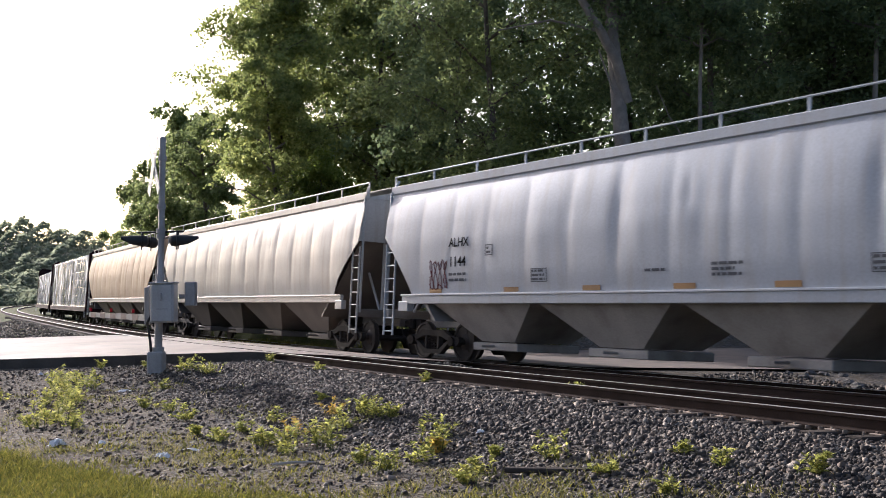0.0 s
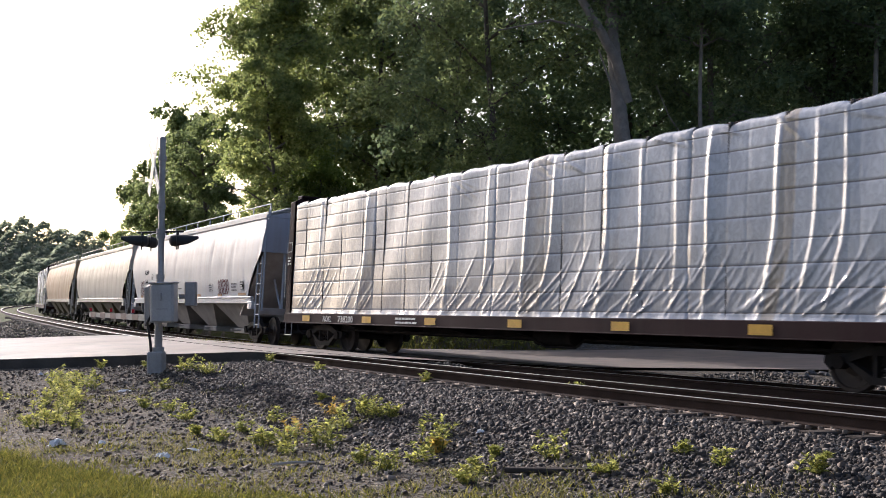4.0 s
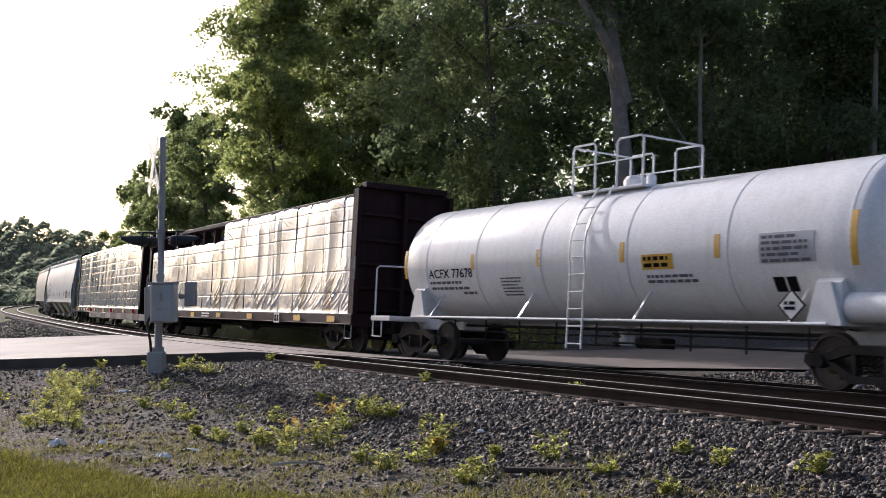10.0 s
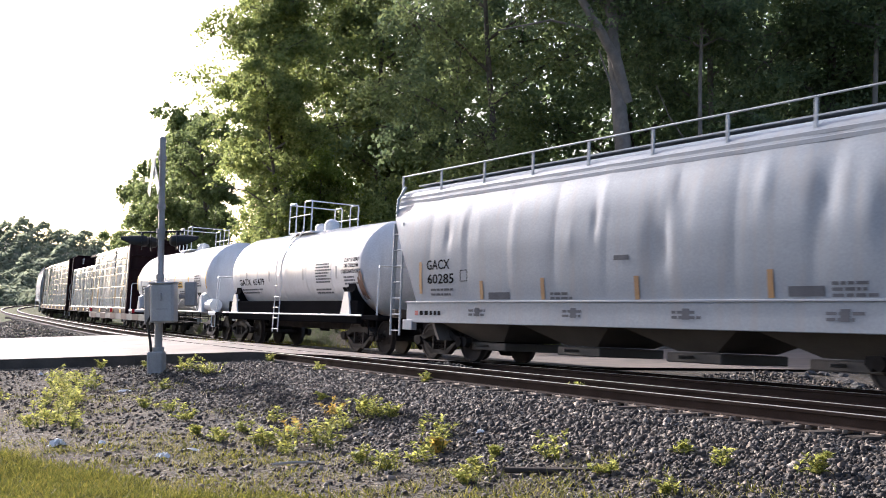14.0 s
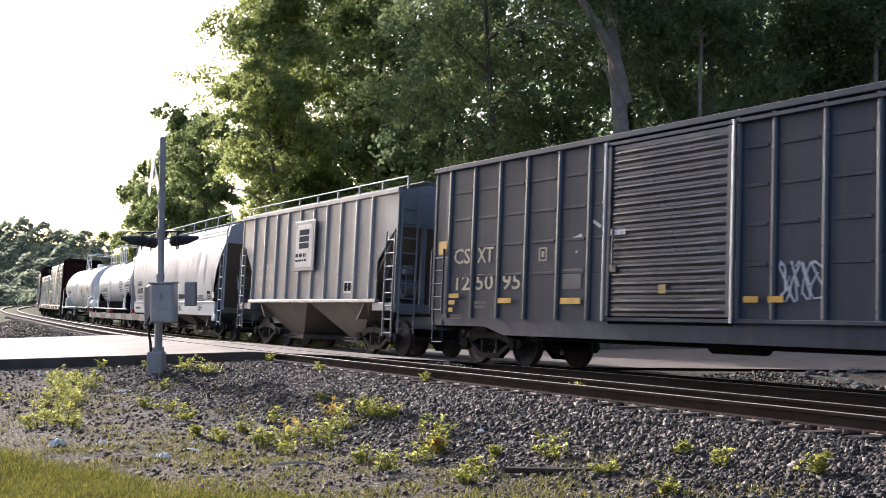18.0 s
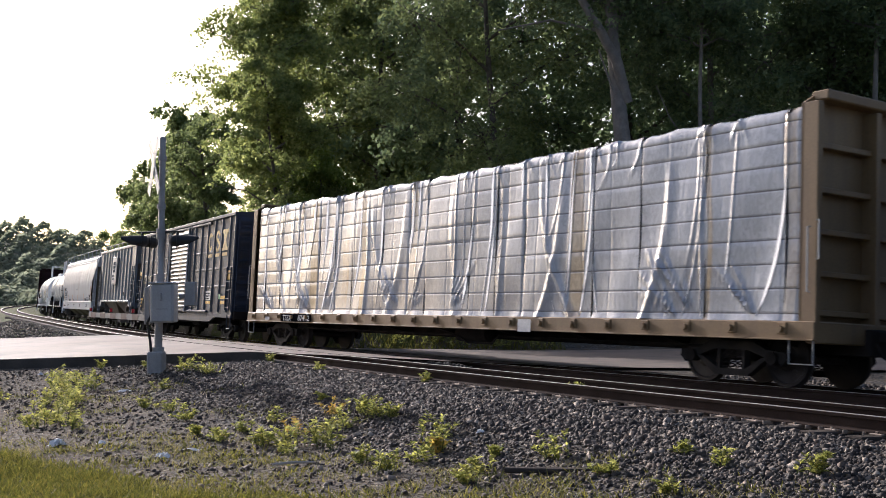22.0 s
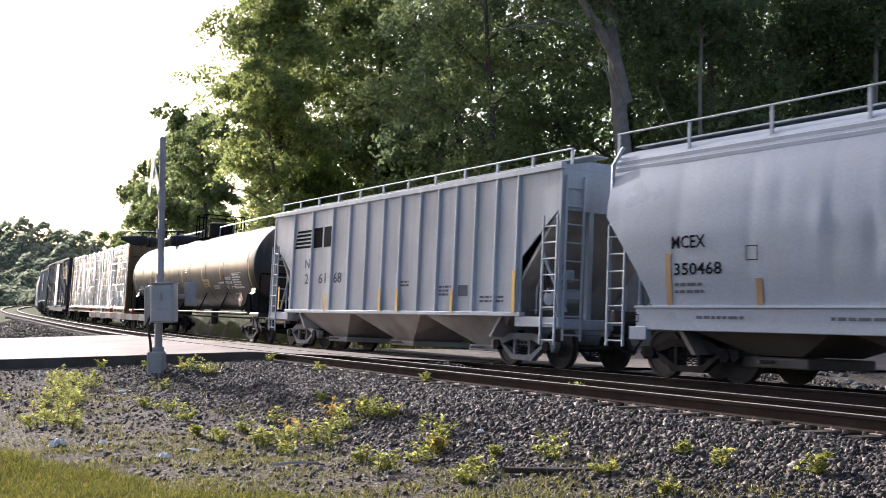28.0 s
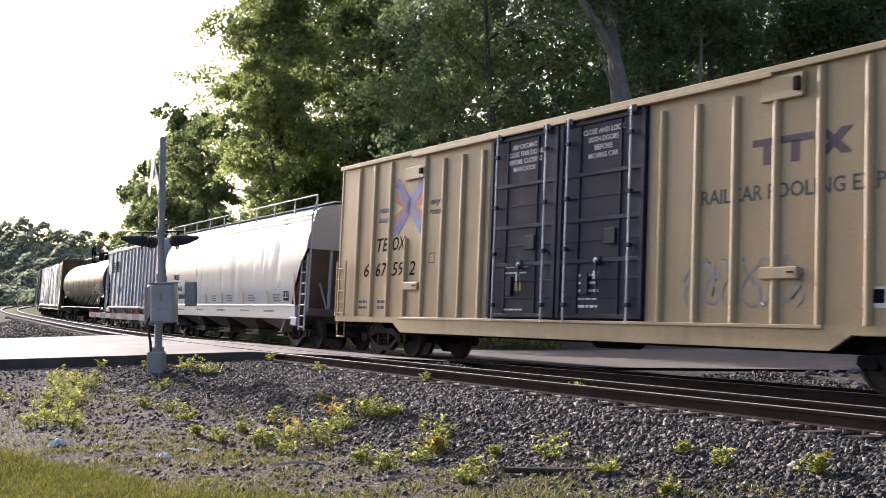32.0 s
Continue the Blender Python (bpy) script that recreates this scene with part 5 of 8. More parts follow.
def ribbed_hopper(label, s0, s1, mat, rib_mat, under, top, bot, ribs, cut, bays, rail_mat, end_gap=0.1, gear=None):
    """A covered hopper with straight sides and vertical ribs outside; cut: x where the sloped end begins at the sill, z where it ends."""
    L = s0 - s1
    h = L / 2
    car = thing("covered_hopper_car", label, "freight car", "covered hopper cars")
    cx, cz, cm = cut
    side = [(-h + 0.05, top), (-h + 0.05, cz), (-cx, cm), (-cx, bot), (cx, bot), (cx, cm), (h - 0.05, cz), (h - 0.05, top)]
    for sgn in (1, -1):
        part("side_sheet", Shape().prism(side, "y", sgn * 1.44, sgn * 1.47), mat, car, "flat steel side")
        part("top_chord", Shape().box(-h + 0.03, h - 0.03, sgn * 1.40, sgn * 1.53, top - 0.08, top + 0.05, 0.012), mat, car)
        part("side_sill", Shape().box(-cx - 0.1, cx + 0.1, sgn * 1.40, sgn * 1.55, bot - 0.06, bot + 0.03, 0.01), rib_mat, car)
        for e in (1, -1):
            part("end_beam", Shape().box(e * (cx - 0.1), e * (h + 0.02), sgn * 1.35, sgn * 1.52, bot - 0.27, bot - 0.06, 0.012), mat, car)
        for x in ribs:
            part("rib", Shape().prism(rib_outline(x, 1.46, 1.535, 0.055, sgn), "z", bot, top - 0.06), rib_mat, car, smooth=60)
    part("roof", Shape().prism([(-1.46, top), (-0.8, top + 0.12), (0, top + 0.16), (0.8, top + 0.12), (1.46, top), (1.4, top - 0.05), (-1.4, top - 0.05)], "x", -h + 0.05, h - 0.05), mat, car)
    for e in (1, -1):
        xe = e * (h - 0.06)
        part("end_sheet", Shape().box(xe, xe - e * 0.04, -1.46, 1.46, cz - 0.1, top), mat, car)
        sl = Shape()
        sl.add([(xe, -1.42, cz), (xe, 1.42, cz), (e * (cx - 1.1), 1.42, bot - 0.5), (e * (cx - 1.1), -1.42, bot - 0.5), (xe - e * 0.1, -1.42, cz), (xe - e * 0.1, 1.42, cz), (e * (cx - 1.2), 1.42, bot - 0.5), (e * (cx - 1.2), -1.42, bot - 0.5)],
               [(0, 1, 2, 3), (4, 7, 6, 5), (0, 4, 5, 1), (1, 5, 6, 2), (3, 2, 6, 7), (0, 3, 7, 4)])
        part("slope_sheet", sl, under, car)
        part("end_sill", Shape().box(xe + e * 0.06, xe - e * 0.18, -1.5, 1.5, bot - 0.3, bot - 0.08, 0.02).box(xe, xe - e * 2.2, -0.28, 0.28, 0.72, 1.05, 0.02), mat, car)
        for y in (-0.7, 0.7):
            part("end_post", Shape().box(xe, xe - e * 0.1, y - 0.06, y + 0.06, bot - 0.1, cz + 0.1), mat, car)
        part("corner_post", Shape().box(xe, xe - e * 0.09, 1.40, 1.49, bot - 0.1, top), mat, car)
        part("corner_post", Shape().box(xe, xe - e * 0.09, -1.49, -1.40, bot - 0.1, top), mat, car)
        ladder(car, xe - e * 0.04, xe - e * 0.5, 1.53, 0.5, cz - 0.2, rail_mat, 8)
        ladder(car, 0.95, 1.4, xe + e * 0.06, 0.6, top - 0.2, rail_mat, 9, across="y")
        end_gear(car, xe, e, bot - 0.05, rail_mat)
        coupler(car, e * (h + 0.1))
    inner = 2 * cx - 0.7
    for b in range(bays):
        c = -inner / 2 + inner * (b + 0.5) / bays
        hw = inner / bays / 2
        rings = [[(c - hw, -1.42, bot), (c + hw, -1.42, bot), (c + hw, 1.42, bot), (c - hw, 1.42, bot)], [(c - 0.42, -0.75, 0.42), (c + 0.42, -0.75, 0.42), (c + 0.42, 0.75, 0.42), (c - 0.42, 0.75, 0.42)]]
        bay = part("hopper_bay", Shape().loft(rings), under, car, "dusty discharge hopper", smooth=0)
        part("outlet_gate", Shape().box(c - 0.6, c + 0.6, -0.85, 0.85, 0.28, 0.42, 0.02).tube([(c, -1.2, 0.36), (c, 1.2, 0.36)], 0.03, 6), under, bay)
    for sgn in (1, -1):
        part("running_board", Shape().box(-h - 0.05, h + 0.05, sgn * 0.4, sgn * 0.85, top + 0.24, top + 0.27), rail_mat, car)
    hr = Shape().tube([(-h + 0.05, 1.25, top + 0.36), (h - 0.05, 1.25, top + 0.36)], 0.02, 6)
    n = int(L / 1.3)
    for k in range(n + 1):
        x = -h + 0.07 + (L - 0.14) * k / n
        hr.box(x - 0.035, x + 0.035, 1.22, 1.26, top + 0.02, top + 0.36)
    part("hand_rail", hr, rail_mat, car)
    for k in range(4):
        x = -h + 1.5 + (L - 3) * k / 3
        part("hatch_cover", Shape().box(x - 0.7, x + 0.7, -0.35, 0.35, top + 0.12, top + 0.3, 0.03), mat, car)
    reach = h - 1.75
    finish(car, (s0 + s1) / 2, reach, truck(car, reach, gear) + truck(car, -reach, gear))
    return car


def box_body(car, h, top, bot, mat, roof_mat, ribs_end):
    """Roof, ends, floor and side walls that stop at the door opening are common to both box cars."""
    part("roof", Shape().prism([(-1.5, top - 0.02), (-1.52, top + 0.05), (-0.7, top + 0.14), (0, top + 0.17), (0.7, top + 0.14), (1.52, top + 0.05), (1.5, top - 0.02)], "x", -h - 0.02, h + 0.02), roof_mat, car)
    for sgn in (1, -1):
        part("roof_eave", Shape().box(-h - 0.02, h + 0.02, sgn * 1.46, sgn * 1.57, top - 0.06, top + 0.055, 0.012), roof_mat, car)
    for e in (1, -1):
        xe = e * h
        part("end_wall", Shape().box(xe, xe - e * 0.06, -1.5, 1.5, bot, top), mat, car)
        rb = Shape()
        for k in range(ribs_end):
            z = bot + 0.35 + (top - bot - 0.6) * k / (ribs_end - 1)
            rb.loft([[(xe, y * f, z - 0.13), (xe + e * d, y * f, z - 0.03), (xe + e * d, y * f, z + 0.03), (xe, y * f, z + 0.13)] for y, d, f in ((-1.4, 0.005, 1), (-1.15, 0.07, 1), (1.15, 0.07, 1), (1.4, 0.005, 1))])
        part("end_corrugation", rb, mat, car, "pressed ridges across the end", smooth=30)
        part("end_sill", Shape().box(xe + e * 0.12, xe - e * 0.15, -1.45, 1.45, 0.78, 1.06, 0.02).box(xe, xe - e * 2.3, -0.3, 0.3, 0.7, 1.0, 0.02), RUNNING_GEAR, car)
        part("step", Shape().tube([(xe - e * 0.08, 1.5, bot), (xe - e * 0.08, 1.5, 0.45), (xe - e * 0.5, 1.5, 0.45), (xe - e * 0.5, 1.5, bot)], 0.018, 6), mat, car)
        coupler(car, e * (h + 0.15))
    part("underframe", Shape().box(-h + 0.1, h - 0.1, -1.42, 1.42, 0.95, 1.1).box(-h + 1, h - 1, -0.3, 0.3, 0.6, 0.95, 0.02), RUNNING_GEAR, car)
    part("brake_gear", Shape().tube([(-1.6, 0.8, 0.68), (-1.55, 0.8, 0.68), (-0.4, 0.8, 0.68), (-0.35, 0.8, 0.68)], [0.08, 0.2, 0.2, 0.08], 12).tube([(-h + 3, 0.9, 0.6), (h - 3, 0.9, 0.6)], 0.022, 6), RUNNING_GEAR, car)


def rolled_box_car():
    """The navy box car with a corrugated sliding door."""
    s0, s1, top = -16.3, -31.9, 4.47
    h = (s0 - s1) / 2
    car = thing("box_car", "faded navy box car with a scuffed sliding door", "freight car", "box cars")
    box_body(car, h, top, 0.95, NAVY, NAVY, 9)
    d0, d1 = 1.62, -1.42
    for sgn in (1, -1):
        for a, b in ((h, d0), (d1, -h)):
            part("side_wall", Shape().box(a, b, sgn * 1.44, sgn * 1.48, 0.95, top - 0.03), NAVY, car, "riveted steel side")
        posts = [7.14, 6.16, 5.18, 4.21, 3.15, 2.21, 1.72, -1.52, -2.25, -3.22, -4.15, -5.1, -6.06, -7.08, -7.72]
        for x in posts:
            part("rib", Shape().prism(rib_outline(x, 1.47, 1.535, 0.055, sgn), "z", 1.02, top - 0.06), RIB_NAVY, car, smooth=60)
        for a, b in zip(posts, posts[1:]):
            if a * b > 0 and (sgn > 0 or a - b > 0.9):
                for z in (1.95, 2.6, 3.24, 3.88):
                    part("panel_seam", Shape().box(a - 0.13, b + 0.13, sgn * 1.478, sgn * 1.5, z - 0.03, z + 0.03, 0.008), NAVY, car)
        # added strip painted as the sun's highlight on the eave, not a real seam
        part("roof_seam", Shape().box(-h, h, sgn * 1.48, sgn * 1.52, top + 0.05, top + 0.068, 0.004), GALVANISED, car, "added bright strip for the sunlit roof eave")
        for x in (d0 + 0.06, d1 - 0.05):
            part("door_post", Shape().tube([(x, sgn * 1.585, 1.0), (x, sgn * 1.585, top - 0.1)], 0.026, 8), BRIGHT_ROD, car, "bright upright beside the door")
        part("side_sill", Shape().prism([(h, 0.95), (h, 0.83), (5.6, 0.83), (4.9, 0.66), (-4.9, 0.66), (-5.6, 0.83), (-h, 0.83), (-h, 0.95)], "y", sgn * 1.43, sgn * 1.5), NAVY, car)
        part("door_track", Shape().box(d0 + 0.1, -4.6, sgn * 1.48, sgn * 1.56, 1.0, 1.07, 0.008), NAVY, car)
        part("door_track", Shape().box(d0 + 0.1, -4.6, sgn * 1.48, sgn * 1.57, top - 0.17, top - 0.1, 0.008), NAVY, car)
        door = part("sliding_door", Shape().box(d0, d1, sgn * 1.5, sgn * 1.53, 1.09, top - 0.18, 0.01), DOOR_STEEL, car, "scuffed corrugated sliding door")
        for k in range(19):
            z = 1.2 + k * 0.163
            part("door_ridge", Shape().loft([[(x, sgn * 1.53, z - 0.05), (x, sgn * (1.53 + e), z - 0.005), (x, sgn * (1.53 + e), z + 0.02), (x, sgn * 1.53, z + 0.065)] for x, e in ((d0 - 0.1, 0.004), (d0 - 0.3, 0.05), (d0 - 1.2, 0.044), (d0 - 2.1, 0.052), (d1 + 0.3, 0.046), (d1 + 0.1, 0.004))]), DOOR_STEEL, door, smooth=30)
        for a, b in ((d0, d0 - 0.09), (d1, d1 + 0.09)):
            part("door_edge", Shape().box(a, b, sgn * 1.53, sgn * 1.575, 1.09, top - 0.18, 0.01), DOOR_STEEL, door)
        part("door_lever", Shape().tube([(d0 - 0.2, sgn * 1.6, 2.0), (d0 - 0.2, sgn * 1.6, 2.7), (d0 - 0.15, sgn * 1.6, 2.72)], 0.02, 6).box(d0 - 0.3, d0 - 0.12, sgn * 1.55, sgn * 1.6, 1.9, 2.05, 0.01), DOOR_STEEL, door)
    y = 1.552
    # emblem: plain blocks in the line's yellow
    ring = lambda cx, cz, a0, a1: [(cx - r * 0.27 * math.cos(a), cz + r * 0.36 * math.sin(a)) for r, arc in ((1.0, np.linspace(a0, a1, 16)), (0.58, np.linspace(a1, a0, 16))) for a in arc]
    part("emblem_block", Shape().prism(ring(-4.72, 3.6, 0.75, 5.55), "y", y, y + 0.003), OLD_YELLOW, car, "faded yellow emblem shape")
    bend = [(-5.72 - 0.2 * math.cos(u), 3.78 + 0.15 * math.sin(u)) for u in np.linspace(0.3, 4.9, 12)] + [(-5.72 - 0.2 * math.cos(u), 3.42 + 0.15 * math.sin(u)) for u in np.linspace(1.4, -2.8, 12)]
    sh = Shape()
    for (xa, za), (xb, zb) in zip(bend, bend[1:]):
        d = Vector((xb - xa, zb - za)).normalized() * 0.055
        sh.prism([(xa - d.x - d.y, za - d.y + d.x), (xa - d.x + d.y, za - d.y - d.x), (xb + d.x * 0.6 + d.y, zb + d.y * 0.6 - d.x), (xb + d.x * 0.6 - d.y, zb + d.y * 0.6 + d.x)], "y", y, y + 0.003 + 0.0003 * (len(sh.v) % 3))
    part("emblem_block", sh, OLD_YELLOW, car)
    sh = Shape().prism([(-6.32, 3.97), (-6.55, 3.97), (-6.99, 3.22), (-6.76, 3.22)], "y", y, y + 0.003).prism([(-6.76, 3.97), (-6.99, 3.97), (-6.55, 3.22), (-6.32, 3.22)], "y", y, y + 0.0045)
    sh.box(-6.3, -7.01, y, y + 0.004, 3.86, 3.98).box(-6.3, -7.01, y, y + 0.004, 3.22, 3.33)
    part("emblem_block", sh, OLD_YELLOW, car)
    for a, b in ((-4.44, -5.01), (-5.45, -6.0), (-6.35, -6.98)):
        plate(car, a, b, y, 3.03, 3.15, OLD_YELLOW, "emblem_bar")
    for x, text, z, wd in ((6.94, "CS", 2.24, 0.64), (5.99, "XT", 2.24, 0.62), (6.94, "12", 1.64, 0.56), (6.04, "50", 1.64, 0.66), (5.03, "95", 1.64, 0.64)):
        lettering(car, text, x, 1.494, z, 0.34, FAINT_CHALK, wd)
    for a, b, z0, z1 in ((-7.27, -7.62, 2.16, 2.49), (-6.51, -7.05, 1.49, 1.6), (-6.51, -7.05, 1.3, 1.42), (2.96, 2.35, 1.32, 1.44), (7.0, 6.6, 1.46, 1.56), (7.0, 6.75, 1.31, 1.41), (7.0, 6.83, 1.14, 1.24), (5.07, 4.6, 1.34, 1.45), (7.5, 7.17, 2.46, 2.78), (-4.5, -5.16, 1.32, 1.42), (-1.7, -2.0, 1.34, 1.44), (-2.2, -2.5, 1.34, 1.44)):
        plate(car, a, b, 1.553, z0, z1, YELLOW_REFLECTOR, "reflector")
    plate(car, -6.25, -6.48, 1.553, 1.48, 1.65, GREEN_TAG, "tag")
    plate(car, -4.5, -5.16, 1.553, 1.46, 1.78, CHALK, "stencil_plate")
    bars(car, -4.53, 1.558, 1.72, 0.55, 3, INK, 0.05, 0.045)
    bars(car, 6.05, 1.494, 1.38, 0.5, 2, DOOR_STEEL)
    bars(car, 7.0, 1.494, 1.08, 0.5, 2, DOOR_STEEL, 0.03, 0.03)
    for a, b, z0, z1 in ((3.78, 3.74, 2.2, 2.48), (3.56, 3.52, 2.2, 2.48), (3.74, 3.56, 2.2, 2.23), (3.74, 3.56, 2.45, 2.48), (3.69, 3.61, 2.28, 2.4)):
        plate(car, a, b, 1.485, z0, z1, FAINT_CHALK, "stencil")
    plate(car, 2.98, 2.42, 1.484, 1.62, 2.02, surface("bare_patch_steel", (0.12, 0.125, 0.135), 0.5, dark=0.8, scale=4, fine=30, bump=0.03), "repair_patch", "dull grey repair patch", t=0.008)
    for pts in ([(2.76, 2.62), (2.45, 2.7), (2.43, 2.64), (2.52, 2.57), (2.66, 2.6)], [(2.1, 2.95), (1.88, 2.83), (1.91, 2.77), (2.12, 2.89)], [(2.62, 2.36), (2.57, 2.37), (2.58, 2.31)]):
        part("torn_label", Shape().prism(pts, "y", 1.482, 1.487), CHALK, car, "torn white paper label")
    plate(car, 1.5, 1.1, 1.577, 2.6, 2.7, CHALK, "torn_label")
    plate(car, 0.2, 0.02, 1.584, 1.5, 1.66, OLD_YELLOW, "tag")
    scrawl(car, -2.36, -3.2, 1.5, 1.35, 2.0, PALE_SPRAY, 5, 4, 0.018)
    for e in (1, -1):
        ladder(car, e * (h - 0.06), e * (h - 0.56), 1.58, 1.1, 2.6, NAVY, 5)
        ladder(car, 1.42, 0.98, e * (h + 0.1), 1.1, 4.3, NAVY, 8, across="y")
    reach = h - 1.85
    finish(car, (s0 + s1) / 2, reach, truck(car, reach) + truck(car, -reach))


def plug_door_box_car():
    """The tall buff box car with two pairs of dark plug doors."""
    s0, s1, top = -114.1, -133.6, 5.07
    mid = (s0 + s1) / 2
    h = (s0 - s1) / 2
    o = -114.1 - 9.45 - mid  # from the car's middle to the marks' origin
    car = thing("box_car", "tall buff yellow box car with dark plug doors", "freight car", "box cars")
    box_body(car, h, top, 0.85, BUFF, BUFF, 11)
    d0, dm, d1 = 2.22 + o, -0.19 + o, -2.72 + o
    for sgn in (1, -1):
        for a, b in ((h, d0), (d1, -h)):
            part("side_wall", Shape().box(a, b, sgn * 1.44, sgn * 1.48, 0.85, top - 0.03), BUFF, car, "flat steel side")
        for x in (8.38, 7.52, 6.67, 5.84, 5.01, 4.17, 3.36, 2.55, -3.1, -3.95, -4.8, -5.65, -6.5, -7.35, -8.2, -9.05):
            t = 2.95 if x == 5.84 else top - 0.1 if x > 4.5 or x < -5.2 else top - 0.3
            part("rib", Shape().prism(rib_outline(x + o, 1.47, 1.55, 0.08, sgn), "z", 1.0, t), BUFF, car, smooth=60)
        part("side_sill", Shape().prism([(h, 0.86), (6.6, 0.86), (6.2, 0.62), (-6.4, 0.62), (-6.8, 0.86), (-h, 0.86), (-h, 1.0), (h, 1.0)], "y", sgn * 1.45, sgn * 1.53).box(6.3, -6.3, sgn * 1.5, sgn * 1.56, 0.94, 1.0, 0.008), BUFF, car)
        part("door_track", Shape().box(5.6 + o, -5.6 + o, sgn * 1.48, sgn * 1.6, top - 0.12, top - 0.04, 0.01), BUFF, car)
        for a, b in ((d0 - 0.02, dm + 0.03), (dm - 0.03, d1 + 0.02)):
            door = part("plug_door", Shape().box(a, b, sgn * 1.47, sgn * 1.52, 1.03, top - 0.12, 0.015), DOOR_NAVY, car, "dark navy plug door")
            fr = Shape()
            for x in (a - 0.06, b + 0.06):
                fr.box(x - 0.06, x + 0.06, sgn * 1.52, sgn * 1.56, 1.03, top - 0.12, 0.01)
            for z in (1.08, 2.15, 2.95, 3.85, top - 0.2):
                fr.box(a, b, sgn * 1.52, sgn * 1.55, z - 0.04, z + 0.04, 0.008)
            part("door_frame", fr, DOOR_NAVY, door)
            for x in (a - 0.3, b + 0.35):
                part("lock_rod", Shape().tube([(x, sgn * 1.6, 0.95), (x, sgn * 1.6, top - 0.05)], 0.019, 8), BRIGHT_ROD, door)
                cl = Shape()
                for z in (1.3, 2.4, 3.4, 4.5):
                    cl.box(x - 0.06, x + 0.06, sgn * 1.55, sgn * 1.63, z - 0.04, z + 0.04, 0.008)
                part("rod_guide", cl, DOOR_NAVY, door)
            mid_x = (a + b) / 2
            for x in (a - 0.62, b + 0.68):
                part("door_stiffener", Shape().box(x - 0.025, x + 0.025, sgn * 1.52, sgn * 1.545, 1.1, top - 0.25, 0.006), DOOR_NAVY, door)
            for z in (1.45, 1.8, 2.55, 3.4):
                part("door_stiffener", Shape().box(a - 0.1, b + 0.1, sgn * 1.52, sgn * 1.535, z - 0.018, z + 0.018, 0.004), DOOR_NAVY, door)
            part("lever_gear", Shape().disc(mid_x, sgn * 1.53, 2.15, 0.1, sgn * 1.58, 14).tube([(mid_x, sgn * 1.59, 2.15), (mid_x - 0.06, sgn * 1.61, 1.5)], 0.022, 6).box(mid_x - 0.5, mid_x - 0.2, sgn * 1.53, sgn * 1.58, 2.45, 2.75, 0.01).box(mid_x + 0.25, mid_x + 0.45, sgn * 1.53, sgn * 1.58, 1.5, 1.9, 0.01), DOOR_NAVY, door, "dark lever gear")
            part("door_seal_tag", Shape().disc(mid_x + 0.02, sgn * 1.583, 2.15, 0.055, sgn * 1.587, 12).box(mid_x - 0.05, mid_x + 0.07, sgn * 1.584, sgn * 1.588, 1.8, 1.95), CHALK, door)
            part("top_hinge", Shape().box(a - 0.45, a - 0.2, sgn * 1.53, sgn * 1.6, top - 0.2, top - 0.06, 0.01).box(b + 0.2, b + 0.45, sgn * 1.53, sgn * 1.6, top - 0.2, top - 0.06, 0.01), DOOR_NAVY, door)
    yr, ys = 1.552, 1.484
    for x0, x1, z0, z1 in ((5.9, 5.02, 4.4, 4.72), (5.86, 5.15, 1.66, 1.86), (-5.36, -6.2, 4.55, 4.95), (-5.38, -6.12, 1.7, 1.9)):
        part("stop_bracket", Shape().box(x0 + o, x1 + o, 1.48, 1.56, z0, z1, 0.02), BUFF, car)
        part("stop_bolt", Shape().box(x1 + o + 0.05, x1 + o + 0.16, 1.56, 1.62, z0 + 0.1, z1 - 0.08, 0.01), RUNNING_GEAR, car)
    # the crossed emblem
    for pts, m in (([(6.54, 4.32), (6.32, 4.5), (4.98, 3.24), (5.2, 3.04)], LOGO_BLUE), ([(5.2, 4.5), (4.98, 4.3), (6.32, 3.02), (6.54, 3.2)], LOGO_BLUE),
                   ([(6.5, 4.24), (6.5, 3.92), (6.08, 3.73), (6.5, 3.54), (6.5, 3.22), (5.72, 3.73)], LOGO_RED), ([(5.0, 4.24), (5.0, 3.92), (5.42, 3.73), (5.0, 3.54), (5.0, 3.22), (5.78, 3.73)], LOGO_RED)):
        part("emblem_stripe", Shape().prism([(x + o, z) for x, z in pts], "y", ys + (0.003 if m is LOGO_BLUE else 0.0), ys + (0.006 if m is LOGO_BLUE else 0.003)), m, car)
    dk = surface("brown_black_lettering", (0.03, 0.026, 0.024), 0.8, bump=0, spec=0.05)
    lettering(car, "TB", 7.42 + o, ys, 2.68, 0.34, dk, 0.62, 0.2)
    lettering(car, "OX", 6.58 + o, ys, 2.68, 0.34, dk, 0.66, 0.2)
    for text, x, wd in (("6", 8.05, 0.28), ("67", 7.4, 0.6), ("59", 6.55, 0.62), ("2", 5.68, 0.3)):
        lettering(car, text, x + o, ys, 2.04, 0.34, dk, wd, 0.2)
    for text, x, z, wd in (("next", 7.32, 3.68, 0.55), ("load", 7.32, 3.42, 0.52), ("any", 4.78, 3.72, 0.45), ("road", 4.8, 3.48, 0.5)):
        lettering(car, text, x + o, ys, z, 0.16, FAINT_INK, wd, 0.25)
    lettering(car, "RAILCAR POOLING EXPERTS", -4.02 + o, ys, 3.0, 0.24, FAINT_INK, 4.3)
    lg = Shape().box(-5.15 + o, -6.35 + o, ys, ys + 0.003, 3.86, 3.98)
    for x in (-5.45, -6.0):
        lg.box(x + o + 0.08, x + o - 0.08, ys, ys + 0.003, 3.55, 3.9)
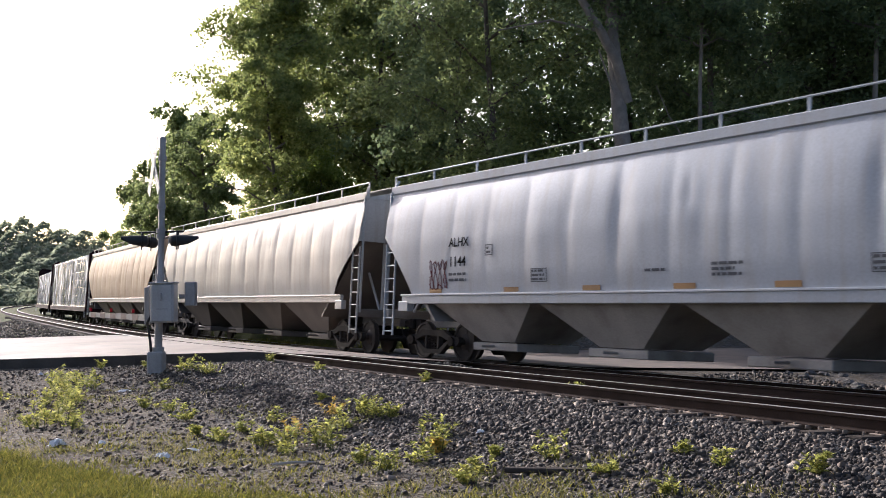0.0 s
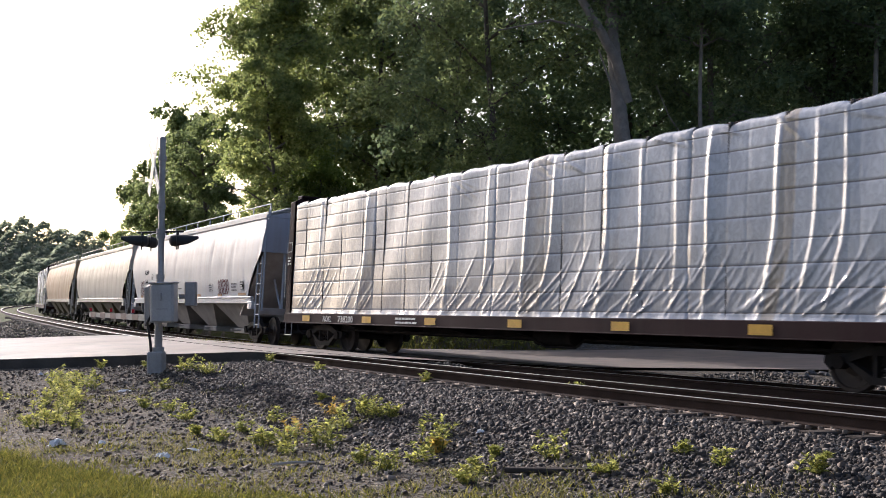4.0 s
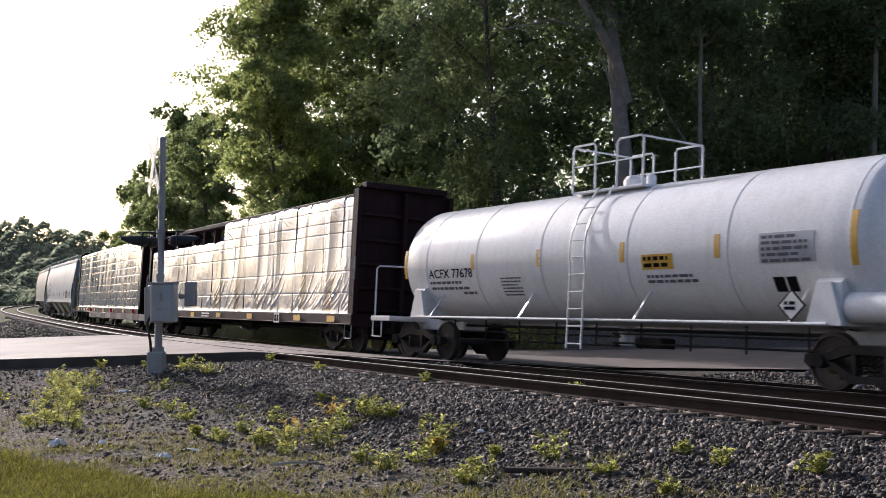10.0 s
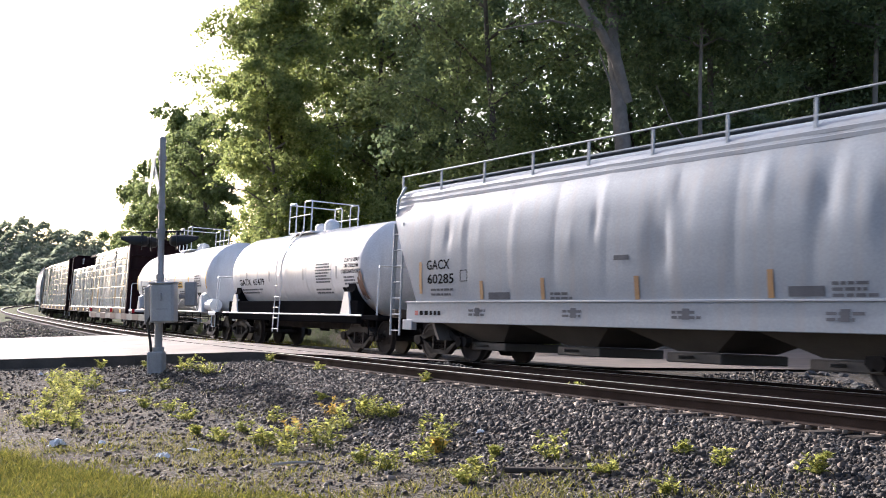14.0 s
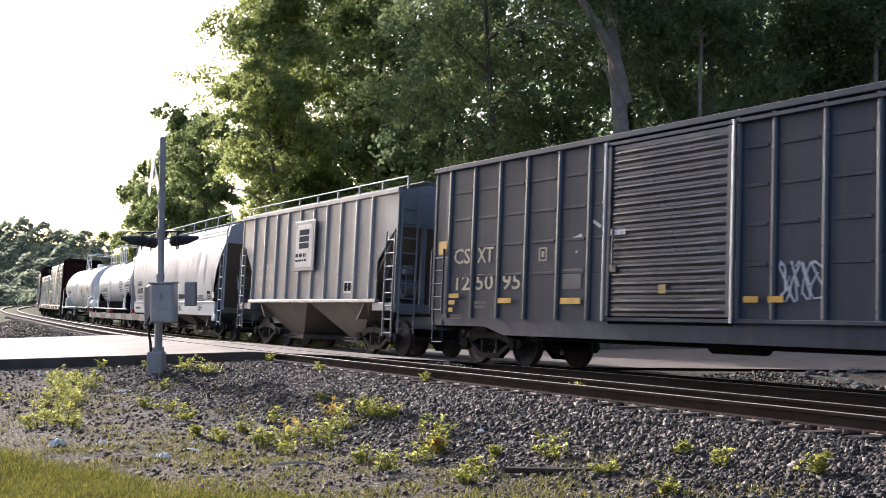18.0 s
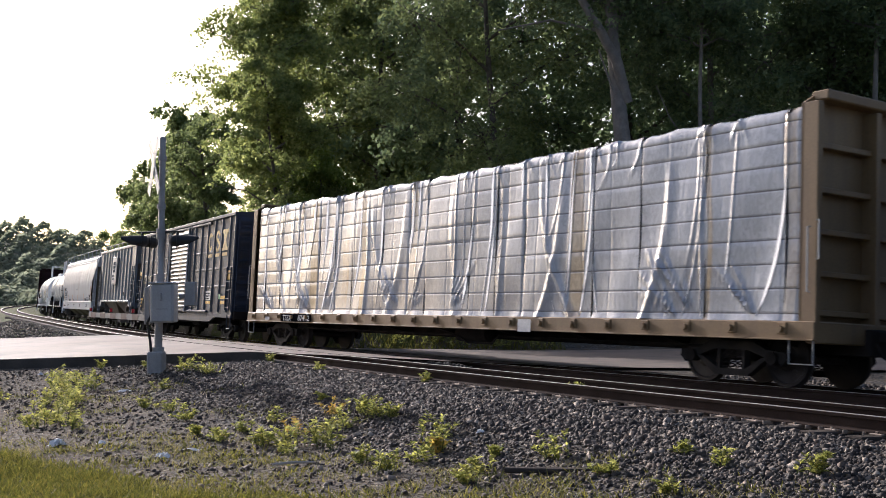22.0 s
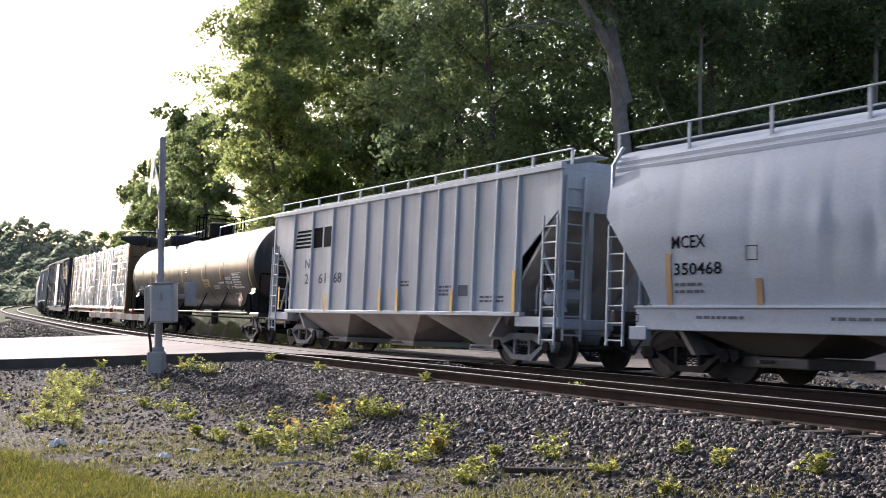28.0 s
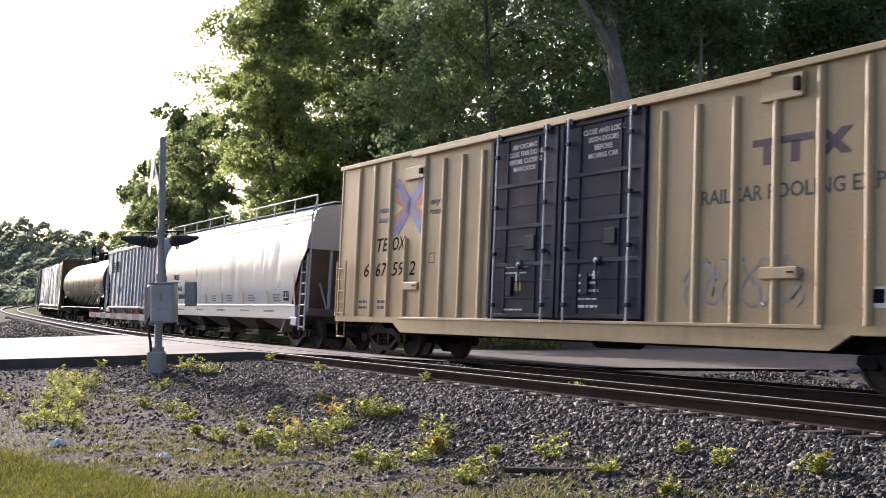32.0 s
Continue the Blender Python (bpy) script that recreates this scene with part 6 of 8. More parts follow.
    lg.prism([(-6.4 + o, 3.98), (-6.6 + o, 3.98), (-7.05 + o, 3.58), (-6.85 + o, 3.58)], "y", ys, ys + 0.003).prism([(-6.85 + o, 3.98), (-7.05 + o, 3.98), (-6.6 + o, 3.58), (-6.4 + o, 3.58)], "y", ys, ys + 0.0045)
    part("emblem_block", lg, LOGO_PURPLE, car)
    for lines_, x, z in ((("-IMPORTANT-", "CLOSE THIS DOOR", "BEFORE CLOSING", "MAIN DOOR"), 1.65, 4.62), (("CLOSE AND LOCK", "BOTH DOORS", "BEFORE", "MOVING CAR"), -0.85, 4.62)):
        for k, tx in enumerate(lines_):
            wd = 0.085 * len(tx)
            lettering(car, tx, x + o - (1.3 - wd) / 2, 1.524, z - 0.16 * k, 0.1, CHALK, wd)
    bars(car, 1.6 + o, 1.524, 2.12, 0.9, 2, CHALK, 0.035, 0.09)
    bars(car, 1.6 + o, 1.524, 1.22, 1.0, 1, CHALK, 0.035)
    bars(car, -0.9 + o, 1.524, 1.9, 0.6, 5, CHALK, 0.05, 0.1)
    plate(car, 1.2 + o, 0.98 + o, 1.525, 1.6, 1.82, OLD_YELLOW, "tag")
    plate(car, 8.32 + o, 7.83 + o, ys, 0.9, 1.04, YELLOW_REFLECTOR, "reflector")
    bars(car, 8.3 + o, ys + 0.006, 1.0, 0.4, 1, INK, 0.05)
    bars(car, 8.2 + o, ys, 1.42, 0.5, 2, FAINT_INK, 0.07, 0.08)
    bars(car, 7.2 + o, ys, 1.42, 0.5, 2, FAINT_INK, 0.07, 0.08)
    scrawl(car, -3.7 + o, -6.2 + o, ys, 1.25, 2.1, surface("faint_grey_blue_spray", (0.44, 0.39, 0.33), 0.5, bump=0), 15, 6, 0.035)
    frame_mark(car, 4.75 + o, 4.5 + o, ys, 2.3, 2.55, FAINT_INK)
    plate(car, -7.24 + o, -7.65 + o, ys, 1.26, 1.57, CHALK, "stencil_plate")
    plate(car, -7.28 + o, -7.61 + o, ys + 0.005, 1.33, 1.53, INK, "stencil")
    for e in (1, -1):
        ladder(car, e * (h - 0.05), e * (h - 0.55), 1.56, 1.0, 2.5, BUFF, 5)
        ladder(car, 1.42, 0.98, e * (h + 0.1), 1.1, 4.8, BUFF, 9, across="y")
    reach = h - 2.0
    finish(car, mid, reach, truck(car, reach) + truck(car, -reach))


# ---- the train, from its head back ----
ROWS_A = [1.36, 1.82, 2.34, 2.81, 3.39, 3.99]
ROWS_B = [1.62, 2.22, 2.89, 3.3, 3.62, 4.0]
ROWS_C = [1.17, 1.56, 1.95, 2.34, 2.74, 3.13, 3.51, 3.87, 4.2]

centerbeam("dark centerbeam flat car with straw-coloured lumber", 207.0, 184.8, MAROON, [(10.5, -10.5, 3.9, (6, 2, -2, -6))], WRAP_B, ROWS_B, [], seed=70)
centerbeam("centerbeam flat car loaded with white wrapped lumber", 183.2, 161.0, MAROON, [(10.6, 0.1, 4.4, (9, 6.5, 4, 1.5)), (-0.1, -10.6, 4.4, (-2, -4.5, -7, -9.5))], WRAP_A, ROWS_A, [], seed=60)

FULL = [(1.5, 1.52), (2.0, 1.58), (2.8, 1.6), (3.4, 1.55), (3.85, 1.47), (4.18, 1.38)]
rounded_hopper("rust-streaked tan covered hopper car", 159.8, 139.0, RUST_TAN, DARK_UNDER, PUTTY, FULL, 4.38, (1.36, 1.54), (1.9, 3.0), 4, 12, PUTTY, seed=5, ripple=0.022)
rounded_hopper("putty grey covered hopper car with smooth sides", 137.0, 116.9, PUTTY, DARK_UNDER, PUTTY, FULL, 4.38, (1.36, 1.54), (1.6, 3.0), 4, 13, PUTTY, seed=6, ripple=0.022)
hop, hh, hm = rounded_hopper("pale grey covered hopper car with red graffiti", 115.7, 95.4, PALE_GREY, DUSTY_UNDER, PALE_GREY, FULL, 4.38, (1.33, 1.53), (1.35, 3.0), 4, 14, WHITE_RIB, seed=7, ripple=0.009)
hy = lambda z: side_y(z, FULL) + 0.012
lettering(hop, "ALHX", 7.06, hy, 2.63, 0.2, INK, 0.82)
lettering(hop, "1144", 7.04, hy, 2.18, 0.22, INK, 0.62)
bars(hop, 7.05, hy, 2.03, 1.0, 2, FAINT_INK, 0.06, 0.07)
frame_mark(hop, 5.6, 5.32, hy, 2.38, 2.62, FAINT_INK)
bars(hop, 5.55, hy, 2.57, 0.18, 2, FAINT_INK)
for x in (7.9, 4.92, 2.34, -0.1, -2.3, -5.2):
    plate(hop, x, x - 0.52, hy, 1.58, 1.68, DULL_REFLECTOR, "reflector")
plate(hop, -7.72, -8.58, hy, 1.6, 1.69, DULL_REFLECTOR, "reflector")
for x, w in ((3.95, 0.52), (-4.05, 0.5)):
    frame_mark(hop, x, x - w, hy, 1.77, 2.05, FAINT_INK, 0.015)
    bars(hop, x - 0.03, hy, 2.02, w - 0.06, 3, FAINT_INK, 0.045, 0.04)
bars(hop, -1.0, hy, 2.02, 0.7, 3, FAINT_INK)
bars(hop, 0.6, hy, 1.95, 0.6, 1, FAINT_INK)
bars(hop, -6.95, hy, 2.03, 0.65, 3, FAINT_INK, 0.05, 0.06)
plate(hop, -8.0, -8.38, hy, 1.8, 2.07, INK, "stencil_panel")
bars(hop, -8.03, lambda z: hy(z) + 0.005, 2.03, 0.32, 3, CHALK, 0.05, 0.03)
scrawl(hop, 7.9, 7.1, hy, 1.62, 2.36, RED_SPRAY, 3, 4, 0.016)
scrawl(hop, -5.25, -6.6, hy, 1.62, 2.2, RED_SPRAY, 9, 7, 0.02)

nk = centerbeam("dark maroon centerbeam flat car stacked with white wrapped lumber", 93.5, 70.9, MAROON, [(10.9, 5.9, 4.42, (10.16, 8.88, 7.81, 6.57)), (5.85, 0.4, 4.44, (5.36, 4.2, 3.0, 1.8)), (0.35, -5.5, 4.42, (-0.8, -2.0, -3.2, -4.4)), (-5.55, -11.1, 4.4, (-6.4, -7.6, -8.8, -10.2))],
                WRAP_C, ROWS_C, [(9.89, 0.49), (6.18, 0.49), (3.0, 0.49), (-0.4, 0.49), (-3.7, 0.49), (-7.0, 0.49), (-9.72, 0.5)], seed=10, loose=0.9, swept=True, gap=(2.8, 2.4, 1.2, 1.0))
lettering(nk, "NOKL", 8.53, 1.542, 0.82, 0.16, CHALK, 0.52)
lettering(nk, "738200", 7.6, 1.542, 0.82, 0.17, CHALK, 0.88)
frame_mark(nk, 11.36, 11.0, 1.475, 2.9, 3.2, CHALK)
bars(nk, 11.3, 1.476, 2.75, 0.25, 3, CHALK)
bars(nk, 4.4, 1.542, 0.98, 1.2, 2, CHALK, 0.05, 0.05)

sn = centerbeam("dark maroon centerbeam flat car with stepped wrapped lumber", 68.8, 45.6, MAROON, [(11.1, 5.9, 3.64, (10.26, 8.99, 6.64)), (5.85, 0.55, 3.64, (5.28, 4.18, 2.91, 1.74)), (0.45, -5.0, 4.28, (-0.95, -2.18, -4.5)), (-5.05, -11.2, 4.3, (-5.7, -6.92, -8.07, -9.23, -10.56))],
                WRAP_A, ROWS_B, [(10.14, 0.56), (6.4, 0.6), (3.92, 0.5), (0.5, 0.5), (-3.0, 0.5), (-7.4, 0.55), (-10.0, 0.55)], seed=30, loose=1.2, swept=True, gap=1.8)
lettering(sn, "SNW", 8.85, 1.542, 0.81, 0.17, CHALK, 0.5)
lettering(sn, "738640", 7.84, 1.542, 0.82, 0.17, CHALK, 0.9)
plate(sn, -5.74, -6.2, 1.56, 0.73, 1.03, CHALK, "stencil_plate")
plate(sn, -5.78, -5.94, 1.566, 0.78, 0.98, INK, "stencil")
plate(sn, -6.0, -6.16, 1.566, 0.78, 0.98, INK, "stencil")
bars(sn, 2.4, 1.542, 0.98, 1.3, 2, CHALK, 0.05, 0.05)
for k, (tx, wd) in enumerate((("LOADING & UNLOADING", 1.15), ("INSTRUCTIONS", 0.8), ("WARNING", 0.5))):
    lettering(sn, tx, 11.0 - (1.15 - wd) / 2, 0.9, 4.32 - 0.14 * k, 0.085, CHALK, wd)

at, ay = tank_car("glossy white tank car with a railed top platform", 44.8, 28.4, TANK_WHITE, TANK_WHITE, 1.42, 2.33, 6.45, (5.6, 3.5, 1.15, -1.45, -3.9, -6.3), (-0.15, 1.05), posts=4)
lettering(at, "ACFX 77678", 5.5, ay, 1.94, 0.2, INK, 1.86)
bars(at, 5.5, ay, 1.86, 1.9, 2, FAINT_INK, 0.06, 0.07)
bars(at, 4.2, ay, 1.62, 0.6, 1, FAINT_INK, 0.06)
for x, z0, z1 in ((6.55, 1.95, 2.65), (3.62, 2.1, 2.45), (1.2, 2.1, 2.45), (-1.35, 2.1, 2.48), (-3.7, 2.1, 2.5), (-6.38, 1.9, 2.72)):
    plate(at, x + 0.06, x - 0.06, ay, z0, z1, YELLOW_REFLECTOR, "reflector")
plate(at, -1.87, -2.66, ay, 1.95, 2.22, YELLOW_REFLECTOR, "notice")
bars(at, -1.92, lambda z: ay(z) + 0.005, 2.18, 0.66, 2, INK, 0.07, 0.05)
bars(at, -1.95, ay, 1.85, 1.3, 2, FAINT_INK)
bars(at, 2.6, ay, 1.9, 0.8, 6, FAINT_INK, 0.03, 0.04)
plate(at, -4.6, -5.68, ay, 1.98, 2.46, surface("pale_blue_grey_panel", (0.45, 0.47, 0.52), 0.5, bump=0), "stencil_panel")
bars(at, -4.65, lambda z: ay(z) + 0.005, 2.42, 0.98, 5, FAINT_INK, 0.05, 0.045)
plate(at, -4.8, -5.02, ay, 1.53, 1.76, INK, "stencil_panel")
plate(at, -5.06, -5.26, ay, 1.53, 1.76, INK, "stencil_panel")
dm = Shape().prism([(-5.31, 1.56), (-5.58, 1.3), (-5.31, 1.04), (-5.04, 1.3)], "y", 1.46, 1.47)
part("placard", dm, INK, at)
part("placard_face", Shape().prism([(-5.31, 1.52), (-5.54, 1.3), (-5.31, 1.08), (-5.08, 1.3)], "y", 1.47, 1.474), CHALK, at)
bars(at, -5.17, 1.476, 1.36, 0.3, 2, INK, 0.05, 0.03)
part("air_reservoir", Shape().tube([(-6.15, 1.15, 1.28), (-6.2, 1.15, 1.28), (-7.1, 1.15, 1.28), (-7.16, 1.15, 1.28)], [0.1, 0.24, 0.24, 0.1], 16), TANK_WHITE, at)

gt, gy_ = tank_car("white tank car with a black frame and stained end", 28.5, 15.4, TANK_WHITE, FRAME_BLACK, 1.36, 2.36, 5.1, (4.4, 2.7, 0.6, -1.4, -3.2), (0.55, 0.9), jacketed=True, side_rail=False, rail_mat=TANK_WHITE)
part("side_sill", Shape().box(-5.2, 5.2, 1.18, 1.4, 0.8, 1.42, 0.02), FRAME_BLACK, gt)
part("side_rail", Shape().tube([(-5.6, 1.46, 1.02), (5.6, 1.46, 1.02)], 0.026, 8), TANK_WHITE, gt)
lettering(gt, "GATX  65479", 4.45, gy_, 1.96, 0.2, INK, 2.36)
bars(gt, 4.3, gy_, 1.84, 2.2, 2, FAINT_INK, 0.05, 0.05)
for k, (tx, wd) in enumerate((("CLAY SLURRY", 0.95), ("OR CALCIUM", 0.9), ("CARBONATE ONLY", 1.25))):
    lettering(gt, tx, -3.94 - (1.25 - wd) / 2, gy_, 2.5 - 0.16 * k, 0.11, INK, wd)
bars(gt, -4.1, gy_, 2.1, 0.9, 3, FAINT_INK)
plate(gt, -3.87, -4.07, gy_, 1.6, 1.8, INK, "stencil_panel")
plate(gt, -4.1, -4.3, gy_, 1.6, 1.8, INK, "stencil_panel")
bars(gt, -2.16, gy_, 2.5, 1.15, 7, FAINT_INK, 0.045, 0.04)
bars(gt, -2.0, gy_, 1.78, 1.2, 2, FAINT_INK)
for x in (3.7, 1.6, -1.2, -3.6):
    plate(gt, x + 0.045, x - 0.045, gy_, 2.05, 2.4, surface("grey_reflector", (0.45, 0.45, 0.45), 0.4, bump=0), "reflector")
RUST = surface("rust_brown_stain", (0.22, 0.12, 0.08), 0.7, dark=0.6, scale=5, fine=30, bump=0.05)
streak_rnd = random.Random(4)
for k in range(9):
    x = -4.95 - 0.03 * k
    plate(gt, x, x - streak_rnd.uniform(0.03, 0.06), gy_, streak_rnd.uniform(1.45, 1.6), streak_rnd.uniform(1.9, 2.3), RUST, "rust_streak", "brown rust stain", 0.002)
part("discharge_dome", Shape().tube([(-0.15, 0, 3.7), (-0.15, 0, 3.95), (-0.15, 0, 4.05), (-0.15, 0, 4.1)], [0.24, 0.24, 0.16, 0.03], 16), TANK_WHITE, gt)

FLOW = [(1.3, 1.5), (1.8, 1.56), (2.6, 1.6), (3.2, 1.55), (3.6, 1.46), (3.8, 1.39), (4.0, 1.36)]
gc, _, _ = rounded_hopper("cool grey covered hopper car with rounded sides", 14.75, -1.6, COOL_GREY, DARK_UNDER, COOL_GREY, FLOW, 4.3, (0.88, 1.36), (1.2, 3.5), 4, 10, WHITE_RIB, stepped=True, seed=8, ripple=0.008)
cy = lambda z: side_y(z, FLOW) + 0.012
lettering(gc, "GACX", 6.38, cy, 2.13, 0.22, INK, 0.98)
lettering(gc, "60285", 6.35, cy, 1.8, 0.22, INK, 1.12)
frame_mark(gc, 4.94, 4.66, cy, 1.83, 2.09, INK, 0.015)
bars(gc, 6.2, cy, 1.68, 1.2, 2, FAINT_INK, 0.05, 0.06)
for x, z0, z1 in ((6.65, 1.57, 2.32), (4.11, 1.42, 1.83), (1.94, 1.41, 1.85), (-0.82, 1.4, 1.83), (-3.86, 1.41, 1.86), (-6.9, 1.41, 2.35)):
    plate(gc, x + 0.06, x - 0.06, cy, z0, z1, DULL_REFLECTOR, "reflector")
for a, b, z0, z1 in ((3.85, 3.07, 1.42, 1.57), (-4.2, -4.87, 1.43, 1.59), (-0.22, -0.63, 2.13, 2.22)):
    plate(gc, a, b, cy, z0, z1, FAINT_INK, "stencil_panel")
bars(gc, 1.7, cy, 1.55, 0.7, 2, FAINT_INK)
bars(gc, -5.0, cy, 1.65, 0.9, 3, FAINT_INK)
plate(gc, -6.22, -6.66, cy, 1.48, 1.79, INK, "stencil_panel")
frame_mark(gc, -6.26, -6.42, lambda z: cy(z) + 0.005, 1.52, 1.66, CHALK)
frame_mark(gc, -6.46, -6.62, lambda z: cy(z) + 0.005, 1.52, 1.66, CHALK)
plate(gc, -6.95, -7.2, cy, 1.52, 1.75, CHALK, "tag")
sy = side_y(1.36, FLOW) + 0.034
plate(gc, 6.9, 6.76, sy, 1.05, 1.16, LOGO_RED, "emblem_block")
bars(gc, 6.68, sy, 1.16, 1.15, 1, INK, 0.1)
for x in (4.6, 1.3, -1.7, -4.9):
    bars(gc, x, sy, 1.2, 0.7, 2, FAINT_INK)
    plate(gc, x - 0.25, x - 0.42, sy, 1.05, 1.24, FAINT_INK, "stencil_panel")

rb_ = ribbed_hopper("weathered mid grey ribbed covered hopper with a sign board", -3.3, -14.6, MID_GREY, RIB_GREY, DARK_UNDER, 4.22, 1.42, (4.42, 3.42, 2.44, 1.53, 0.58, -0.39, -1.33, -2.27, -3.25, -4.18), (4.52, 3.38, 2.45), 2, MID_GREY)
part("sign_board", Shape().box(0.83, -0.68, 1.545, 1.585, 2.29, 3.79, 0.02), MID_GREY, rb_, "grey steel board with bolted edges")
part("sign_face", Shape().prism([(0.68, 2.4), (-0.53, 2.4), (-0.53, 3.52), (-0.36, 3.68), (0.51, 3.68), (0.68, 3.52)], "y", 1.586, 1.592), surface("off_white_board", (0.50, 0.50, 0.51), 0.5, dark=0.85, bump=0.02), rb_, "white sign face with clipped upper corners")
SIGN_SLATE = surface("slate_blue_sign_paint", (0.05, 0.065, 0.08), 0.85, dark=0.85, bump=0, spec=0.03)
for z in (2.96, 3.16, 3.36):
    plate(rb_, 0.43, -0.28, 1.594, z, z + 0.165, SIGN_SLATE, "sign_stripe", t=0.003)
bars(rb_, 0.66, 1.594, 2.82, 1.1, 1, SIGN_SLATE, 0.11)
bars(rb_, 0.66, 1.594, 2.64, 1.1, 1, SIGN_SLATE, 0.06)
plate(rb_, -2.58, -3.06, 1.475, 1.61, 1.94, CHALK, "stencil_plate")
plate(rb_, -2.62, -2.8, 1.48, 1.68, 1.9, INK, "stencil")
plate(rb_, -2.84, -3.02, 1.48, 1.68, 1.9, INK, "stencil")
bars(rb_, 3.9, 1.475, 2.6, 1.4, 3, RIB_GREY, 0.16, 0.2)

rolled_box_car()

tz = centerbeam("dull tan centerbeam flat car stacked with white wrapped lumber", -33.6, -56.4, STEEL_TAN, [(10.85, 6.3, 4.45, (10.2, 9.0, 7.7)), (6.2, 1.1, 4.42, (5.2, 4.1, 2.4)), (1.0, -3.8, 4.4, (0.2, -1.76, -2.8)), (-3.9, -11.1, 4.42, (-6.11, -7.43, -9.07, -10.78))],
                WRAP_B, ROWS_C, [], winches=True, seed=50)
plate(tz, 8.55, 6.35, 1.5405, 0.79, 1.02, FRAME_BLACK, "number_panel", "black panel behind the number", 0.001)
lettering(tz, "TTZX", 8.4, 1.542, 0.82, 0.16, CHALK, 0.6)
lettering(tz, "87442", 7.3, 1.542, 0.82, 0.16, CHALK, 0.8)
plate(tz, -3.9, -4.35, 1.56, 0.74, 1.0, CHALK, "stencil_plate")
plate(tz, 9.75, 9.4, 1.56, 0.82, 0.92, CHALK, "tag")

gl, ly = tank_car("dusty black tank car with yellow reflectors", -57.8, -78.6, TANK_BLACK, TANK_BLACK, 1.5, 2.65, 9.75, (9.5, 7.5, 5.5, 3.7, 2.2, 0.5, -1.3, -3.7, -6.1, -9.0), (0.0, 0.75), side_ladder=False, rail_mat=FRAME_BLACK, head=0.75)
plain = set(gl.children)
lettering(gl, "GLNX  336", 8.1, ly, 1.96, 0.2, CHALK, 1.5)
frame_mark(gl, 6.3, 6.08, ly, 1.95, 2.17, CHALK, 0.02)
bars(gl, 8.0, ly, 1.83, 1.9, 2, FAINT_INK, 0.05, 0.08)
bars(gl, 8.0, ly, 1.83, 1.8, 2, CHALK, 0.035, 0.09)
for x in (8.9, 5.6, 2.7, -0.36, -3.48, -6.0):
    plate(gl, x + 0.055, x - 0.055, ly, 2.2, 2.66, OLD_YELLOW, "reflector")
plate(gl, -9.42, -9.54, ly, 1.9, 2.8, OLD_YELLOW, "reflector")
plate(gl, -3.55, -4.35, ly, 1.96, 2.25, OLD_YELLOW, "notice")
bars(gl, -3.6, lambda z: ly(z) + 0.005, 2.15, 0.6, 2, FAINT_INK, 0.045, 0.06)
for k, tx in enumerate(("LIQUEFIED", "PETROLEUM", "GAS")):
    lettering(gl, tx, -6.52, ly, 2.18 - 0.15 * k, 0.1, CHALK, 0.085 * len(tx))
frame_mark(gl, -7.44, -8.58, ly, 1.87, 2.4, CHALK, 0.02)
bars(gl, -7.48, ly, 2.36, 1.05, 6, CHALK, 0.05, 0.035)
frame_mark(gl, -7.08, -7.62, ly, 1.68, 1.95, CHALK, 0.03)
bars(gl, -0.9, ly, 2.75, 0.5, 3, CHALK, 0.035, 0.04)
bars(gl, -1.9, ly, 2.1, 0.55, 2, CHALK, 0.04, 0.04)
bars(gl, -4.8, ly, 2.0, 0.9, 2, CHALK, 0.035, 0.04)
bars(gl, -5.6, ly, 2.12, 0.8, 1, CHALK, 0.06)
part("placard", Shape().prism([(-8.83, 1.72), (-9.08, 1.47), (-8.83, 1.22), (-8.58, 1.47)], "y", 1.5, 1.51), CHALK, gl)
part("placard_face", Shape().prism([(-8.83, 1.69), (-9.05, 1.47), (-8.83, 1.25), (-8.61, 1.47)], "y", 1.51, 1.514), LOGO_RED, gl)
bars(gl, -8.7, 1.516, 1.5, 0.28, 1, CHALK, 0.07)
tr = Shape()
for a, b in ((8.6, 1.3), (-1.2, -9.7)):
    tr.tube([(a, 0.25, 4.12), (a, 0.25, 4.52), (b, 0.25, 4.52), (b, 0.25, 4.12)], 0.02, 6)
    for k in range(3):
        tr.tube([(a + (b - a) * (k + 1) / 4, 0.25, 4.12), (a + (b - a) * (k + 1) / 4, 0.25, 4.52)], 0.018, 6)
part("top_hand_rail", tr, GALVANISED, gl)
part("valve_housing", Shape().tube([(-0.4, 0, 4.1), (-0.4, 0, 4.7), (-0.4, 0, 4.76)], [0.5, 0.5, 0.36], 20), RUNNING_GEAR, gl)
for ob in gl.children:  # the marks are set out from a point behind the car's middle
    if ob not in plain:
        ob.matrix_basis = Matrix.Translation((0.3, 0, 0))
# the number again on the domed end
num = lettering(gl, "GLNX  336", 0, 0, 0, 0.11, CHALK, 0.62)
for v in num.data.vertices:
    y, z = 0.98 + v.co.x, 2.8 + v.co.z
    k = min(1, math.hypot(y, z - 2.65) / 1.5)
    v.co = (-9.75 - 0.75 * float(np.interp(k, [0.04, 0.25, 0.55, 0.8, 0.94, 0.99, 1], [0.62, 0.6, 0.52, 0.36, 0.18, 0.06, 0])) - 0.006 - v.co.y, y, z)

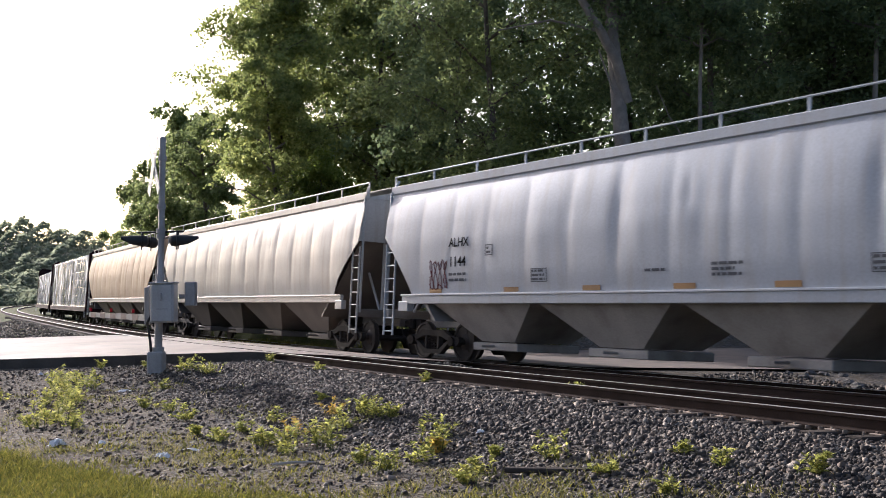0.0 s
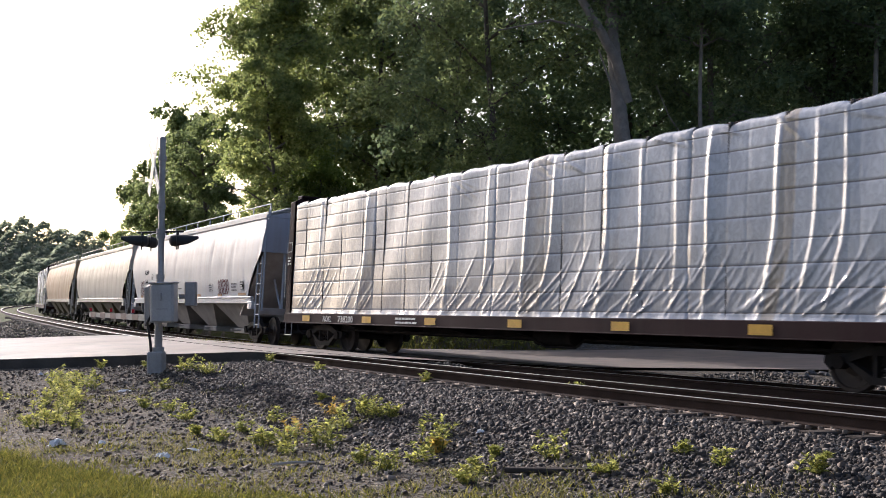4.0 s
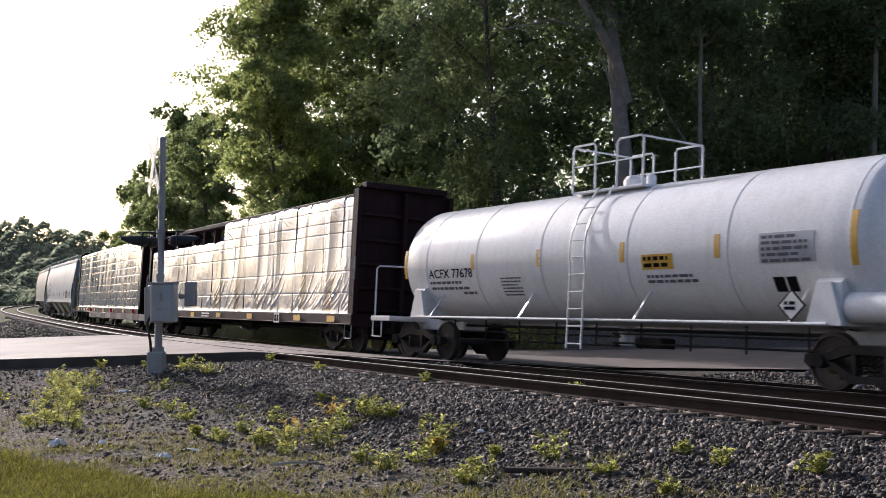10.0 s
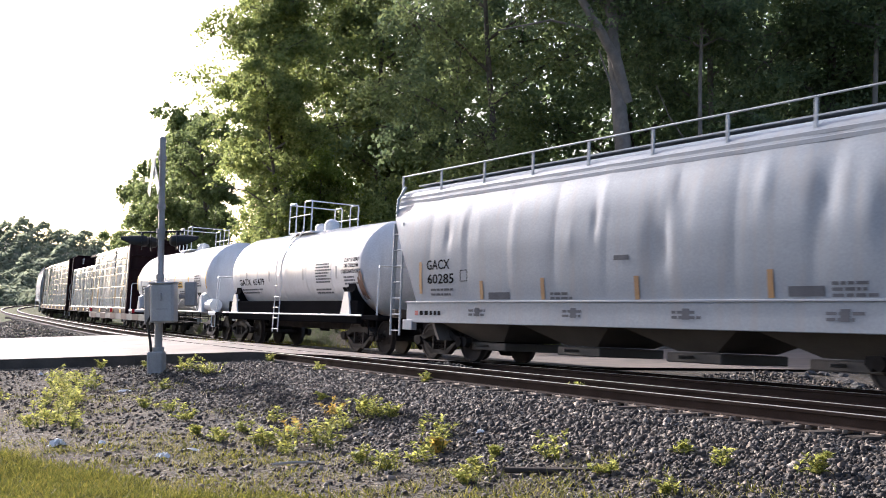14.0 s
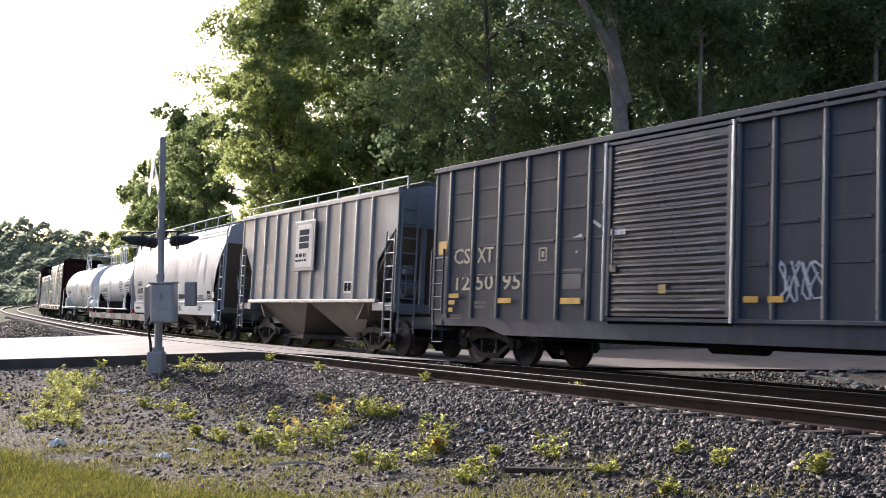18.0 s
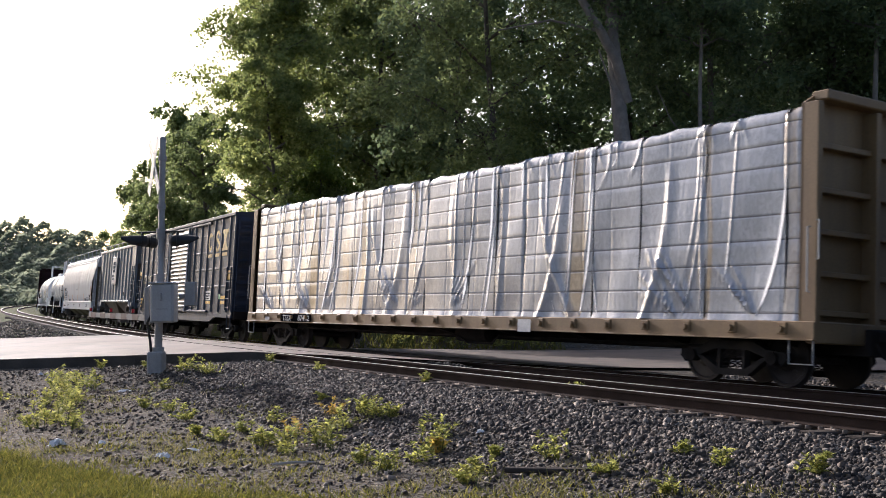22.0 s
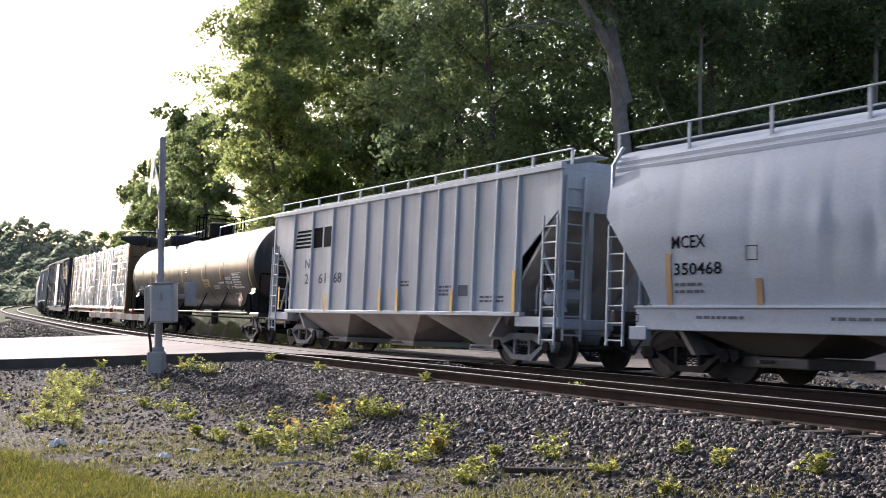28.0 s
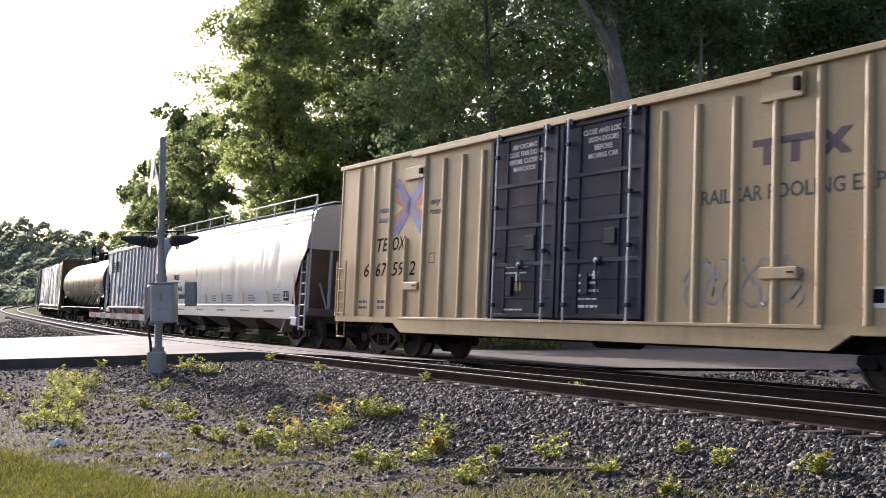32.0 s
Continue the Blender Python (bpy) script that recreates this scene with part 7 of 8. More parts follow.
ns = ribbed_hopper("dull white ribbed covered hopper with a dark emblem", -79.6, -94.4, WHITE_RIB, WHITE_RIB, DUSTY_UNDER, 4.12, 1.12, (5.75, 4.44, 3.08, 2.01, 1.01, 0.06, -0.83, -1.8, -2.66, -3.45, -4.26, -5.09, -5.89), (6.02, 3.32, 2.31), 3, WHITE_RIB, gear=surface("dusty_grey_truck_casting", (0.27, 0.265, 0.26), 0.8, dark=0.7, fine=30, bump=0.2, dirt=(0.1, 0.085, 0.07), dirt_amount=0.5))
for k in range(5):
    plate(ns, 5.7 - 0.03 * k, 4.5 - 0.03 * k, 1.475, 2.98 + 0.115 * k, 3.05 + 0.115 * k, INK, "emblem_stripe")
for x in (4.4, 3.7):
    plate(ns, x, x - 0.58, 1.475, 2.96, 3.54, INK, "emblem_block")
lettering(ns, "NS", 4.95, 1.475, 2.38, 0.26, FAINT_INK, 0.55)
for tx, x in (("24", 4.9), ("61", 3.98), ("68", 2.98)):
    lettering(ns, tx, x, 1.475, 1.92, 0.28, FAINT_INK, 0.5)
for x, z0, z1 in ((6.6, 1.15, 1.85), (3.3, 1.12, 1.6), (0.05, 1.12, 1.7), (-0.86, 1.12, 1.68), (-3.43, 1.12, 1.62), (-5.88, 1.13, 2.03)):
    plate(ns, x + 0.06, x - 0.06, 1.553, z0, z1, YELLOW_REFLECTOR, "reflector")
bars(ns, -0.9, 1.475, 1.9, 0.5, 2, FAINT_INK)
bars(ns, -2.75, 1.475, 1.75, 0.55, 3, FAINT_INK)
plate(ns, -3.6, -4.0, 1.475, 1.5, 1.75, FAINT_INK, "stencil_plate")
bars(ns, -4.5, 1.475, 1.5, 1.2, 2, FAINT_INK)
scrawl(ns, -6.4, -7.1, 1.2, 1.5, 2.3, INK, 4, 5, 0.014)

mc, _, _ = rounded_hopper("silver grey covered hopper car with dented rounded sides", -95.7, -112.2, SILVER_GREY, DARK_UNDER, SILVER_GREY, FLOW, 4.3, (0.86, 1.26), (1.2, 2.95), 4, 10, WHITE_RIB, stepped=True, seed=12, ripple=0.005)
lettering(mc, "MCEX", 6.47, cy, 2.28, 0.21, INK, 0.78)
lettering(mc, "350468", 6.42, cy, 1.82, 0.2, INK, 1.08)
frame_mark(mc, 4.8, 4.56, cy, 2.02, 2.26, INK, 0.015)
bars(mc, 6.4, cy, 1.68, 0.7, 2, FAINT_INK, 0.05, 0.07)
for x, z0, z1 in ((6.54, 1.3, 2.2), (4.55, 1.3, 1.73), (2.0, 1.3, 1.7), (0.0, 1.28, 1.7), (-2.43, 1.28, 1.7), (-4.9, 1.28, 1.73), (-7.27, 1.29, 2.24)):
    plate(mc, x + 0.065, x - 0.065, cy, z0, z1, DULL_REFLECTOR, "reflector")
for x in (1.2, -0.6, -3.0, -5.4):
    bars(mc, x, cy, 1.62, 0.7, 3, FAINT_INK, 0.04, 0.045)
plate(mc, -6.36, -6.79, cy, 1.42, 1.7, INK, "stencil_panel")
frame_mark(mc, -6.4, -6.56, lambda z: cy(z) + 0.005, 1.5, 1.66, CHALK)
frame_mark(mc, -6.59, -6.75, lambda z: cy(z) + 0.005, 1.5, 1.66, CHALK)
sy2 = side_y(1.26, FLOW) + 0.034
for x in (5.9, 3.2, 0.5, -2.2, -4.6):
    bars(mc, x, sy2, 1.12, 1.2, 1, FAINT_INK, 0.05)
frame_mark(mc, 7.55, 7.3, sy2, 1.0, 1.14, INK, 0.02)

plug_door_box_car()

# ---- loose stone on the ballast ----
rng = np.random.default_rng(11)


def stones(count, s_range, w_of, size, lift=0.0, cover=False):
    """Corners of many small broken stones, each a dented block."""
    s = rng.uniform(*s_range, count)
    w = w_of(count)
    t = np.interp(s, WAY, TURN)
    x = np.interp(s, WAY, PX) - np.sin(t) * w
    y = np.interp(s, WAY, PY) - np.cos(t) * w
    if cover:  # thinner towards the lawn, none on the road
        ok = (y > np.interp(x, LAWN_X, LAWN_Y) + rng.normal(0.1, 0.35, count)) & (y < 24.1 + 0.0025 * np.maximum(0, -8 - x) ** 2 + 0.03 * (x + 10)) & (np.abs(x) < 10)
        x, y, s, w = x[ok], y[ok], s[ok], w[ok]
        count = len(x)
    z = np.array([ground_z(a, b, c, d) for a, b, c, d in zip(x, y, s, w)]) + lift
    base = np.array([(a, b, c) for a in (-1, 1) for b in (-1, 1) for c in (-1, 1)], float)
    v = base[None] * rng.uniform(0.45, 1.0, (count, 8, 3)) * (rng.uniform(0.45, 1.3, (count, 1, 3)) * size / 2 * np.clip(rng.lognormal(-0.06, 0.34, (count, 1, 1)), 0.5, 1.9))
    q = rng.normal(size=(count, 3, 3))
    a = q[:, 0] / np.linalg.norm(q[:, 0], axis=1, keepdims=True)
    b = np.cross(a, q[:, 1])
    b /= np.linalg.norm(b, axis=1, keepdims=True)
    m = np.stack([a, b, np.cross(a, b)], axis=1)
    v = np.einsum("nij,njk->nik", v, m)
    v += np.stack([x, y, z + size * 0.12], axis=1)[:, None]
    f = np.array([(0, 1, 3, 2), (4, 6, 7, 5), (0, 4, 5, 1), (2, 3, 7, 6), (0, 2, 6, 4), (1, 5, 7, 3)])
    return v, f


def stone_mesh(name, sets, material):
    vs = np.concatenate([v.reshape(-1, 3) for v, f in sets])
    fs, o = [], 0
    for v, f in sets:
        n = len(v)
        fs.append((f[None] + (o + 8 * np.arange(n))[:, None, None]).reshape(-1, 4))
        o += 8 * n
    fs = np.concatenate(fs)
    me = bpy.data.meshes.new(name)
    me.vertices.add(len(vs))
    me.vertices.foreach_set("co", vs.astype(np.float32).ravel())
    me.loops.add(fs.size)
    me.loops.foreach_set("vertex_index", fs.astype(np.int32).ravel())
    me.polygons.add(len(fs))
    me.polygons.foreach_set("loop_start", np.arange(0, fs.size, 4, dtype=np.int32))
    me.materials.append(material)
    me.update(calc_edges=True)
    return me


def stone_paint(name="broken_ballast_stone", tint=(1.0, 1.0, 1.0)):
    m, t, p = nodes_of(name)
    n, l = t.nodes, t.links
    g = n.new("ShaderNodeNewGeometry")
    r = n.new("ShaderNodeValToRGB")
    r.color_ramp.elements[0].color, r.color_ramp.elements[1].color = (0.022, 0.019, 0.017, 1), (0.46, 0.43, 0.38, 1)
    e = r.color_ramp.elements.new(0.6)
    e.color = (0.088, 0.077, 0.066, 1)
    e = r.color_ramp.elements.new(0.8)
    e.color = (0.165, 0.133, 0.106, 1)
    for e in r.color_ramp.elements:
        e.color = (*[a * b for a, b in zip(e.color, tint)], 1)
    l.new(g.outputs["Random Per Island"], r.inputs[0])
    l.new(r.outputs[0], p.inputs["Base Color"])
    p.inputs["Roughness"].default_value = 0.78
    return m


BROKEN = stone_paint(tint=(0.84, 0.76, 0.67))
tri = lambda lo, hi: (lambda n: lo + (hi - lo) * rng.triangular(0, 0.15, 1, n))
uni = lambda lo, hi: (lambda n: rng.uniform(lo, hi, n))
ballast = stone_mesh("ballast_stones", [
    stones(36000, (-27, 0.8), tri(GAP + 1.2, GAP + 5.2), 0.042),
    stones(9000, (-26, 0.3), uni(GAP + 1.2, GAP + 3.2), 0.054),
    stones(5000, (-24, 2), uni(GAP + 2.5, GAP + 7.5), 0.045),
    stones(4000, (-24, -6.5), uni(-4.5, -1.2), 0.07),
    stones(3500, (14, 45), uni(GAP + 1.3, GAP + 4.0), 0.08)], BROKEN)
verge = stone_mesh("verge_gravel", [
    stones(14000, (-24, 3), uni(GAP + 3.3, GAP + 14.5), 0.016, cover=True),
    stones(19000, (-24, 3), uni(GAP + 3.5, GAP + 14.5), 0.024, cover=True),
    stones(700, (-24, 3), uni(GAP + 3.5, GAP + 14.0), 0.038, cover=True)], stone_paint("earthy_gravel_stone", (1.2, 1.06, 0.84)))
tagged(new("verge_gravel", verge), "fine earthy gravel on the bare verge", "gravel", kind="stuff")
grimy = stone_mesh("track_ballast", [stones(5000, (-26, -1.2), uni(GAP - 1.3, GAP + 1.3), 0.05), stones(5000, (-26, -2.6), uni(1.3, GAP - 1.3), 0.06)],
                   surface("oil_darkened_stone", (0.05, 0.044, 0.04), 0.85, dark=0.6, scale=9, fine=60, bump=0.3, spec=0.3))
tagged(new("track_ballast", grimy), "dark grimy crushed stone between the rails", "ballast", kind="stuff")
tagged(new("ballast_stones", ballast), "loose grey crushed stone along the track", "ballast", kind="stuff")

# ---- grass and weeds ----
LAWN = leafy("lawn_blade", (0.056, 0.068, 0.013), (0.185, 0.165, 0.034), 0.5)
WEED_LEAF = leafy("weed_leaf", (0.15, 0.17, 0.045), (0.37, 0.355, 0.095), 0.68)
ORANGE_LEAF = leafy("orange_weed_leaf", (0.36, 0.22, 0.05), (0.42, 0.36, 0.08), 0.5)
DRY = leafy("dry_grass_blade", (0.13, 0.125, 0.045), (0.28, 0.25, 0.09), 0.4)
STEM = surface("weed_stem", (0.12, 0.15, 0.04), 0.7, bump=0)


def lawn_edge(x):
    return np.interp(x, LAWN_X, LAWN_Y)


def blades(name, xs, ys, hts, wide, mat, lean=0.5):
    s, w = way_of(xs, ys)
    z = np.array([ground_z(a, b, c, d) for a, b, c, d in zip(xs, ys, s, w)]) - 0.01
    n = len(xs)
    a = rng.uniform(0, 2 * np.pi, n)
    dx, dy = np.cos(a) * wide / 2, np.sin(a) * wide / 2
    lx, ly = rng.normal(0, lean, n) * hts, rng.normal(0, lean, n) * hts
    v = np.zeros((n, 4, 3))
    v[:, 0] = np.stack([xs - dx, ys - dy, z], 1)
    v[:, 1] = np.stack([xs + dx, ys + dy, z], 1)
    v[:, 2] = np.stack([xs + lx + dx * 0.15, ys + ly + dy * 0.15, z + hts], 1)
    v[:, 3] = np.stack([xs + lx - dx * 0.15, ys + ly - dy * 0.15, z + hts], 1)
    return quads(name, v, mat)


n = 210000
bx, by = rng.uniform(-8, 4.5, n), rng.uniform(8.2, 15.5, n)
keep = by < lawn_edge(bx) + rng.normal(0, 0.13, n) + 0.15 * np.sin(bx * 3.1)
bx, by = bx[keep], by[keep]
tagged(new("lawn_grass", blades("lawn_grass", bx, by, rng.uniform(0.025, 0.08, len(bx)), 0.016, LAWN, 0.6)), "short yellow-green lawn grass by the verge", "grass", kind="stuff")
# thin tufts on the bare strip
cx, cy_ = rng.uniform(-9, 5, 1500), rng.uniform(9.0, 23, 1500)
ok = (cy_ > lawn_edge(cx) - 0.2) & (rng.uniform(0, 1, 1500) < np.clip(0.75 - (cy_ - lawn_edge(cx)) / 4, 0.06, 1))
s_, w_ = way_of(cx, cy_)
ok &= (w_ > GAP + 3.4)
cx, cy_ = cx[ok], cy_[ok]
tx, ty = np.repeat(cx, 60) + rng.normal(0, 0.13, len(cx) * 60), np.repeat(cy_, 60) + rng.normal(0, 0.13, len(cx) * 60)
tagged(new("verge_tufts", blades("verge_tufts", tx, ty, rng.uniform(0.02, 0.09, len(tx)), 0.01, DRY, 0.7)), "thin dry grass tufts on bare ground", "grass", kind="stuff")
tagged(new("verge_sprouts", blades("verge_sprouts", tx[::2] + 0.3, ty[::2] + 0.2, rng.uniform(0.02, 0.10, len(tx[::2])), 0.02, LAWN, 0.8)), "small green sprouts among the gravel", "grass", kind="stuff")
# dead stalks lying about
lx, ly = rng.uniform(-9, 5, 9000), rng.uniform(9.5, 23.5, 9000)
s_, w_ = way_of(lx, ly)
ok = (ly > lawn_edge(lx) - 0.3) & (w_ > GAP + 3.0)
tagged(new("dead_stalks", blades("dead_stalks", lx[ok], ly[ok], rng.uniform(0.01, 0.03, int(ok.sum())), 0.012, DRY, 3.5)), "dead straw-coloured stalks lying on the gravel", "grass", kind="stuff")
# far verge
fx, fy = rng.uniform(-9, 16, 18000), rng.uniform(37.3, 46, 18000)
bare = (fx > 4.2) & (fy < 41.2)  # a bare gravel bank
fx, fy = fx[~bare], fy[~bare]
tagged(new("far_grass", blades("far_grass", fx, fy, rng.uniform(0.08, 0.3, len(fx)), 0.05, LAWN, 0.4)), "taller green grass beyond the road", "grass", kind="stuff")


def weed(x, y, size, mat, seed, label):
    """A leafy weed: a few stems with pairs of pointed leaves."""
    r = np.random.default_rng(seed)
    ob = thing("weed", label, "weed", "weeds on the verge")
    ob.matrix_basis = Matrix.Translation((x, y, height(x, y) - 0.01))
    st = Shape()
    leaves = []
    for k in range(int(r.integers(7, 12))):
        a = r.uniform(0, 6.28)
        out, up = r.uniform(0.1, 0.85) * size, r.uniform(0.3, 1.0) * size
        foot = Vector((r.normal(0, 0.25) * size, r.normal(0, 0.25) * size, 0))
        pts = [foot, foot + Vector((out * 0.35 * math.cos(a), out * 0.35 * math.sin(a), up * 0.6)), foot + Vector((out * 0.8 * math.cos(a), out * 0.8 * math.sin(a), up))]
        st.tube(pts, [0.007, 0.005, 0.003], 5)
        for j in range(int(r.integers(16, 26))):
            u = 1 - r.uniform(0, 0.9) ** 1.3
            p = pts[0].lerp(pts[1], u * 2) if u < 0.5 else pts[1].lerp(pts[2], u * 2 - 1)
            b = r.uniform(0, 6.28)
            d = Vector((math.cos(b), math.sin(b), r.uniform(0.1, 1.3))).normalized()
            ln = r.uniform(0.06, 0.11) * (0.65 + size)
            side = d.cross(Vector((r.uniform(-0.5, 0.5), r.uniform(-0.5, 0.5), 1))).normalized() * ln * 0.2
            tip = p + d * ln - Vector((0, 0, ln * 0.2))
            leaves.append((p, p + d * ln * 0.45 + side, tip, p + d * ln * 0.45 - side))
    tagged(part("stem", st, STEM, ob), kind="stuff")
    tagged(part("foliage", quads("foliage", np.array([[tuple(q) for q in f] for f in leaves]), mat), mat, ob), kind="stuff")
    return ob


WEEDS = [(-6.2, 17.8, 0.4), (-6.6, 19.0, 0.42), (-6.9, 19.6, 0.46), (-5.6, 15.9, 0.4), (-7.35, 21.9, 0.5), (-6.4, 18.4, 0.38), (-5.9, 15.5, 0.36), (-7.9, 21.9, 0.4), (-5.2, 15.0, 0.3), (-7.7, 21.5, 0.5), (-7.85, 22.6, 0.42), (-5.97, 16.4, 0.42), (-6.3, 16.9, 0.4), (-7.1, 21.6, 0.42), (-7.4, 20.6, 0.45), (-7.0, 20.2, 0.35), (-5.6, 21.3, 0.25), (-4.38, 17.1, 0.26), (-3.9, 16.0, 0.32), (-3.3, 14.3, 0.2), (-5.6, 23.0, 0.42),
         (-5.28, 22.9, 0.42), (-4.9, 22.5, 0.36), (-2.55, 15.7, 0.3), (-2.0, 13.5, 0.34), (-1.45, 14.8, 0.36), (-1.6, 13.5, 0.4), (-1.34, 13.3, 0.36), (-1.2, 15.6, 0.38), (-0.98, 15.2, 0.36), (-0.75, 15.1, 0.3), (-0.16, 13.6, 0.42),
         (-0.12, 12.8, 0.34), (-0.21, 12.0, 0.28), (0.58, 12.1, 0.16), (1.13, 11.6, 0.34), (1.56, 10.7, 0.2), (-0.9, 12.0, 0.26), (-0.64, 11.4, 0.26), (0.18, 10.6, 0.24), (0.33, 11.2, 0.22), (2.0, 9.7, 0.2), (2.68, 10.5, 0.22), (3.4, 9.85, 0.25),
         (-2.0, 17.4, 0.2), (-2.75, 14.7, 0.26), (-2.3, 13.5, 0.3), (-7.6, 23.8, 0.25), (-6.6, 23.9, 0.22), (-3.95, 24.3, 0.25), (2.5, 11.2, 0.18), (-2.9, 13.9, 0.22), (-4.9, 17.6, 0.22), (-6.8, 18.4, 0.3), (-8.0, 19.4, 0.36), (-1.9, 12.9, 0.24)]
for i, (x, y, size) in enumerate(WEEDS):
    weed(x, y, size * 0.85, WEED_LEAF, 100 + i, "leafy yellow-green weed in the gravel")
for i, (x, y, size) in enumerate([(-2.03, 14.5, 0.26), (-1.65, 15.9, 0.3), (-0.1, 12.7, 0.2)]):
    weed(x, y, size, ORANGE_LEAF, 300 + i, "orange-leaved weed in the gravel")
for i, (s, w) in enumerate([(-11.5, GAP + 0.3), (-9.6, GAP - 0.4), (-9.2, GAP - 0.5), (-7.0, GAP + 0.9), (-16.5, GAP + 0.5), (-3.4, GAP + 1.2), (-12.6, GAP - 1.3), (-5.4, GAP - 1.1)]):
    x, y = on_track(s, w)
    weed(float(x), float(y), 0.2, WEED_LEAF, 400 + i, "small weed growing between the ties")
for i, (x, y, size) in enumerate([(3.0, 38.4, 0.9), (4.1, 38.3, 1.0), (1.6, 38.6, 0.7), (9.3, 20.9, 0.7), (9.0, 20.4, 0.6), (0.2, 39.0, 0.6), (-0.6, 37.8, 0.8), (0.6, 37.6, 0.9), (1.2, 38.0, 1.0), (2.1, 37.5, 0.8), (2.6, 37.9, 1.0), (3.5, 37.6, 0.9), (-1.5, 38.2, 0.8), (0.0, 38.2, 1.0)]):
    weed(x, y, size, WEED_LEAF, 500 + i, "tall green weed beyond the train")


# ---- litter ----
PAPER = surface("dirty_white_paper", (0.82, 0.81, 0.79), 0.7, dark=0.9, fine=20, bump=0.1)


def crumpled(x, y, sx, sy, sz, seed):
    r = random.Random(seed)
    rows = []
    for i in range(9):
        row = []
        for j in range(9):
            u, v = i / 8 - 0.5, j / 8 - 0.5
            row.append((u * sx + r.uniform(-0.015, 0.015), v * sy + r.uniform(-0.015, 0.015), sz * max(0, 1 - 3.2 * (u * u + v * v)) * r.uniform(0.5, 1.0) + 0.004))
        rows.append(row)
    ob = thing("crumpled_paper", "crumpled dirty white paper on the ground", "litter", "litter on the verge", data=mesh_of("crumpled_paper", Shape().grid(rows), PAPER, 0))
    ob.matrix_basis = Matrix.Translation((x, y, height(x, y) + 0.004)) @ Matrix.Rotation(seed, 4, "Z")


for i, (x, y, a, b, c) in enumerate([(-4.82, 13.4, 0.24, 0.14, 0.10), (-3.3, 12.6, 0.2, 0.16, 0.07), (-3.08, 13.1, 0.22, 0.1, 0.03), (-6.32, 21.2, 0.34, 0.14, 0.05), (-7.3, 22.1, 0.1, 0.1, 0.06), (0.45, 13.5, 0.1, 0.08, 0.05), (-4.3, 13.5, 0.09, 0.08, 0.05), (-8.7, 23.2, 0.14, 0.1, 0.08)]):
    crumpled(x, y, a, b, c, i + 1)
stick = Shape().tube([(-1.85, 11.55, height(-1.85, 11.55) + 0.06), (-1.66, 11.6, height(-1.66, 11.6) + 0.07), (-1.42, 11.7, height(-1.42, 11.7) + 0.06)], [0.014, 0.016, 0.011], 6)
thing("stick", "pale bare stick lying on the ground", "stick", data=mesh_of("stick", stick, surface("bare_pale_wood", (0.50, 0.45, 0.38), 0.8, bump=0.1)))
board = Shape().box(-0.75, 0.75, -0.06, 0.06, 0, 0.05, 0.01)
bo = thing("old_plank", "dark old plank half sunk in gravel", "plank", data=mesh_of("old_plank", board, TIMBER))
bo.matrix_basis = Matrix.Translation((1.35, 10.95, height(1.35, 10.95) - 0.03)) @ Matrix.Rotation(-0.15, 4, "Z")

BOULDER = surface("pale_rough_rock", (0.17, 0.158, 0.145), 0.85, dark=0.7, scale=4, fine=20, bump=0.5, dist=0.03)
for i in range(22):
    r = random.Random(60 + i)
    ico = bmesh.new()
    bmesh.ops.create_icosphere(ico, subdivisions=2, radius=1.0)
    for v in ico.verts:
        v.co *= 1 + 0.6 * noise.noise(v.co * 1.3 + Vector((i * 7.0, 0, 0)))
        v.co = Vector((v.co.x * r.uniform(0.95, 1.05), v.co.y, v.co.z * 0.7))
    me = bpy.data.meshes.new("boulder")
    ico.to_mesh(me)
    ico.free()
    me.materials.append(BOULDER)
    ob = thing("boulder", "pale rough rock beside the track", "rock", "rocks beside the track", data=me)
    x, y = 8.3 + r.uniform(-1.0, 1.5), 22.6 + r.uniform(-1.6, 2.2)
    q = r.uniform(0.05, 0.13)
    ob.matrix_basis = Matrix.Translation((x, y, height(x, y) + q * 0.25)) @ Matrix.Rotation(r.uniform(0, 6), 4, "Z") @ Matrix.Diagonal((q * 1.3, q, q, 1))


# ---- the crossing signal ----
SIGNAL_BLACK = surface("matt_black_signal_paint", (0.02, 0.02, 0.02), 0.6, bump=0)
SIGNAL_GREY = surface("silver_grey_signal_paint", (0.38, 0.37, 0.36), 0.5, 0.15, dark=0.85, scale=3, fine=30, bump=0.05, dirt=(0.2, 0.18, 0.16), dirt_amount=0.3, streak=True)
BOX_GREY = surface("pale_grey_cabinet_paint", (0.50, 0.495, 0.485), 0.45, dark=0.88, scale=2, fine=30, bump=0.04, dirt=(0.28, 0.25, 0.22), dirt_amount=0.35, streak=True)
CONCRETE = surface("weathered_concrete", (0.42, 0.41, 0.39), 0.85, dark=0.75, scale=4, fine=30, bump=0.3)
SIGN_WHITE = surface("reflective_white_sheeting", (0.80, 0.80, 0.80), 0.4, dark=0.95, bump=0)
SIGN_RED = surface("reflective_red_sheeting", (0.17, 0.12, 0.11), 0.6, dark=0.85, bump=0)
ARM_PAINT = surface("dull_white_gate_paint", (0.30, 0.29, 0.28), 0.6, dark=0.8, bump=0)
LENS = surface("red_lamp_glass", (0.5, 0.015, 0.03), 0.12, bump=0, coat=0.6)
sig = thing("crossing_signal", "grey railway crossing signal mast with lowered gate arm", "crossing signal")
sig.matrix_basis = Matrix.Translation((-6.17, 23.2, 0.12))
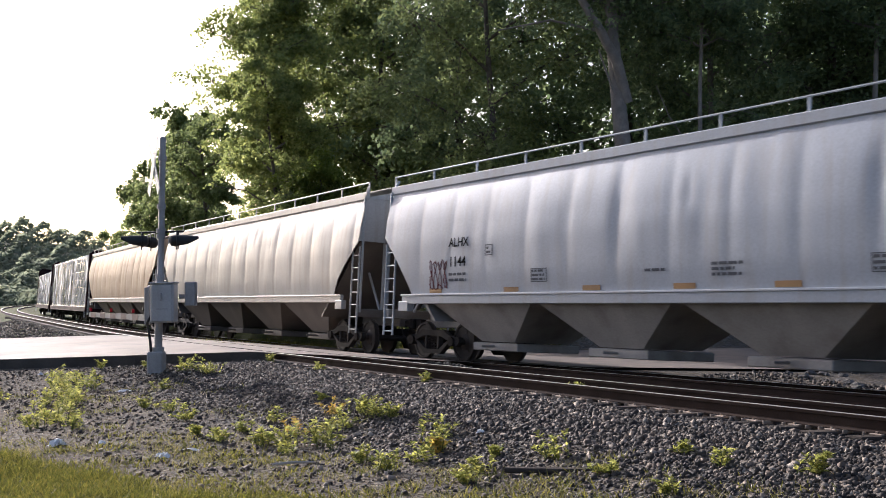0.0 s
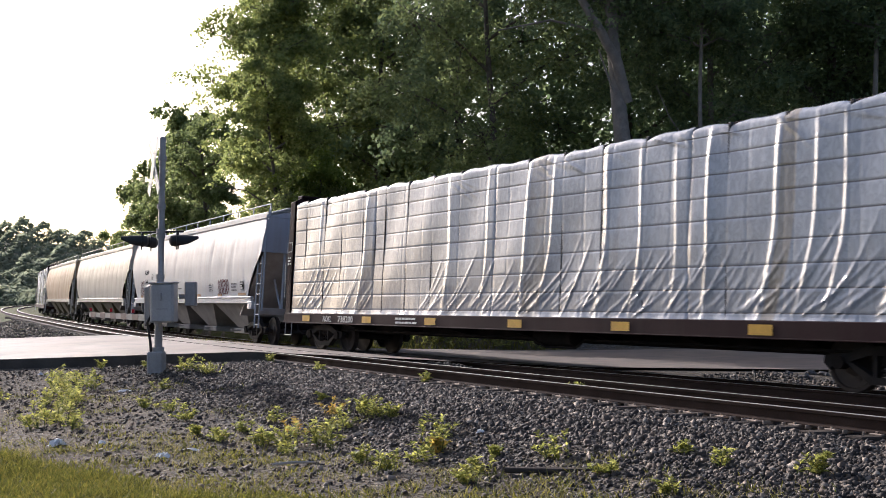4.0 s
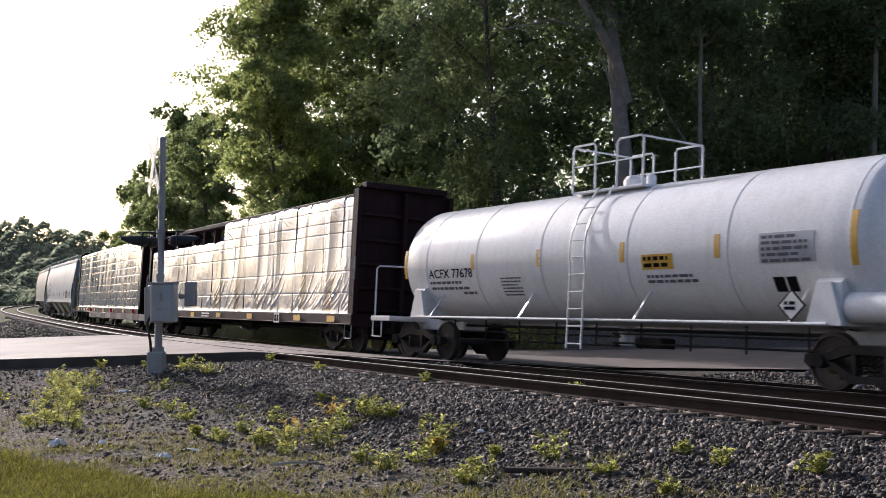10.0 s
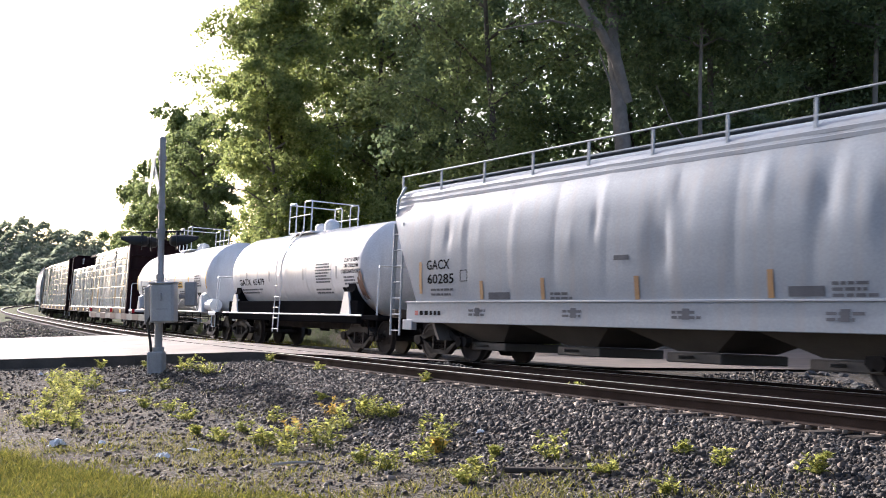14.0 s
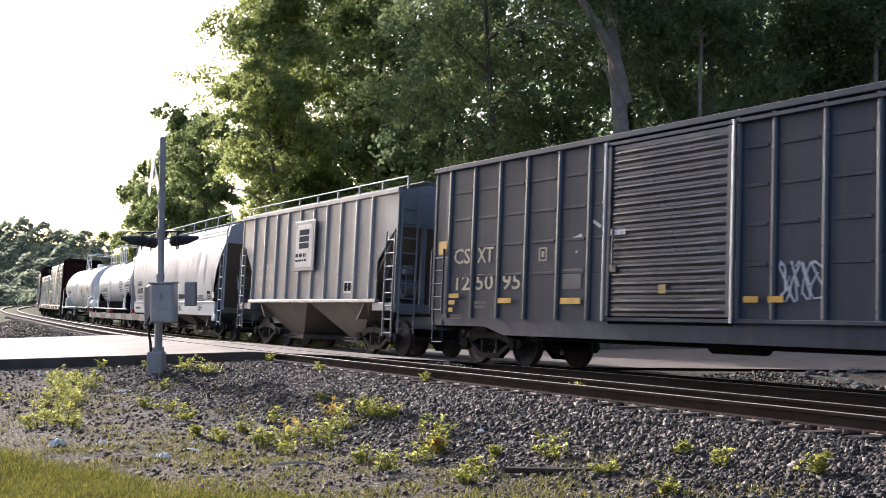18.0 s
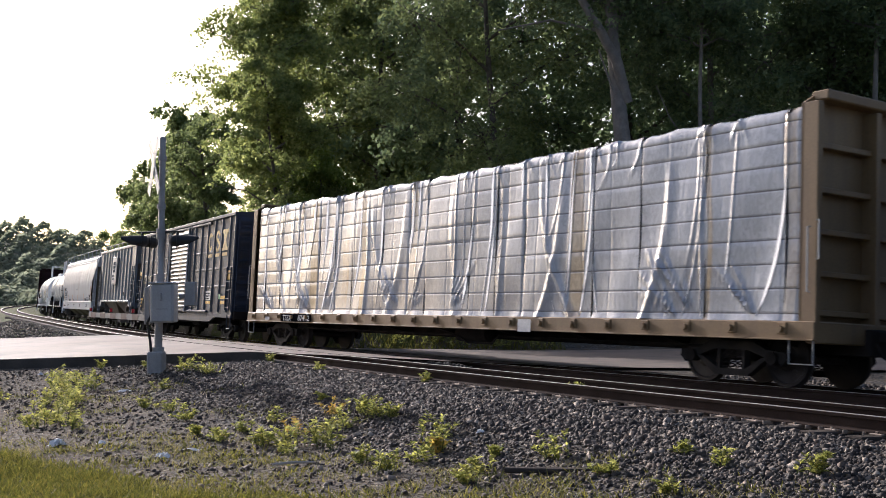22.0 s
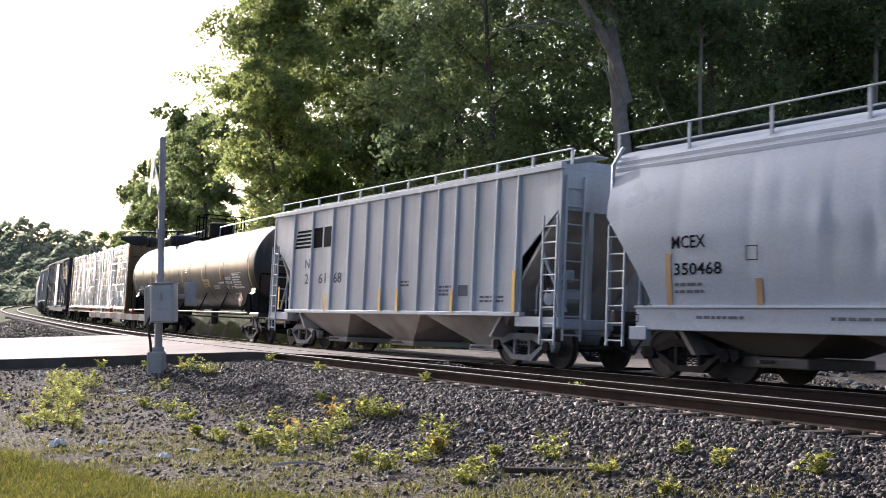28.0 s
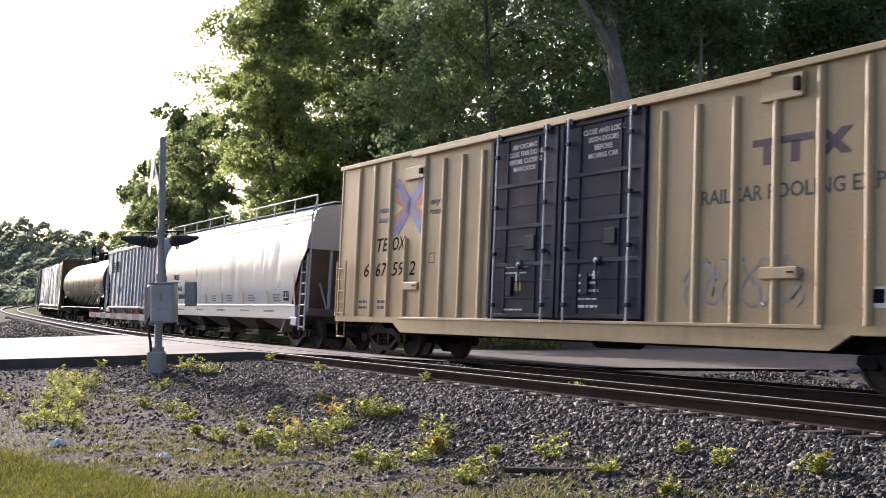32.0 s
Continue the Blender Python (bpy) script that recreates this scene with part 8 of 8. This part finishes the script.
part("foundation", Shape().box(-0.2, 0.13, -0.2, 0.2, -0.5, 0.37, 0.03).tube([(0, 0, 0.35), (0, 0, 0.46)], 0.13, 14), CONCRETE, sig, "weathered concrete and cast base")
part("mast", Shape().tube([(0, 0, 0.3), (0.03, 0, 1.9), (0.05, 0, 1.95), (0.1, 0, 5.0), (0.1, 0, 5.03)], [0.085, 0.085, 0.068, 0.068, 0.03], 14), SIGNAL_GREY, sig, "tubular steel mast")
for z in (1.98, 2.86, 2.98, 3.5, 4.55):
    part("mast_clamp", Shape().tube([(0.1 * z / 5, 0, z - 0.05), (0.1 * z / 5, 0, z + 0.05)], 0.095, 14), SIGNAL_GREY, sig)
box = part("gate_mechanism_case", Shape().box(-0.03, 0.47, -0.56, -0.14, 1.0, 1.83, 0.025), BOX_GREY, sig, "pale grey mechanism cabinet")
part("case_door", Shape().box(0.0, 0.44, -0.585, -0.56, 1.03, 1.8, 0.012), BOX_GREY, box)
part("case_latch", Shape().box(0.2, 0.24, -0.61, -0.585, 1.46, 1.62, 0.008).box(0.1, 0.36, -0.588, -0.585, 1.28, 1.3), SIGNAL_GREY, box)
part("case_cap", Shape().box(-0.05, 0.49, -0.6, -0.12, 1.825, 1.855, 0.01), BOX_GREY, box)
part("counterweight_arm", Shape().box(0.5, 0.86, -0.25, -0.12, 1.5, 1.6, 0.01).box(0.64, 0.86, -0.32, -0.05, 1.34, 1.86, 0.02), SIGNAL_GREY, sig, "grey counterweight on its arm")
part("arm_support", Shape().box(-0.28, -0.16, -0.1, 0.0, 0.95, 1.75, 0.015).tube([(-0.2, -0.05, 1.75), (0.0, -0.05, 1.85)], 0.035, 8), SIGNAL_GREY, sig)
part("conduit", Shape().tube([(-0.12, -0.1, 0.25), (-0.14, -0.12, 0.6), (-0.2, -0.14, 1.0), (-0.1, -0.16, 1.15)], 0.03, 8), SIGNAL_BLACK, sig)
# the arm lies along the track, striped
ax, ay_ = -0.52, 0.855
arm = Shape().loft([[(ax * d - ay_ * k * 0.02, ay_ * d + ax * k * 0.02, 1.08 + z) for k, z in ((-1, -hh_), (1, -hh_), (1, hh_), (-1, hh_))] for d, hh_ in ((0.0, 0.075), (6.2, 0.055))])
ga = part("gate_arm", arm, ARM_PAINT, sig, "lowered gate arm with red and white stripes")
for k in range(6):
    d0, d1 = 0.5 + k * 1.0, 1.0 + k * 1.0
    part("red_stripe", Shape().loft([[(ax * d - ay_ * k2 * 0.024, ay_ * d + ax * k2 * 0.024, 1.08 + z) for k2, z in ((-1, -0.07), (1, -0.07), (1, 0.07), (-1, 0.07))] for d in (d0, d1)]), SIGN_RED, ga)
for d in (2.0, 4.0, 6.1):
    part("arm_lamp", Shape().tube([(ax * d, ay_ * d, 1.17), (ax * d, ay_ * d, 1.26)], 0.035, 10), LENS, ga)
# lamps on a short cross arm, one pair facing each way along the road
part("lamp_cross_arm", Shape().tube([(-0.5, 0.2, 2.95), (0.58, -0.1, 2.95)], 0.022, 8).tube([(-0.38, 0.15, 2.95), (-0.38, 0.12, 2.8)], 0.025, 8).tube([(0.44, -0.05, 2.95), (0.44, -0.05, 2.8)], 0.025, 8), SIGNAL_BLACK, sig)


def flasher(x, y, z, face, swing):
    """A lamp with its round backing plate and long hood; face is +1 to the right, -1 to the left."""
    m = Matrix.Translation((x, y, z)) @ Matrix.Rotation(swing, 4, "Z")
    bk = Shape().tube([(face * 0.0, 0, 0), (face * 0.02, 0, 0)], 0.19, 24)
    b = part("backing_plate", bk, SIGNAL_BLACK, sig, "round black backing plate")
    b.matrix_basis = m
    hs = Shape().tube([(-face * 0.14, 0, 0), (-face * 0.1, 0, 0), (0, 0, 0)], [0.05, 0.11, 0.13], 16)
    part("lamp_housing", hs, SIGNAL_BLACK, b)
    part("lamp_lens", Shape().tube([(face * 0.02, 0, 0), (face * 0.045, 0, 0), (face * 0.06, 0, 0)], [0.105, 0.1, 0.03], 18), LENS, b, "round red lamp lens")
    hd = Shape()
    rows = []
    for d, r in ((0.02, 0.125), (0.22, 0.12), (0.44, 0.1)):
        span = 2.6 if d < 0.1 else (2.2 if d < 0.3 else 1.2)
        rows.append([(face * d, r * math.sin(a), r * math.cos(a)) for a in np.linspace(-span, span, 17)])
    hd.grid(rows)
    part("hood", hd, SIGNAL_BLACK, b)


flasher(-0.38, 0.1, 2.76, -1, 0.3)
flasher(-0.26, 0.4, 2.74, -1, 0.3)
flasher(0.42, 0.0, 2.76, 1, 0.3)
flasher(0.46, -0.3, 2.74, 1, 0.3)
# the crossed boards, seen almost on edge
cbm = Matrix.Translation((-0.03, -0.2, 4.36)) @ Matrix.Rotation(radians(-61), 4, "Z")
for k, a in enumerate((56, -56)):
    b = part("crossbuck_board", Shape().box(-0.7, 0.7, -0.012 - 0.02 * k, 0.0 - 0.02 * k, -0.115, 0.115, 0.004), SIGN_WHITE, sig, "white crossbuck board")
    b.matrix_basis = cbm @ Matrix.Rotation(radians(a), 4, "Y")


# ---- trees ----
BARK = surface("grey_brown_bark", (0.17, 0.14, 0.11), 0.9, dark=0.6, scale=3, fine=14, bump=0.8, dist=0.03)
PALE_BARK = surface("pale_grey_bark", (0.29, 0.25, 0.21), 0.9, dark=0.7, scale=3, fine=14, bump=0.7, dist=0.03)
# sun and shade painted into the leaves: lit trees brighter, the wood duller
LEAF_LIT = leafy("sunlit_leaf", (0.15, 0.185, 0.065), (0.29, 0.31, 0.105), 0.62, 0.55, 1.8)
LEAF_MID = leafy("half_lit_leaf", (0.13, 0.165, 0.07), (0.24, 0.27, 0.105), 0.6)
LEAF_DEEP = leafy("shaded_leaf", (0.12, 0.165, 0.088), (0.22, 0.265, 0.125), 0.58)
# distance haze painted into the colour: paler and greyer than the nearer leaves
LEAF_FAR = leafy("hazed_distant_leaf", (0.17, 0.19, 0.13), (0.22, 0.235, 0.16), 0.7, 0.6, 2.0)
LEAF_YOUNG = leafy("young_leaf", (0.10, 0.14, 0.025), (0.20, 0.23, 0.045), 0.55)


def leaf_quads(centers, size, r, level=0.6):
    """Small pointed leaves round the given points; level flattens them towards the horizontal."""
    n = len(centers)
    d = r.normal(size=(n, 3))
    d[:, 2] *= level
    d /= np.linalg.norm(d, axis=1, keepdims=True)
    u = r.normal(size=(n, 3)) * (0.8, 0.8, 1.0)
    u[:, 2] += 1.1 * (1 - level)
    sd = np.cross(d, u)
    sd /= np.linalg.norm(sd, axis=1, keepdims=True)
    ln = (r.uniform(0.6, 1.3, n) * size)[:, None]
    v = np.empty((n, 4, 3))
    v[:, 0], v[:, 2] = centers - d * ln * 0.5, centers + d * ln * 0.5
    bend = np.array([0, 0, 0.12])
    v[:, 1], v[:, 3] = centers + sd * ln * 0.34 + bend * ln, centers - sd * ln * 0.34 + bend * ln
    return v


def tree(x, y, tall, crown, low, count, size, mat, seed, bark=BARK, girth=0.3, lean=(0, 0), clumps=90, label="broad-leaved green tree by the railway", limbs=11, limb_low=0.12, forks=(), spread=1.0):
    """A trunk, limbs that fork into twigs, and on the twigs flat drooping sprays of leaves with dark gaps between them; crown gives its half widths, low its foot."""
    r = np.random.default_rng(seed)
    ob = thing("tree", label, "tree", "trees behind the railway")
    ob.matrix_basis = Matrix.Translation((x, y, height(x, y) - 0.2))
    pts = [Vector((lean[0] * u * tall + 0.25 * math.sin(u * 5 + seed), lean[1] * u * tall + 0.2 * math.cos(u * 4 + seed) - 0.2, u * tall * 0.9)) for u in np.linspace(0, 1, 9)]
    part("trunk", Shape().tube(pts, [girth * (1.25 if k == 0 else 1 - 0.1 * k) for k in range(9)], 12), bark, ob, "tapered trunk with rough bark", smooth=60)
    for line, wide in forks:
        part("bough", Shape().tube(line, [wide * (1 - 0.6 * k / (len(line) - 1)) for k in range(len(line))], 9), bark, ob, "bare bough", smooth=60)
    cz, hz = (low + tall) / 2, (tall - low) / 2
    axis = Vector((lean[0] * cz, lean[1] * cz, cz))
    pads = []
    for k in range(limbs):
        # limb tips lie spread over the crown's outside, from its foot to its top
        zz = -0.92 + 1.84 * (k + r.uniform(0.2, 0.8)) / limbs
        ang = k * 2.4 + r.uniform(-0.5, 0.5)
        flat = math.sqrt(max(0.05, 1 - zz * zz)) * r.uniform(0.75, 1.05)
        tip = axis + Vector((crown[0] * flat * math.cos(ang), crown[1] * flat * math.sin(ang), hz * zz))
        out = math.hypot(tip.x - axis.x, tip.y - axis.y)
        u = min(0.92, max(limb_low, (tip.z - 0.45 * out) / (tall * 0.9)))
        i = min(7, int(u * 8))
        p = pts[i].lerp(pts[i + 1], u * 8 - i)
        mid = p.lerp(tip, 0.55) + Vector((r.uniform(-0.4, 0.4), r.uniform(-0.4, 0.4), 0.12 * out))
        limb = part("limb", Shape().tube([p, mid, tip], [girth * 0.36, girth * 0.2, girth * 0.05], 7), bark, ob)
        tw = Shape()
        each = max(4, int(clumps * 2.6 / limbs))
        for j in range(each):
            v = r.uniform(0.12, 1.02)
            q = p.lerp(mid, v * 2) if v < 0.5 else mid.lerp(tip, v * 2 - 1)
            go = Vector((r.normal(), r.normal(), r.normal() * 0.8)).normalized() * crown[0] * r.uniform(0.05, 0.42) * spread
            e = q + go - Vector((0, 0, 0.1 * go.length))
            if e.z < low * 0.7:
                e.z = low * 0.7 + r.uniform(0, 0.5)
            tw.tube([q, q.lerp(e, 0.5) + Vector((0, 0, 0.08 * go.length)), e], [girth * 0.09, girth * 0.06, girth * 0.02], 4)
            _, off = way_of([x + e.x], [y + e.y])
            if off[0] < -3.6 or e.z > 7.0:  # nothing hangs low over the line
                pads.append((e, min(1.25, crown[0] * r.uniform(0.09, 0.2))))
        tagged(part("branchwork", tw, bark, limb), kind="stuff")
    area = np.array([w * w for _, w in pads]) * r.uniform(0.7, 1.3, len(pads))
    cen = []
    for (e, wide), k in zip(pads, area / area.sum() * count):
        n = int(k) + 3
        ang, rad = r.uniform(0, 6.28, n), np.sqrt(r.uniform(0, 1, n))
        rad = rad * wide * (1 + 0.4 * np.sin(3 * ang + r.uniform(0, 6)) + 0.2 * np.sin(7 * ang + r.uniform(0, 6)))
        away = Vector((e.x - axis.x, e.y - axis.y, 0)).normalized()
        px_, py_ = rad * np.cos(ang), rad * np.sin(ang)
        droop = r.uniform(0.1, 0.55)
        pz = r.normal(0, 0.3 * wide, n) - droop * (px_ * away.x + py_ * away.y) - 0.25 * rad * rad / wide + r.uniform(-0.5, 0.5) * px_ + r.uniform(-0.4, 0.4) * py_
        cen.append(np.stack([e.x + px_, e.y + py_, e.z + pz], 1))
    cen = np.concatenate(cen)
    part("crown", quads("crown", leaf_quads(cen, size, r, 0.8), mat), mat, ob, "crown of many small leaves in drooping sprays")
    return ob


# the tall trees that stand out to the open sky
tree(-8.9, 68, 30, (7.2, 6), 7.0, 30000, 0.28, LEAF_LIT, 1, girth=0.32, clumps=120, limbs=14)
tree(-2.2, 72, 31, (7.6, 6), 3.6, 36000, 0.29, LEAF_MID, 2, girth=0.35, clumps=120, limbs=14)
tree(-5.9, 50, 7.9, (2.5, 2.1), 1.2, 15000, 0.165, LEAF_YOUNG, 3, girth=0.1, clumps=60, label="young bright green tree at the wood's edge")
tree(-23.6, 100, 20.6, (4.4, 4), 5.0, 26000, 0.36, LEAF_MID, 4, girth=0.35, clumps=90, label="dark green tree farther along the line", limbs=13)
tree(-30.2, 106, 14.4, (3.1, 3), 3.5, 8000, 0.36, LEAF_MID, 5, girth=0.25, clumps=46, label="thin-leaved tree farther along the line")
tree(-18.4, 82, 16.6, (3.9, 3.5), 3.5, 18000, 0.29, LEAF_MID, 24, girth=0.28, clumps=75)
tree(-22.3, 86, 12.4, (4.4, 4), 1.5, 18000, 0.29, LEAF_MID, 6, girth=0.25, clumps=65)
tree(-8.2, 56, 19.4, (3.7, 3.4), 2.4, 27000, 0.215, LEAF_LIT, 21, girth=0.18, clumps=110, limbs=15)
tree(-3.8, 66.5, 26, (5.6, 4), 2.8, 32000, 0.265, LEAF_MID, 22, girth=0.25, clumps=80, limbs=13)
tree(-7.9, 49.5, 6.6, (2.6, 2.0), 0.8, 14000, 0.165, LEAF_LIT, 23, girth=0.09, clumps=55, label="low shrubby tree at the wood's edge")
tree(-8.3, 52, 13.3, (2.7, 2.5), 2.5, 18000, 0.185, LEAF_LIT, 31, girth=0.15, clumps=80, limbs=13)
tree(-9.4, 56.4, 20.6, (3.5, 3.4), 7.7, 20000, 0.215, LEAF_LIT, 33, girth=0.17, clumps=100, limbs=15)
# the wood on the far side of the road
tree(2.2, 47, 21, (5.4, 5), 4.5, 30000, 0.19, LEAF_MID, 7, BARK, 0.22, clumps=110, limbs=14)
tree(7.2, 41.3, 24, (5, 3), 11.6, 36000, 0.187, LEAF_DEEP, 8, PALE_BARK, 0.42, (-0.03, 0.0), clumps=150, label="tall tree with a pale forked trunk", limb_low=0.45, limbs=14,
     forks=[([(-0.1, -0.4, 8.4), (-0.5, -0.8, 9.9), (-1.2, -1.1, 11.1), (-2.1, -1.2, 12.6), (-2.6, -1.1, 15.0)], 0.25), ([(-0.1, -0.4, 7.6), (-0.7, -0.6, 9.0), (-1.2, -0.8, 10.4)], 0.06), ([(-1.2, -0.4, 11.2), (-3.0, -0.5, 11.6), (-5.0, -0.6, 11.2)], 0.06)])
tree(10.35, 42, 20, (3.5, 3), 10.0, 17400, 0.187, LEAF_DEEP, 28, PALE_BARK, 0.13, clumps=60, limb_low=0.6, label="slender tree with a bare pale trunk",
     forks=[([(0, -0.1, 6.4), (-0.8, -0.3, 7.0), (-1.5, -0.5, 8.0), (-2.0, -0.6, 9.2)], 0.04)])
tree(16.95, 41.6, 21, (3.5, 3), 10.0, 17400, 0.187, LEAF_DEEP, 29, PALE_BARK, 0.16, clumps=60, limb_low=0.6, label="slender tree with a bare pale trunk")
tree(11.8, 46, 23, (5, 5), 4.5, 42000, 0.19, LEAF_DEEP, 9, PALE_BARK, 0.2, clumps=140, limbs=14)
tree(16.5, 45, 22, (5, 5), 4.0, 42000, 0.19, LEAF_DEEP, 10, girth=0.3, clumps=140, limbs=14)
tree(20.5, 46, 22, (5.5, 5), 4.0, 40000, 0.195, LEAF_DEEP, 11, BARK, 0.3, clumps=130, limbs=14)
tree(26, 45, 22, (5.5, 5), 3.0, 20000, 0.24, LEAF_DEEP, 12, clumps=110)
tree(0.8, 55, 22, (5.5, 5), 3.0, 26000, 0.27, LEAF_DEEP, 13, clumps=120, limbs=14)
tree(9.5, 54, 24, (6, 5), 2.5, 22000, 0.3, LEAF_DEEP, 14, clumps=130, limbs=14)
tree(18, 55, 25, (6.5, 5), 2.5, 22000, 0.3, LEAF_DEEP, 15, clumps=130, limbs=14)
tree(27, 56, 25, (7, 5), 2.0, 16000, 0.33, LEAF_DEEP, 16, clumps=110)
tree(4.5, 43.2, 5.0, (2.4, 1.6), 0.8, 14000, 0.147, LEAF_DEEP, 17, girth=0.1, clumps=50, label="low shrubby tree at the wood's edge")
tree(12.5, 42.5, 5.5, (2.8, 1.6), 0.8, 14000, 0.147, LEAF_DEEP, 18, girth=0.1, clumps=50, label="low shrubby tree at the wood's edge")
tree(-2.4, 50, 6.6, (3.0, 2.0), 0.8, 14000, 0.165, LEAF_LIT, 19, girth=0.09, clumps=50, label="low shrubby tree at the wood's edge")

# the depth of the wood and the far hillside
r_ = np.random.default_rng(77)
cen = np.stack([r_.uniform(-12, 50, 46000), r_.uniform(66, 80, 46000), r_.uniform(0, 25, 46000)], 1)
cen = cen[(cen[:, 2] < 22 + 2.5 * np.sin(cen[:, 0] * 0.7)) & (r_.uniform(0, 1, 46000) < np.interp(cen[:, 0], [-12, -6, 2, 12], [0.3, 0.5, 0.5, 1]))]
tagged(new("woodland", quads("woodland", leaf_quads(cen, 0.75, r_), LEAF_DEEP)), "deep shaded wood behind the nearest trees", "woodland", kind="stuff")
bank_top = lambda x: float(np.interp(x, [-230, -110, -92, -84, -77, -70, -60, 30], [26, 19, 17.2, 16.0, 12.5, 10.2, 9.0, 9.0]))
bank_rows = [[(float(x), 197 + 50 * u - 0.12 * (float(x) + 80), (bank_top(x) - 3.0) * min(u, 1) - 0.4 + 0.5 * noise.noise((float(x) * 0.2, u * 6, 0))) for u in np.linspace(0, 1.3, 12)] for x in np.linspace(-230, 30, 66)]
tagged(new("far_bank", mesh_of("far_bank", Shape().grid(bank_rows), surface("mossy_bank_earth", (0.10, 0.11, 0.06), 0.95, dark=0.6, scale=0.2, fine=2.0, bump=0.5, dist=0.3), 0)), "rising green bank under the distant wood", "bank", kind="structure")
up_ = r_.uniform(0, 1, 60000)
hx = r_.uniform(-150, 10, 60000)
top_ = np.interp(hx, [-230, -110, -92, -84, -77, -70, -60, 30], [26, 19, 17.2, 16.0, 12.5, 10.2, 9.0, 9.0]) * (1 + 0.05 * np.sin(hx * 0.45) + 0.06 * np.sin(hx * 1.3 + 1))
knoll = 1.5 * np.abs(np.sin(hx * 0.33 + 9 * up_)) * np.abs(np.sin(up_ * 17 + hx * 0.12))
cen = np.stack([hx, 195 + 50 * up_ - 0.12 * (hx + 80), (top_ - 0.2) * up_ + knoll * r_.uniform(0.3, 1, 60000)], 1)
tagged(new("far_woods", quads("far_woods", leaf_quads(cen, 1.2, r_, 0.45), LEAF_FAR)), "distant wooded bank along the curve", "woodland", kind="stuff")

def motions():
    """The train rolls along its track; its wheels turn with it."""
    for car, s, reach, wheels in CARS:
        walk(car, [(t * 0.5, car_pose(s + travel(t * 0.5), reach)) for t in range(65)])
        spin = []
        steps = 480
        for i in range(steps + 1):
            t = 32 * i / steps
            spin.append((t, (travel(t) + 120) / 0.457))
        for w in wheels:
            x = w.matrix_basis.translation.x
            walk(w, [(t, Matrix.Translation((x, 0, 0.457)) @ Matrix.Rotation(a, 4, "Y")) for t, a in spin])


motions()
